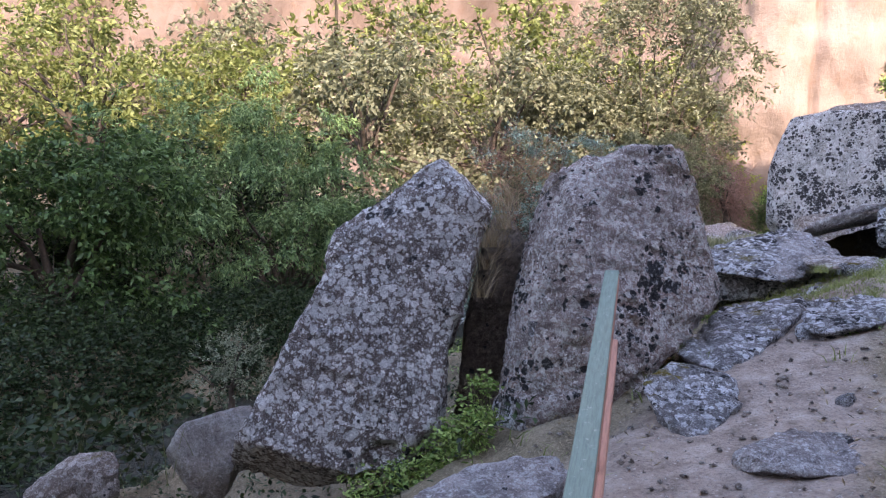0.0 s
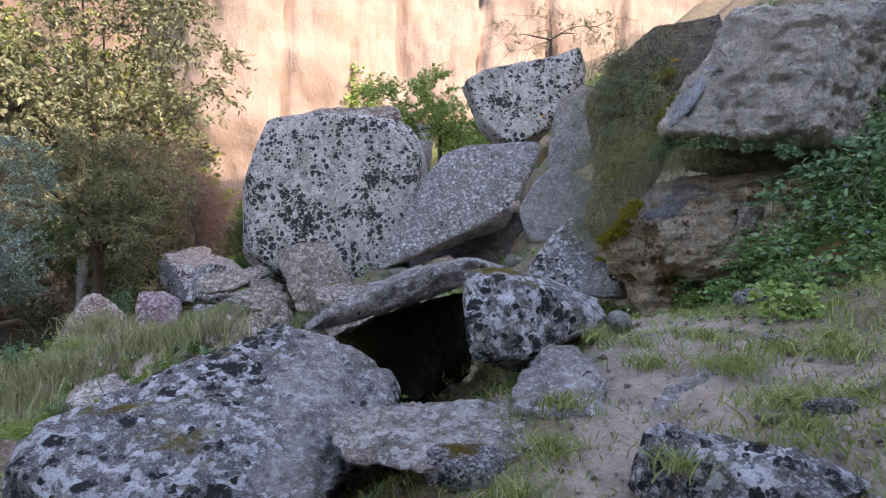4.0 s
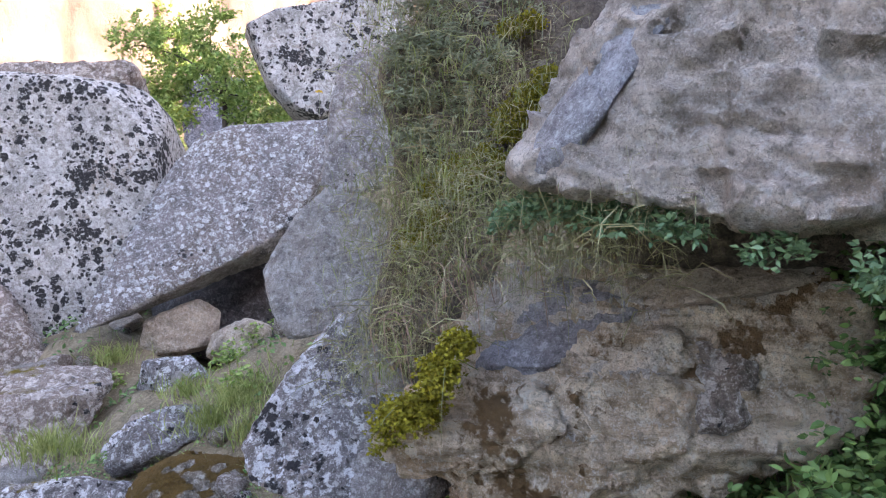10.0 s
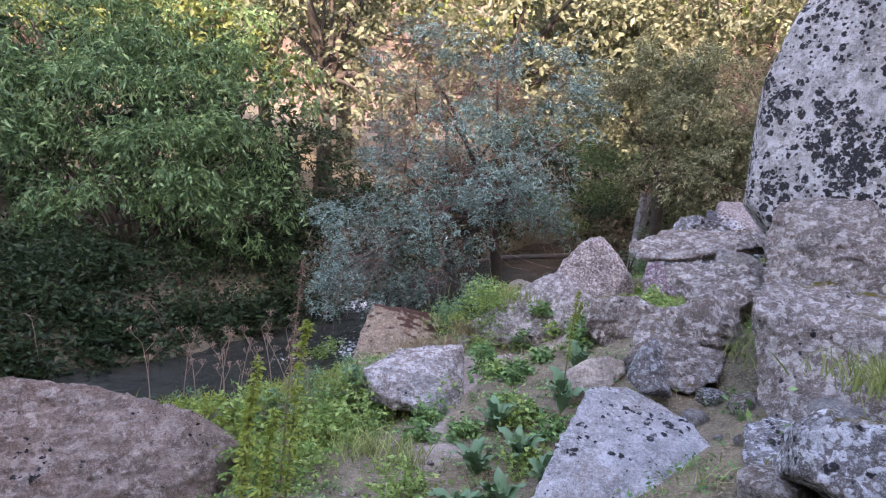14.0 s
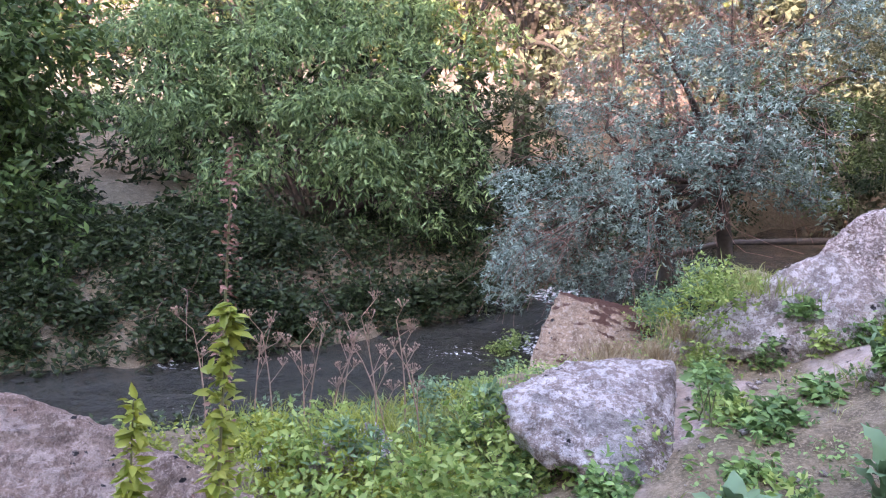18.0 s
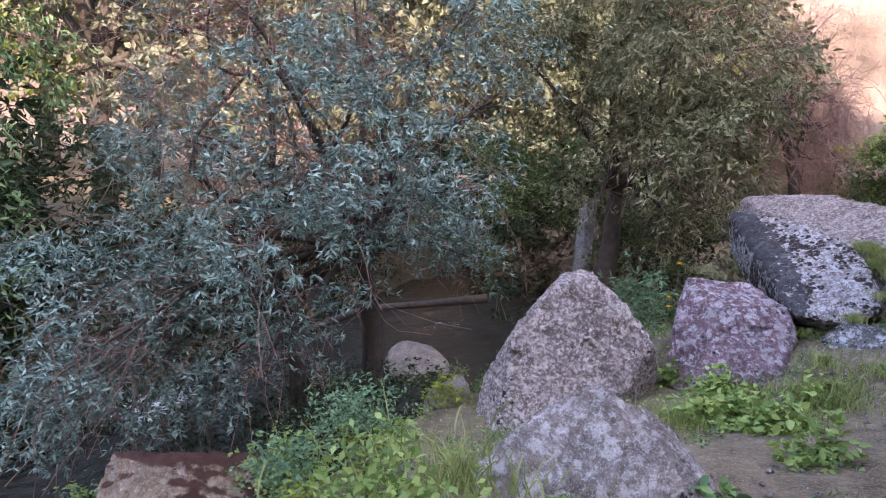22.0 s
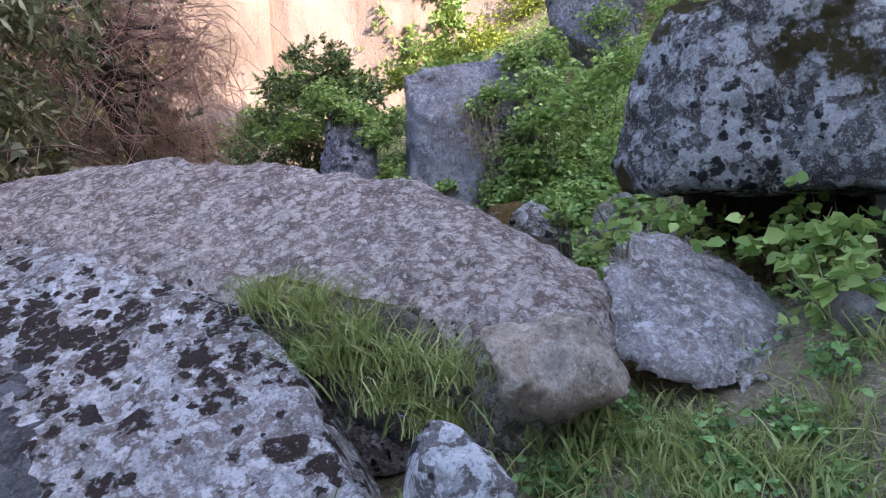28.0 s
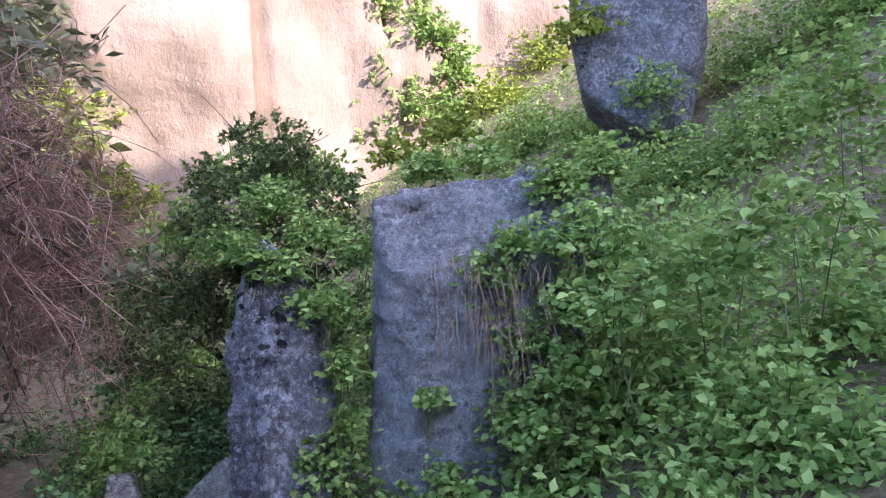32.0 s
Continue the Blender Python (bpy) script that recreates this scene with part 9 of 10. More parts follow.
def stand(name, label, x, y, height, leaf, per, length, width, category="plants", up=1.2, lift=0.0):
    """A stand of leafy plants: leaves in layers above the ground at each place."""
    z = land(x, y) + lift
    p = np.stack([x, y, z], 1)
    hgt = height * (0.55 + 0.45 * fbm(p, 1.3, 2, 41)) * RNG.uniform(0.5, 1.1, len(x))
    c = np.repeat(p, per, 0)
    a = RNG.random((len(x), per)) ** 0.6
    c[:, 2] += (a * hgt[:, None]).ravel()
    c[:, :2] += RNG.normal(size=(len(c), 2)) * (0.25 * height + 0.02)
    v, f = leaves_at(c, length, width, -0.05, up * 2)
    return tagged(new(name, mesh_of(name, v, f, LEAF[leaf])), label, category, kind="stuff")


def blades(name, label, x, y, height, leaf, per, width=0.006, spread=0.07, lift=0.0):
    z = land(x, y) - 0.02 + lift
    c = np.repeat(np.stack([x, y, z], 1), per, 0)
    n = len(c)
    c[:, :2] += RNG.normal(size=(n, 2)) * spread
    h = height * RNG.uniform(0.4, 1.1, n)[:, None]
    lean = RNG.normal(size=(n, 3)) * 0.35
    lean[:, 2] = 1
    lean /= np.linalg.norm(lean, axis=1, keepdims=True)
    s = np.cross(lean, RNG.normal(size=(n, 3)))
    s /= np.linalg.norm(s, axis=1, keepdims=True)
    bend = np.concatenate([lean[:, :2], np.zeros((n, 1))], 1) * 0.9
    m = c + lean * h * 0.55
    t = c + lean * h * 0.9 + bend * h
    w = width * RNG.uniform(0.6, 1.3, n)[:, None]
    v = np.stack([c - s * w, c + s * w, m + s * w * 0.8, m - s * w * 0.8, t], 1).reshape(-1, 3)
    k = np.arange(n)[:, None] * 5
    f = np.concatenate([k + np.array([[0, 1, 2]]), k + np.array([[0, 2, 3]]), k + np.array([[3, 2, 4]])])
    return tagged(new(name, mesh_of(name, v, f, LEAF[leaf])), label, "grass", kind="stuff")


def off(x, y):
    d, s, _ = along(SPINE, x, y)
    return d * s


def shore_of(x, y):
    r, s, (w, h) = along(RIVER, x, y)
    return np.where(s > 0, r - h, -1)


# low growth over the wider land
x, y = scatter(6500, 13, 30, 22, 44, lambda x, y: smooth(off(x, y), 2.0, 3.5))
stand("slope_growth", "low green growth covering the hillside", x, y, 0.45, "bramble", 5, 0.10, 0.075)
x, y = scatter(3200, 12.5, 20, 26, 36, lambda x, y: smooth(off(x, y), 0.6, 1.4))
stand("slope_growth", "knee-high brambles on the slope above the slabs", x, y, 0.55, "bramble", 7, 0.075, 0.05)
x, y = scatter(5000, 7, 24, -2, 24, lambda x, y: smooth(off(x, y), 2.0, 4.5))
stand("slope_growth", "low herbs and weeds on the hillside", x, y, 0.22, "herb", 6, 0.08, 0.045)
x, y = scatter(5000, -2, 9, 8, 30, lambda x, y: smooth(-off(x, y), 0.35, 1.3) * (shore_of(x, y) > 0.1) * 0.7)
stand("bank_growth", "mixed green plants on the river bank", x, y, 0.22, "bramble", 8, 0.045, 0.026)
x, y = scatter(4000, -9, 3, -1, 20, lambda x, y: smooth(-off(x, y), 1.0, 2.5) * (shore_of(x, y) > 0.1))
stand("bank_growth", "dark weeds on the steep bank", x, y, 0.35, "dark", 9, 0.07, 0.04)
x, y = scatter(7000, 0, 13, 1, 27, lambda x, y: smooth(np.abs(off(x, y)), 0.3, 1.0) * (np.abs(off(x, y)) < 3.5) * (shore_of(x, y) > 0.3) * smooth(vnoise(np.stack([x, y, x * 0], 1) * 0.9, 4), -0.3, 0.4))
blades("grass", "thin green grass between the stones", x, y, 0.16, "grass", 9, 0.004)
# worn short turf over the shoulder of the path
x, y = scatter(5200, 3.2, 8.2, 5.6, 9.6, lambda x, y: smooth(vnoise(np.stack([x, y, x * 0], 1) * 1.6, 24), -0.45, 0.5) * (0.25 + 0.75 * smooth(np.abs(off(x, y)), 0.05, 0.5)) * (np.abs(off(x, y)) < 1.7))
blades("turf", "short trodden grass over the path shoulder", x, y, 0.07, "grass", 11, 0.0032, 0.05)
x, y = scatter(1500, 3.2, 8.2, 5.6, 9.6, lambda x, y: smooth(vnoise(np.stack([x, y, x * 0], 1) * 1.1, 27), -0.1, 0.5) * (np.abs(off(x, y)) < 1.7))
stand("ground_cover", "tiny clover-like weeds in the trodden grass", x, y, 0.04, "bramble", 7, 0.022, 0.017)
# close cover on either side of the trodden line: small leaves, dry litter, short grass
x, y = scatter(14000, 3.5, 13, 8.8, 27, lambda x, y: smooth(np.abs(off(x, y)), 0.28, 0.6) * (np.abs(off(x, y)) < 3.2) * (shore_of(x, y) > 0.2) * smooth(vnoise(np.stack([x, y, x * 0], 1) * 1.3, 14), -0.55, 0.25))
stand("ground_cover", "small leafy weeds covering the soil", x, y, 0.10, "herb", 7, 0.035, 0.024)
x, y = scatter(7000, 0, 13, 1, 27, lambda x, y: smooth(np.abs(off(x, y)), 0.2, 0.6) * (np.abs(off(x, y)) < 3.0) * (shore_of(x, y) > 0.2))
stand("dry_litter", "dry leaves and stalks lying on the soil", x, y, 0.03, "dry", 5, 0.05, 0.010, up=0.4)
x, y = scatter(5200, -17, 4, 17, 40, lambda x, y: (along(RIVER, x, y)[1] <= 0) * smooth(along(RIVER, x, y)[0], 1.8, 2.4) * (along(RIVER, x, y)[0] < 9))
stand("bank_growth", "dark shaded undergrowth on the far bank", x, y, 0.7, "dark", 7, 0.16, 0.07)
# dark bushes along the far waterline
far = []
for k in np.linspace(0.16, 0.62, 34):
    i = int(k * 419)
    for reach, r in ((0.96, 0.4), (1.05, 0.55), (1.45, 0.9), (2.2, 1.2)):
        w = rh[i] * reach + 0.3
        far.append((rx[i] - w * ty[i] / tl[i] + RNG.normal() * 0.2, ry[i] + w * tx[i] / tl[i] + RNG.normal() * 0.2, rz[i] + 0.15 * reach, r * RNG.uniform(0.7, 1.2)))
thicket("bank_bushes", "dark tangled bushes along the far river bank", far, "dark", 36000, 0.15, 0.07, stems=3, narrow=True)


# ---------------------------------------------------------------- the wooden rail at the start
def beam(name, a, b, wide, high, material, parent, label=""):
    """A sawn timber from a to b with eased edges."""
    a, b = Vector(a), Vector(b)
    bm = bmesh.new()
    bmesh.ops.create_cube(bm, size=1)
    bmesh.ops.scale(bm, vec=(wide, (b - a).length, high), verts=bm.verts)
    bmesh.ops.subdivide_edges(bm, edges=[e for e in bm.edges if abs((e.verts[0].co - e.verts[1].co).y) > 0.1], cuts=8)
    for v in bm.verts:
        v.co.x += 0.004 * noise.noise(v.co * 2.1)
        v.co.z += 0.004 * noise.noise(v.co * 2.1 + Vector((5, 1, 2)))
    bmesh.ops.bevel(bm, geom=[e for e in bm.edges if e.calc_face_angle(0) > 0.8], offset=0.004, segments=1, affect="EDGES")
    me = bpy.data.meshes.new(name)
    bm.to_mesh(me)
    bm.free()
    me.materials.append(material)
    ob = part(name, me, parent, label)
    turn = (b - a).to_track_quat("Y", "Z").to_matrix().to_4x4()
    ob.matrix_local = Matrix.Translation((a + b) / 2 - parent.location) @ turn
    return ob


rail = thing("handrail", (0.16, 1.4, 0.0), "weathered timber handrail with worn green paint beside the boulders", "handrail")
board = beam("top_rail", (1.30, 5.58, 1.03), (0.02, 0.9, 0.06), 0.105, 0.03, GREEN_WOOD, rail, "worn green painted top board")
beam("side_board", (1.335, 5.56, 0.962), (0.055, 0.9, -0.008), 0.03, 0.10, RED_WOOD, rail, "bare reddish-brown side board")
beam("lower_rail", (1.20, 5.05, 0.57), (0.05, 0.9, -0.29), 0.05, 0.07, RED_WOOD, rail, "pinkish timber lower rail")
for k in (0.12, 0.55):
    y = 0.9 + (5.5 - 0.9) * k
    x = 0.04 + 0.274 * (y - 0.9)
    beam("post", (x - 0.03, y, float(land(np.array([x]), np.array([y]))[0]) - 0.3), (x - 0.03, y + 0.001, 0.02 + 0.207 * (y - 0.9)), 0.08, 0.08, RED_WOOD, rail)
for k in (0.25, 0.5, 0.72, 0.95):
    p = Vector((0.02, 0.9, 0.082)).lerp(Vector((1.30, 5.58, 1.047)), k)
    for dx in (-0.025, 0.022):
        bm = bmesh.new()
        bmesh.ops.create_cone(bm, cap_ends=True, segments=8, radius1=0.006, radius2=0.006, depth=0.006)
        me = bpy.data.meshes.new("nail")
        bm.to_mesh(me)
        bm.free()
        me.materials.append(IRON)
        nail = part("nail", me, board, "small dark rusty nail head")
        nail.matrix_local = board.matrix_local.inverted() @ Matrix.Translation(p + Vector((dx, 0.01 * dx, 0)) - rail.location)


# ---------------------------------------------------------------- single plants and small things
def ground_at(x, y):
    return float(land(np.array([x]), np.array([y]))[0])


def leaf_mesh(name, length, width, waves, material):
    """A large soft leaf with a wavy rim, bent down to its tip."""
    rows, cols = 9, 5
    v, f = [], []
    for i in range(rows):
        a = i / (rows - 1)
        w = width * 0.5 * math.sin(math.pi * min(1, 0.06 + a * 0.97)) ** 0.7 * (1 - 0.35 * a)
        for j in range(cols):
            b = j / (cols - 1) * 2 - 1
            v.append((b * w, a * length * (1 - 0.15 * a), 0.22 * length * math.sin(a * 2.4) + 0.16 * w * abs(b) + waves * w * math.sin(a * 17 + b * 2) * abs(b)))
    for i in range(rows - 1):
        for j in range(cols - 1):
            k = i * cols + j
            f.append((k, k + 1, k + cols + 1, k + cols))
    return mesh_of(name, v, f, material, True)


BIG_LEAF = leaf_mesh("leaf", 0.26, 0.10, 0.42, LEAF["mint"])
MID_LEAF = leaf_mesh("leaf", 0.16, 0.08, 0.25, LEAF["bramble"])


def dock_plant(x, y, leaves, spike, leaf=BIG_LEAF, z=None, label="leafy dock plant with large wavy bluish leaves"):
    z = ground_at(x, y) if z is None else z
    top = thing("dock_plant", (x, y, z), label, "plant", "leafy plants by the path")
    for i in range(leaves):
        ob = part("leaf", leaf, top)
        k = random.uniform(0.75, 1.35)
        ob.matrix_local = pose(0, 0, 0.02 + 0.22 * random.random() * (0.4 if spike == 0 else 1), random.uniform(10, 62), random.uniform(-20, 20), i * 137.5 + random.uniform(-15, 15)) @ Matrix.Diagonal((k, k, k, 1))
    if spike:
        a = np.linspace(0, 1, 8)[:, None]
        v, f = tube(np.concatenate([0.05 * a ** 2, 0.03 * a ** 2, a * spike], 1), 0.008 * (1.2 - a[:, 0]) + 0.002, 6)
        part("stem", mesh_of("stem", v, f, LEAF["olive"], True), top)
        n = 420
        h = RNG.random(n) ** 0.8 * 0.55 + 0.45
        p = np.stack([0.05 * h ** 2, 0.03 * h ** 2, h * spike], 1) + RNG.normal(size=(n, 3)) * 0.016 * (1.35 - h)[:, None]
        v, f = leaves_at(p, 0.022, 0.012, -0.3)
        tagged(part("seed_spike", mesh_of("seed_spike", v, f, LEAF["lime"]), top, "yellow-green seed spike"), kind="stuff")
    return top


for x, y, n, s in ((6.9, 16.3, 18, 1.15), (6.73, 13.6, 14, 0), (6.4, 14.3, 16, 0), (6.9, 15.0, 20, 0), (6.6, 14.65, 18, 0), (6.35, 16.2, 18, 0.0), (6.62, 15.7, 18, 0), (7.0, 17.2, 14, 0), (6.2, 13.4, 12, 0), (6.9, 18.6, 14, 0.55), (6.3, 15.4, 16, 0)):
    dock_plant(x, y, n, s)
for x, y in ((8.1, 23.3), (8.6, 22.6)):
    dock_plant(x, y, 7, 0, MID_LEAF, label="young plant with soft light green leaves")


def leafy_spike(x, y, height, leaf="lime", label="tall yellow-green leafy stalk on the river bank"):
    z = ground_at(x, y)
    top = thing("mullein_stalk", (x, y, z), label, "plant", "tall stalks on the bank")
    a = np.linspace(0, 1, 10)[:, None]
    line = np.concatenate([0.10 * a ** 2, -0.04 * a ** 2, a * height], 1)
    v, f = tube(line, 0.009 * (1.2 - a[:, 0]), 6)
    part("stem", mesh_of("stem", v, f, LEAF["olive"], True), top)
    n = 420
    h = RNG.random(n) ** 0.7
    p = np.stack([0.10 * h ** 2, -0.04 * h ** 2, h * height], 1) + RNG.normal(size=(n, 3)) * (0.026 * (1.35 - h))[:, None]
    k = 0.042 if leaf == "lime" else 0.02
    v, f = broad_leaves_at(p, k, 0.5 * k, 0.9)
    tagged(part("leafy_head", mesh_of("leafy_head", v, f, LEAF[leaf]), top), kind="stuff")


for x, y, h in ((5.26, 14.15, 1.48), (4.96, 14.12, 1.22), (5.15, 14.0, 0.95), (4.6, 14.8, 0.9)):
    leafy_spike(x, y, h)
leafy_spike(5.18, 14.24, 1.85, "russet", "tall dead reddish-brown dock spike on the bank")


def dry_umbel(x, y, height, bend):
    """A dead stalk that forks into ribbed umbels."""
    z = ground_at(x, y)
    top = thing("dry_umbel", (x, y, z), "dead brown umbel plant with bare seed heads", "plant", "dead umbels on the bank")
    a = np.linspace(0, 1, 8)[:, None]
    line = np.concatenate([bend * a ** 2, 0.3 * bend * a ** 2, a * height], 1)
    v, f = tube(line, 0.0065 * (1.2 - 0.6 * a[:, 0]), 5)
    part("stalk", mesh_of("stalk", v, f, STALK, True), top)
    for k in (0.55, 0.72, 0.86, 1.0):
        s = np.array([bend * k ** 2, 0.3 * bend * k ** 2, k * height])
        d = RNG.normal(size=3) * 0.5
        d[2] = 1.0
        e = s + d / np.linalg.norm(d) * 0.16
        b = np.linspace(0, 1, 5)[:, None]
        rays = [tube(s * (1 - b) + e * b, np.full(5, 0.0035), 4)]
        for _ in range(11):
            q = RNG.normal(size=3) * 0.55
            q[2] = 1.0
            q = e + q / np.linalg.norm(q) * 0.075
            rays.append(tube(e * (1 - b) + q * b, np.full(5, 0.0016), 3))
            rays.append(tube(np.array([q - [0, 0, 0.004], q + [0, 0, 0.006]]), [0.007, 0.003], 5))
        part("umbel", mesh_of("umbel", *join(rays), STALK, True), top)


for x, y, h, b in ((3.0, 17.3, 1.0, 0.1), (2.9, 17.0, 0.9, -0.1), (2.8, 16.9, 0.75, 0.05), (3.3, 16.9, 0.8, -0.05), (3.67, 17.3, 0.95, -0.15), (3.86, 17.4, 0.85, -0.1), (3.1, 17.6, 0.9, 0.1), (4.2, 16.66, 0.75, -0.2), (4.3, 16.9, 0.7, -0.12), (2.6, 16.6, 0.8, -0.1), (3.45, 17.0, 0.7, 0.12)):
    dry_umbel(x, y, h, b)


def yellow_flower(x, y, z, stem, size):
    """A flat-topped yellow head of many florets on a thin leafy stem."""
    top = thing("yellow_flower", (x, y, z - stem), "small golden yellow flower head on a thin stem", "flower", "yellow flowers")
    a = np.linspace(0, 1, 7)[:, None]
    v, f = tube(np.concatenate([0.03 * np.sin(a * 2), 0.02 * a, a * stem], 1), np.full(7, 0.0025), 5)
    part("stem", mesh_of("stem", v, f, LEAF["wormwood"], True), top)
    n = 130
    r, t = np.sqrt(RNG.random(n)) * size, RNG.uniform(0, 6.28, n)
    p = np.stack([0.03 * math.sin(2) + r * np.cos(t), 0.02 + r * np.sin(t), stem + 0.3 * size * (1 - (r / size) ** 2) + RNG.normal(size=n) * 0.003], 1)
    v, f = broad_leaves_at(p, 0.013, 0.012, 1.0)
    part("flower_head", mesh_of("flower_head", v, f, LEAF["yellow"]), top)


for x, y, z, s, r in ((10.09, 10.44, 3.67, 0.25, 0.045), (10.54, 12.1, 3.49, 0.2, 0.035), (10.87, 13.29, 3.41, 0.2, 0.03), (9.24, 25.16, -0.19, 0.18, 0.045), (8.1, 25.28, -0.28, 0.16, 0.025), (8.3, 25.66, 0.16, 0.3, 0.028), (8.13, 25.38, -0.19, 0.2, 0.03)):
    yellow_flower(x, y, z, s, r)

# violet blossoms over the herbs: one built, the others copied
bm = bmesh.new()
centre = bm.verts.new((0, 0, 0))
for k in range(5):
    a = k * 2 * math.pi / 5
    p = [bm.verts.new((0.009 * r * math.cos(a + d), 0.009 * r * math.sin(a + d), h)) for r, d, h in ((0.6, -0.45, 0.001), (1.05, -0.2, 0.003), (1.05, 0.2, 0.003), (0.6, 0.45, 0.001))]
    bm.faces.new((centre, *p))
me = bpy.data.meshes.new("violet_flower")
bm.to_mesh(me)
bm.free()
me.materials.append(LEAF["violet"])
blossom = new("violet_flower", me)
tagged(blossom, "small violet five-petalled flower above green herbs", "flower", "violet flowers")
spots = [(7.74, 7.30, 2.14), (7.82, 7.38, 2.27), (7.81, 7.19, 2.23), (7.51, 7.68, 1.95), (7.41, 7.45, 2.01), (7.48, 7.34, 2.05), (7.15, 7.07, 1.86), (6.92, 7.27, 1.77), (6.96, 7.20, 1.75), (6.89, 7.12, 1.73), (6.83, 7.22, 1.72), (6.76, 7.14, 1.67), (7.58, 7.76, 1.99), (7.54, 7.83, 1.94), (7.38, 7.10, 2.03), (7.11, 7.55, 1.81), (7.31, 7.01, 1.97), (6.77, 7.51, 1.63), (7.15, 8.25, 1.42), (7.31, 8.02, 1.81), (7.98, 7.77, 1.82), (7.89, 7.72, 1.80), (7.93, 7.87, 1.80), (7.81, 7.46, 1.90), (8.82, 7.78, 2.23), (8.13, 8.35, 1.80), (10.07, 24.88, 0.22), (10.18, 24.85, 0.22), (10.12, 24.62, 0.15), (10.50, 24.40, 0.08), (10.29, 24.89, 0.29), (10.67, 24.09, -0.05)]
blossom.matrix_world = pose(*spots[0], 50, 0, 20)
for i, p in enumerate(spots[1:]):
    copy_thing(blossom, pose(*p, random.uniform(20, 70), random.uniform(-30, 30), random.uniform(-60, 60)) @ Matrix.Scale(random.uniform(0.9, 1.4), 4))


# ---------------------------------------------------------------- rubble: six shapes, copied over the banks
def pebble(seed, style):
    bm = bmesh.new()
    bmesh.ops.create_icosphere(bm, subdivisions=2, radius=0.5)
    v = np.array([q.co[:] for q in bm.verts])
    d = 1 + 0.22 * fbm(v, 1.6, 3, seed) - 0.25 * np.abs(fbm(v, 1.2, 2, seed + 5))
    shape = np.array([1.0, 0.75, 0.55]) * np.random.default_rng(seed).uniform(0.8, 1.2, 3)
    for q, k, c in zip(bm.verts, d, v):
        q.co = Vector(np.round(c * 2.6 * 1.0) / 2.6 * 0.35 + c * 0.65) * k * Vector(shape).length / 1.3
        q.co = Vector((q.co.x * shape[0], q.co.y * shape[1], q.co.z * shape[2]))
    me = bpy.data.meshes.new("rubble_stone")
    bm.to_mesh(me)
    bm.free()
    me.polygons.foreach_set("use_smooth", np.ones(len(me.polygons), bool))
    me.materials.append(STONE[style])
    return me


RUBBLE = [(pebble(11, "warm"), "small brownish broken stone lying on the ground"), (pebble(23, "blue"), "small lichen-grey stone lying on the ground"),
          (pebble(37, "tan"), "small pale broken stone lying on the ground"), (pebble(41, "warm"), "small brown stone half sunk in soil"),
          (pebble(53, "grey"), "small grey stone half sunk in soil"), (pebble(67, "blue"), "small grey stone with white lichen")]


def strew(n, x0, x1, y0, y1, lo, hi, keep):
    x, y = scatter(n, x0, x1, y0, y1, keep)
    for px, py in zip(x, y):
        me, label = RUBBLE[int(RNG.integers(6))]
        s = lo + (hi - lo) * float(RNG.random()) ** 2.2
        ob = new("rubble_stone", me)
        ob.matrix_world = pose(px, py, ground_at(px, py) + 0.08 * s, RNG.uniform(-25, 25), RNG.uniform(-25, 25), RNG.uniform(0, 360)) @ Matrix.Scale(s, 4)
        tagged(ob, label, "stone", "rubble on the banks")


def gravel(n, x0, x1, y0, y1, lo, hi, keep):
    """Loose chips too many to count, joined into one sheet of stuff."""
    x, y = scatter(n, x0, x1, y0, y1, keep)
    m = len(x)
    ring = np.array([(1, 0, 0), (0.4, 0.9, 0.1), (-0.7, 0.6, 0), (-0.8, -0.5, 0.1), (0.3, -0.9, 0), (0.1, 0.1, 0.75), (0, 0, -0.5)])
    s = (lo + (hi - lo) * RNG.random(m) ** 2.5)[:, None, None] * 0.5
    a = RNG.uniform(0, 6.283, m)[:, None]
    p = ring[None] * RNG.uniform(0.6, 1.3, (m, 7, 1)) * s
    px, py = p[..., 0] * np.cos(a) - p[..., 1] * np.sin(a), p[..., 0] * np.sin(a) + p[..., 1] * np.cos(a)
    v = np.stack([px + x[:, None], py + y[:, None], p[..., 2] + land(x, y)[:, None] + 0.01], -1).reshape(-1, 3)
    k = np.arange(m)[:, None] * 7
    f = np.concatenate([k + np.array([t]) for i in range(5) for t in ((i, (i + 1) % 5, 5), ((i + 1) % 5, i, 6))])
    tagged(new("gravel", mesh_of("gravel", v, f, STONE["warm"])), "loose broken stone chips on the trodden path", "gravel", kind="stuff")


strew(120, 7.6, 13, 10, 19, 0.10, 0.60, lambda x, y: smooth(off(x, y), 0.5, 1.2) * 0.9)
strew(90, 5.5, 9.5, 9.5, 23, 0.05, 0.22, lambda x, y: smooth(np.abs(off(x, y)), 0.3, 0.6) * 0.9 * (off(x, y) > -0.8))
strew(150, 0.4, 7.5, 2.0, 8.5, 0.05, 0.34, lambda x, y: smooth(np.abs(off(x, y)), 0.25, 0.8) * 0.9)
strew(40, 0.5, 4, 12, 27, 0.10, 0.45, lambda x, y: (shore_of(x, y) > -0.3) * (shore_of(x, y) < 1.2) * 1.0)
strew(40, 10.5, 14, 23.3, 30, 0.06, 0.25, lambda x, y: smooth(np.abs(off(x, y)), 0.2, 0.6) * 0.9)

gravel(3600, 0.3, 6.5, 2.0, 8.2, 0.010, 0.055, lambda x, y: smooth(1.6 - np.abs(off(x, y)), 0.0, 0.6))
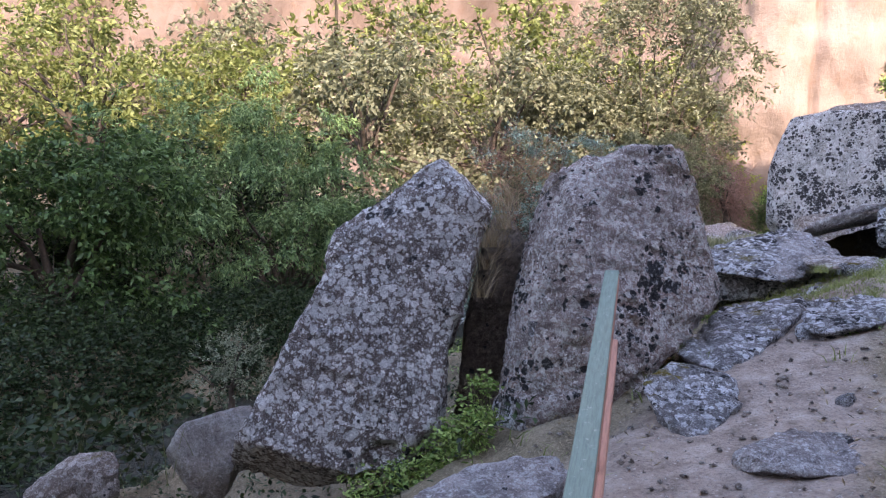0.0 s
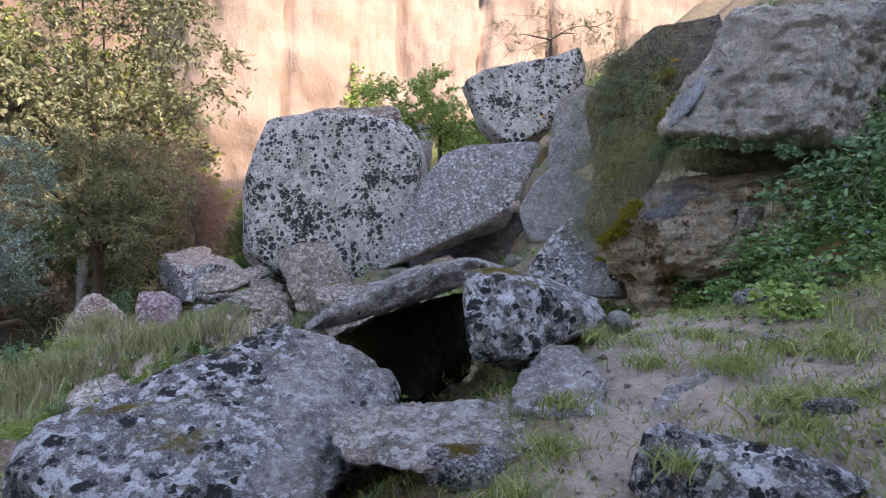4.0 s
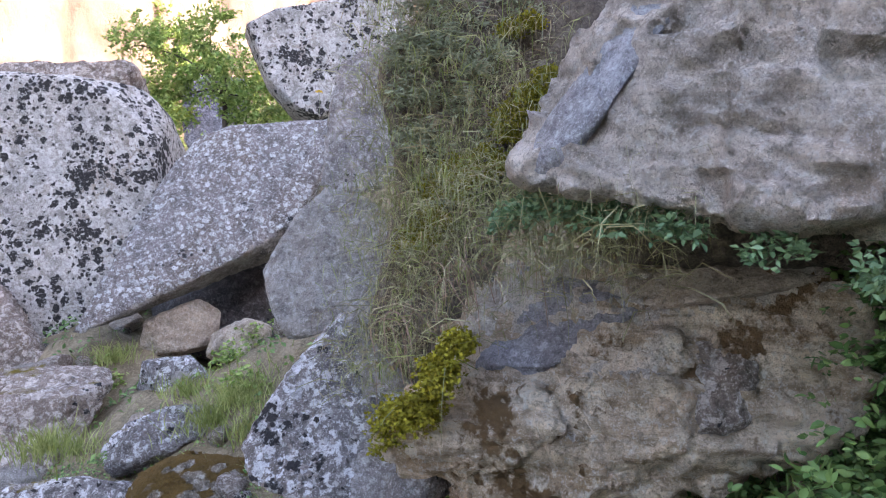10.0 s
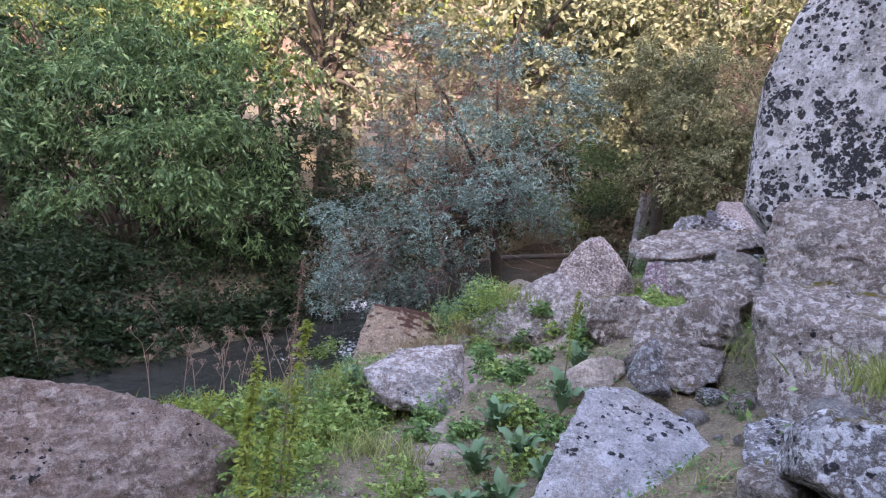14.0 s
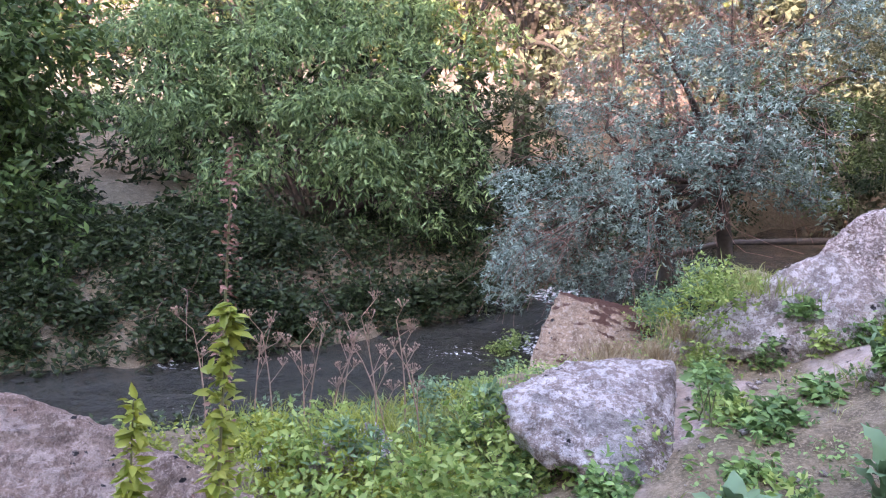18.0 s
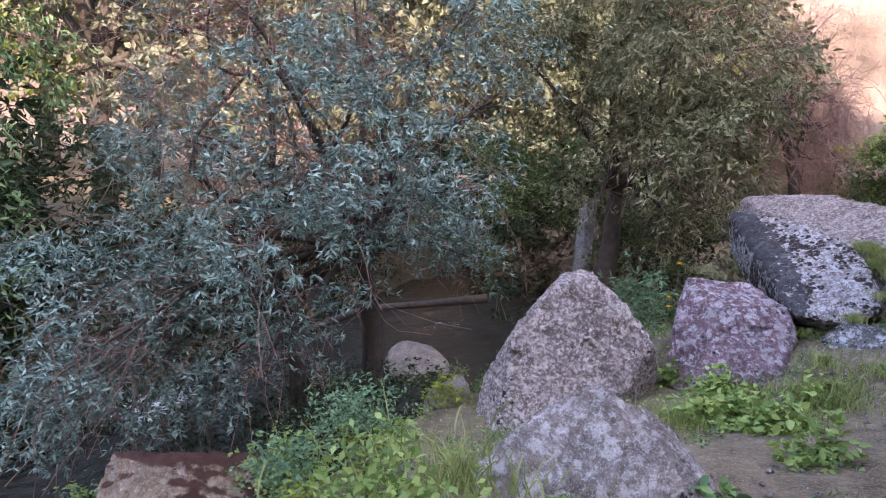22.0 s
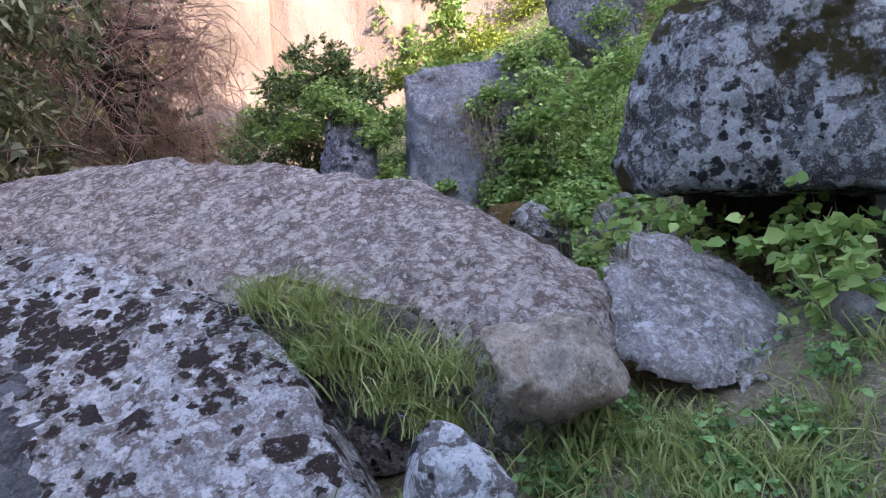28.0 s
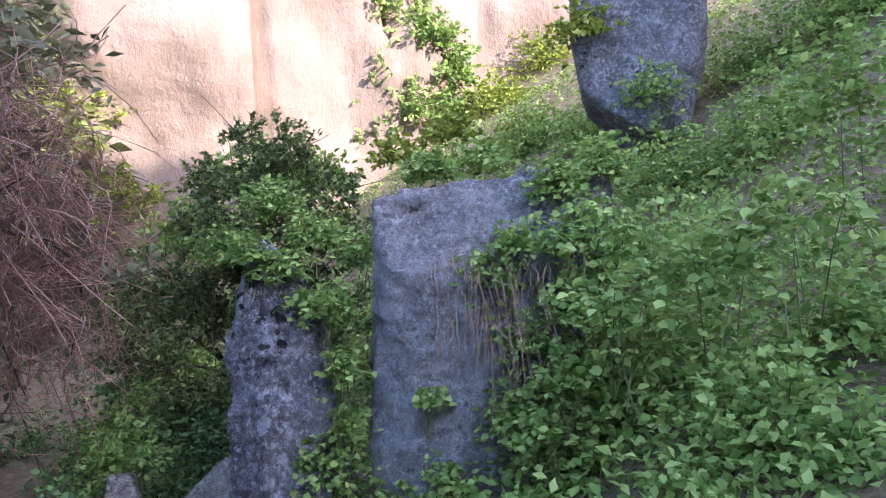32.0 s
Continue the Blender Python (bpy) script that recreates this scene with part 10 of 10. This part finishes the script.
gravel(1500, 5, 8.5, 10, 22, 0.012, 0.07, lambda x, y: smooth(1.2 - np.abs(off(x, y)), 0.0, 0.5))
gravel(260, 8.5, 12.2, 22.8, 26.5, 0.02, 0.10, lambda x, y: smooth(1.6 - np.abs(off(x, y)), 0.0, 0.5))

# ---------------------------------------------------------------- post, log and litter by the stream
CONCRETE = STONE["grey"]


def slab_post(name, label, a, b, wide, deep):
    a, b = Vector(a), Vector(b)
    bm = bmesh.new()
    bmesh.ops.create_cube(bm, size=1)
    bmesh.ops.scale(bm, vec=(wide, deep, (b - a).length), verts=bm.verts)
    bmesh.ops.bevel(bm, geom=bm.edges[:], offset=0.02, segments=2, affect="EDGES")
    me = bpy.data.meshes.new(name)
    bm.to_mesh(me)
    bm.free()
    me.materials.append(CONCRETE)
    ob = new(name, me)
    ob.matrix_world = Matrix.Translation((a + b) / 2) @ (b - a).to_track_quat("Z", "Y").to_matrix().to_4x4()
    return tagged(ob, label, "post")


slab_post("concrete_post", "pale grey concrete post standing beside a willow trunk", (7.92, 30.5, -2.6), (8.17, 30.65, 0.85), 0.26, 0.22)


def log(label, pts, radius):
    p = np.array(pts, float)
    a = np.linspace(0, len(p) - 1, 14)
    line = np.stack([np.interp(a, np.arange(len(p)), p[:, i]) for i in range(3)], 1)
    o = line.mean(0)
    v, f = tube(line - o, radius * (1.1 - 0.03 * a) * (1 + 0.1 * np.sin(a * 4)), 12)
    ob = new("fallen_log", mesh_of("fallen_log", v, f, BARK, True))
    ob.location = o
    return tagged(ob, label, "log")


log("fallen log lying across the stream", [(2.6, 31.9, -2.1), (4.03, 31.7, -1.5), (6.44, 31.1, -1.1)], 0.07)


def hanging_stems(label, tops, n, fall):
    """Dry bramble canes that arch over a rock's edge and hang down its face."""
    t = np.array(tops, float)
    lines = []
    o = t.mean(0)
    for _ in range(n):
        s = t[RNG.integers(len(t))] + RNG.normal(size=3) * np.array([0.12, 0.12, 0.04])
        d = np.array([-0.55, -0.75, 0]) + RNG.normal(size=3) * 0.25
        b = np.linspace(0, 1, 9)[:, None]
        k = s + d * (b * 0.28) + np.array([0, 0, 1.0]) * (0.10 * np.sin(b * 2.2) - b ** 1.8 * fall * RNG.uniform(0.5, 1.1)) + np.sin(b * 7) * RNG.normal(size=3) * 0.015
        lines.append(tube(k - o, 0.0035 * (1.2 - 0.7 * b[:, 0]), 4))
    ob = new("dry_canes", mesh_of("dry_canes", *join(lines), STALK, True))
    ob.location = o
    return tagged(ob, label, "canes", kind="stuff")


def bare_branches(label, feet, reach, n, radius=0.022):
    """Dead grey branches that arch out of a bank and fork twice."""
    lines = []
    o = np.array(feet, float).mean(0)
    for _ in range(n):
        a = np.array(feet[int(RNG.integers(len(feet)))], float) + RNG.normal(size=3) * 0.25
        way = np.array([0.75, -0.6, 0.25]) + RNG.normal(size=3) * 0.45
        b = np.linspace(0, 1, 10)[:, None]
        k = a + way * (b * reach * RNG.uniform(0.6, 1.2)) + np.array([0, 0, 1.0]) * np.sin(b * 2.6) * 0.35 * reach - np.array([0, 0, 0.45]) * b ** 2 * reach + np.sin(b * 8) * RNG.normal(size=3) * 0.04
        lines.append(tube(k - o, radius * (1.1 - 0.85 * b[:, 0]), 5))
        for _ in range(4):
            s0 = k[int(RNG.integers(3, 8))]
            e = s0 + (way * 0.4 + RNG.normal(size=3) * 0.35) * reach * 0.6
            c = np.linspace(0, 1, 6)[:, None]
            lines.append(tube(s0 * (1 - c) + e * c + np.sin(c * 3) * RNG.normal(size=3) * 0.08 - o, radius * 0.4 * (1.1 - 0.8 * c[:, 0]), 4))
    ob = new("dead_branches", mesh_of("dead_branches", *join(lines), TWIG, True))
    ob.location = o
    return tagged(ob, label, "branches", kind="stuff")


bare_branches("grey dead branches arching over the far waterline", [(-4.6, 25.6, -3.0), (-4.0, 26.6, -2.9), (-5.0, 24.6, -3.2), (-3.4, 27.6, -2.8), (-5.6, 23.4, -3.3)], 1.7, 13, 0.016)
hanging_stems("dry bramble canes hanging down the square boulder", [(14.49, 28.68, 1.55), (14.68, 28.51, 1.56), (14.81, 28.39, 1.51), (14.97, 28.24, 1.53), (14.63, 28.55, 1.25), (14.84, 28.35, 1.22)], 90, 0.75)
hanging_stems("dry roots and stems hanging over the ledge", [(9.55, 10.24, 2.39), (9.68, 10.08, 2.41), (9.79, 9.93, 2.37), (9.92, 9.77, 2.36), (9.33, 10.49, 2.18), (9.18, 10.63, 1.96)], 110, 0.35)
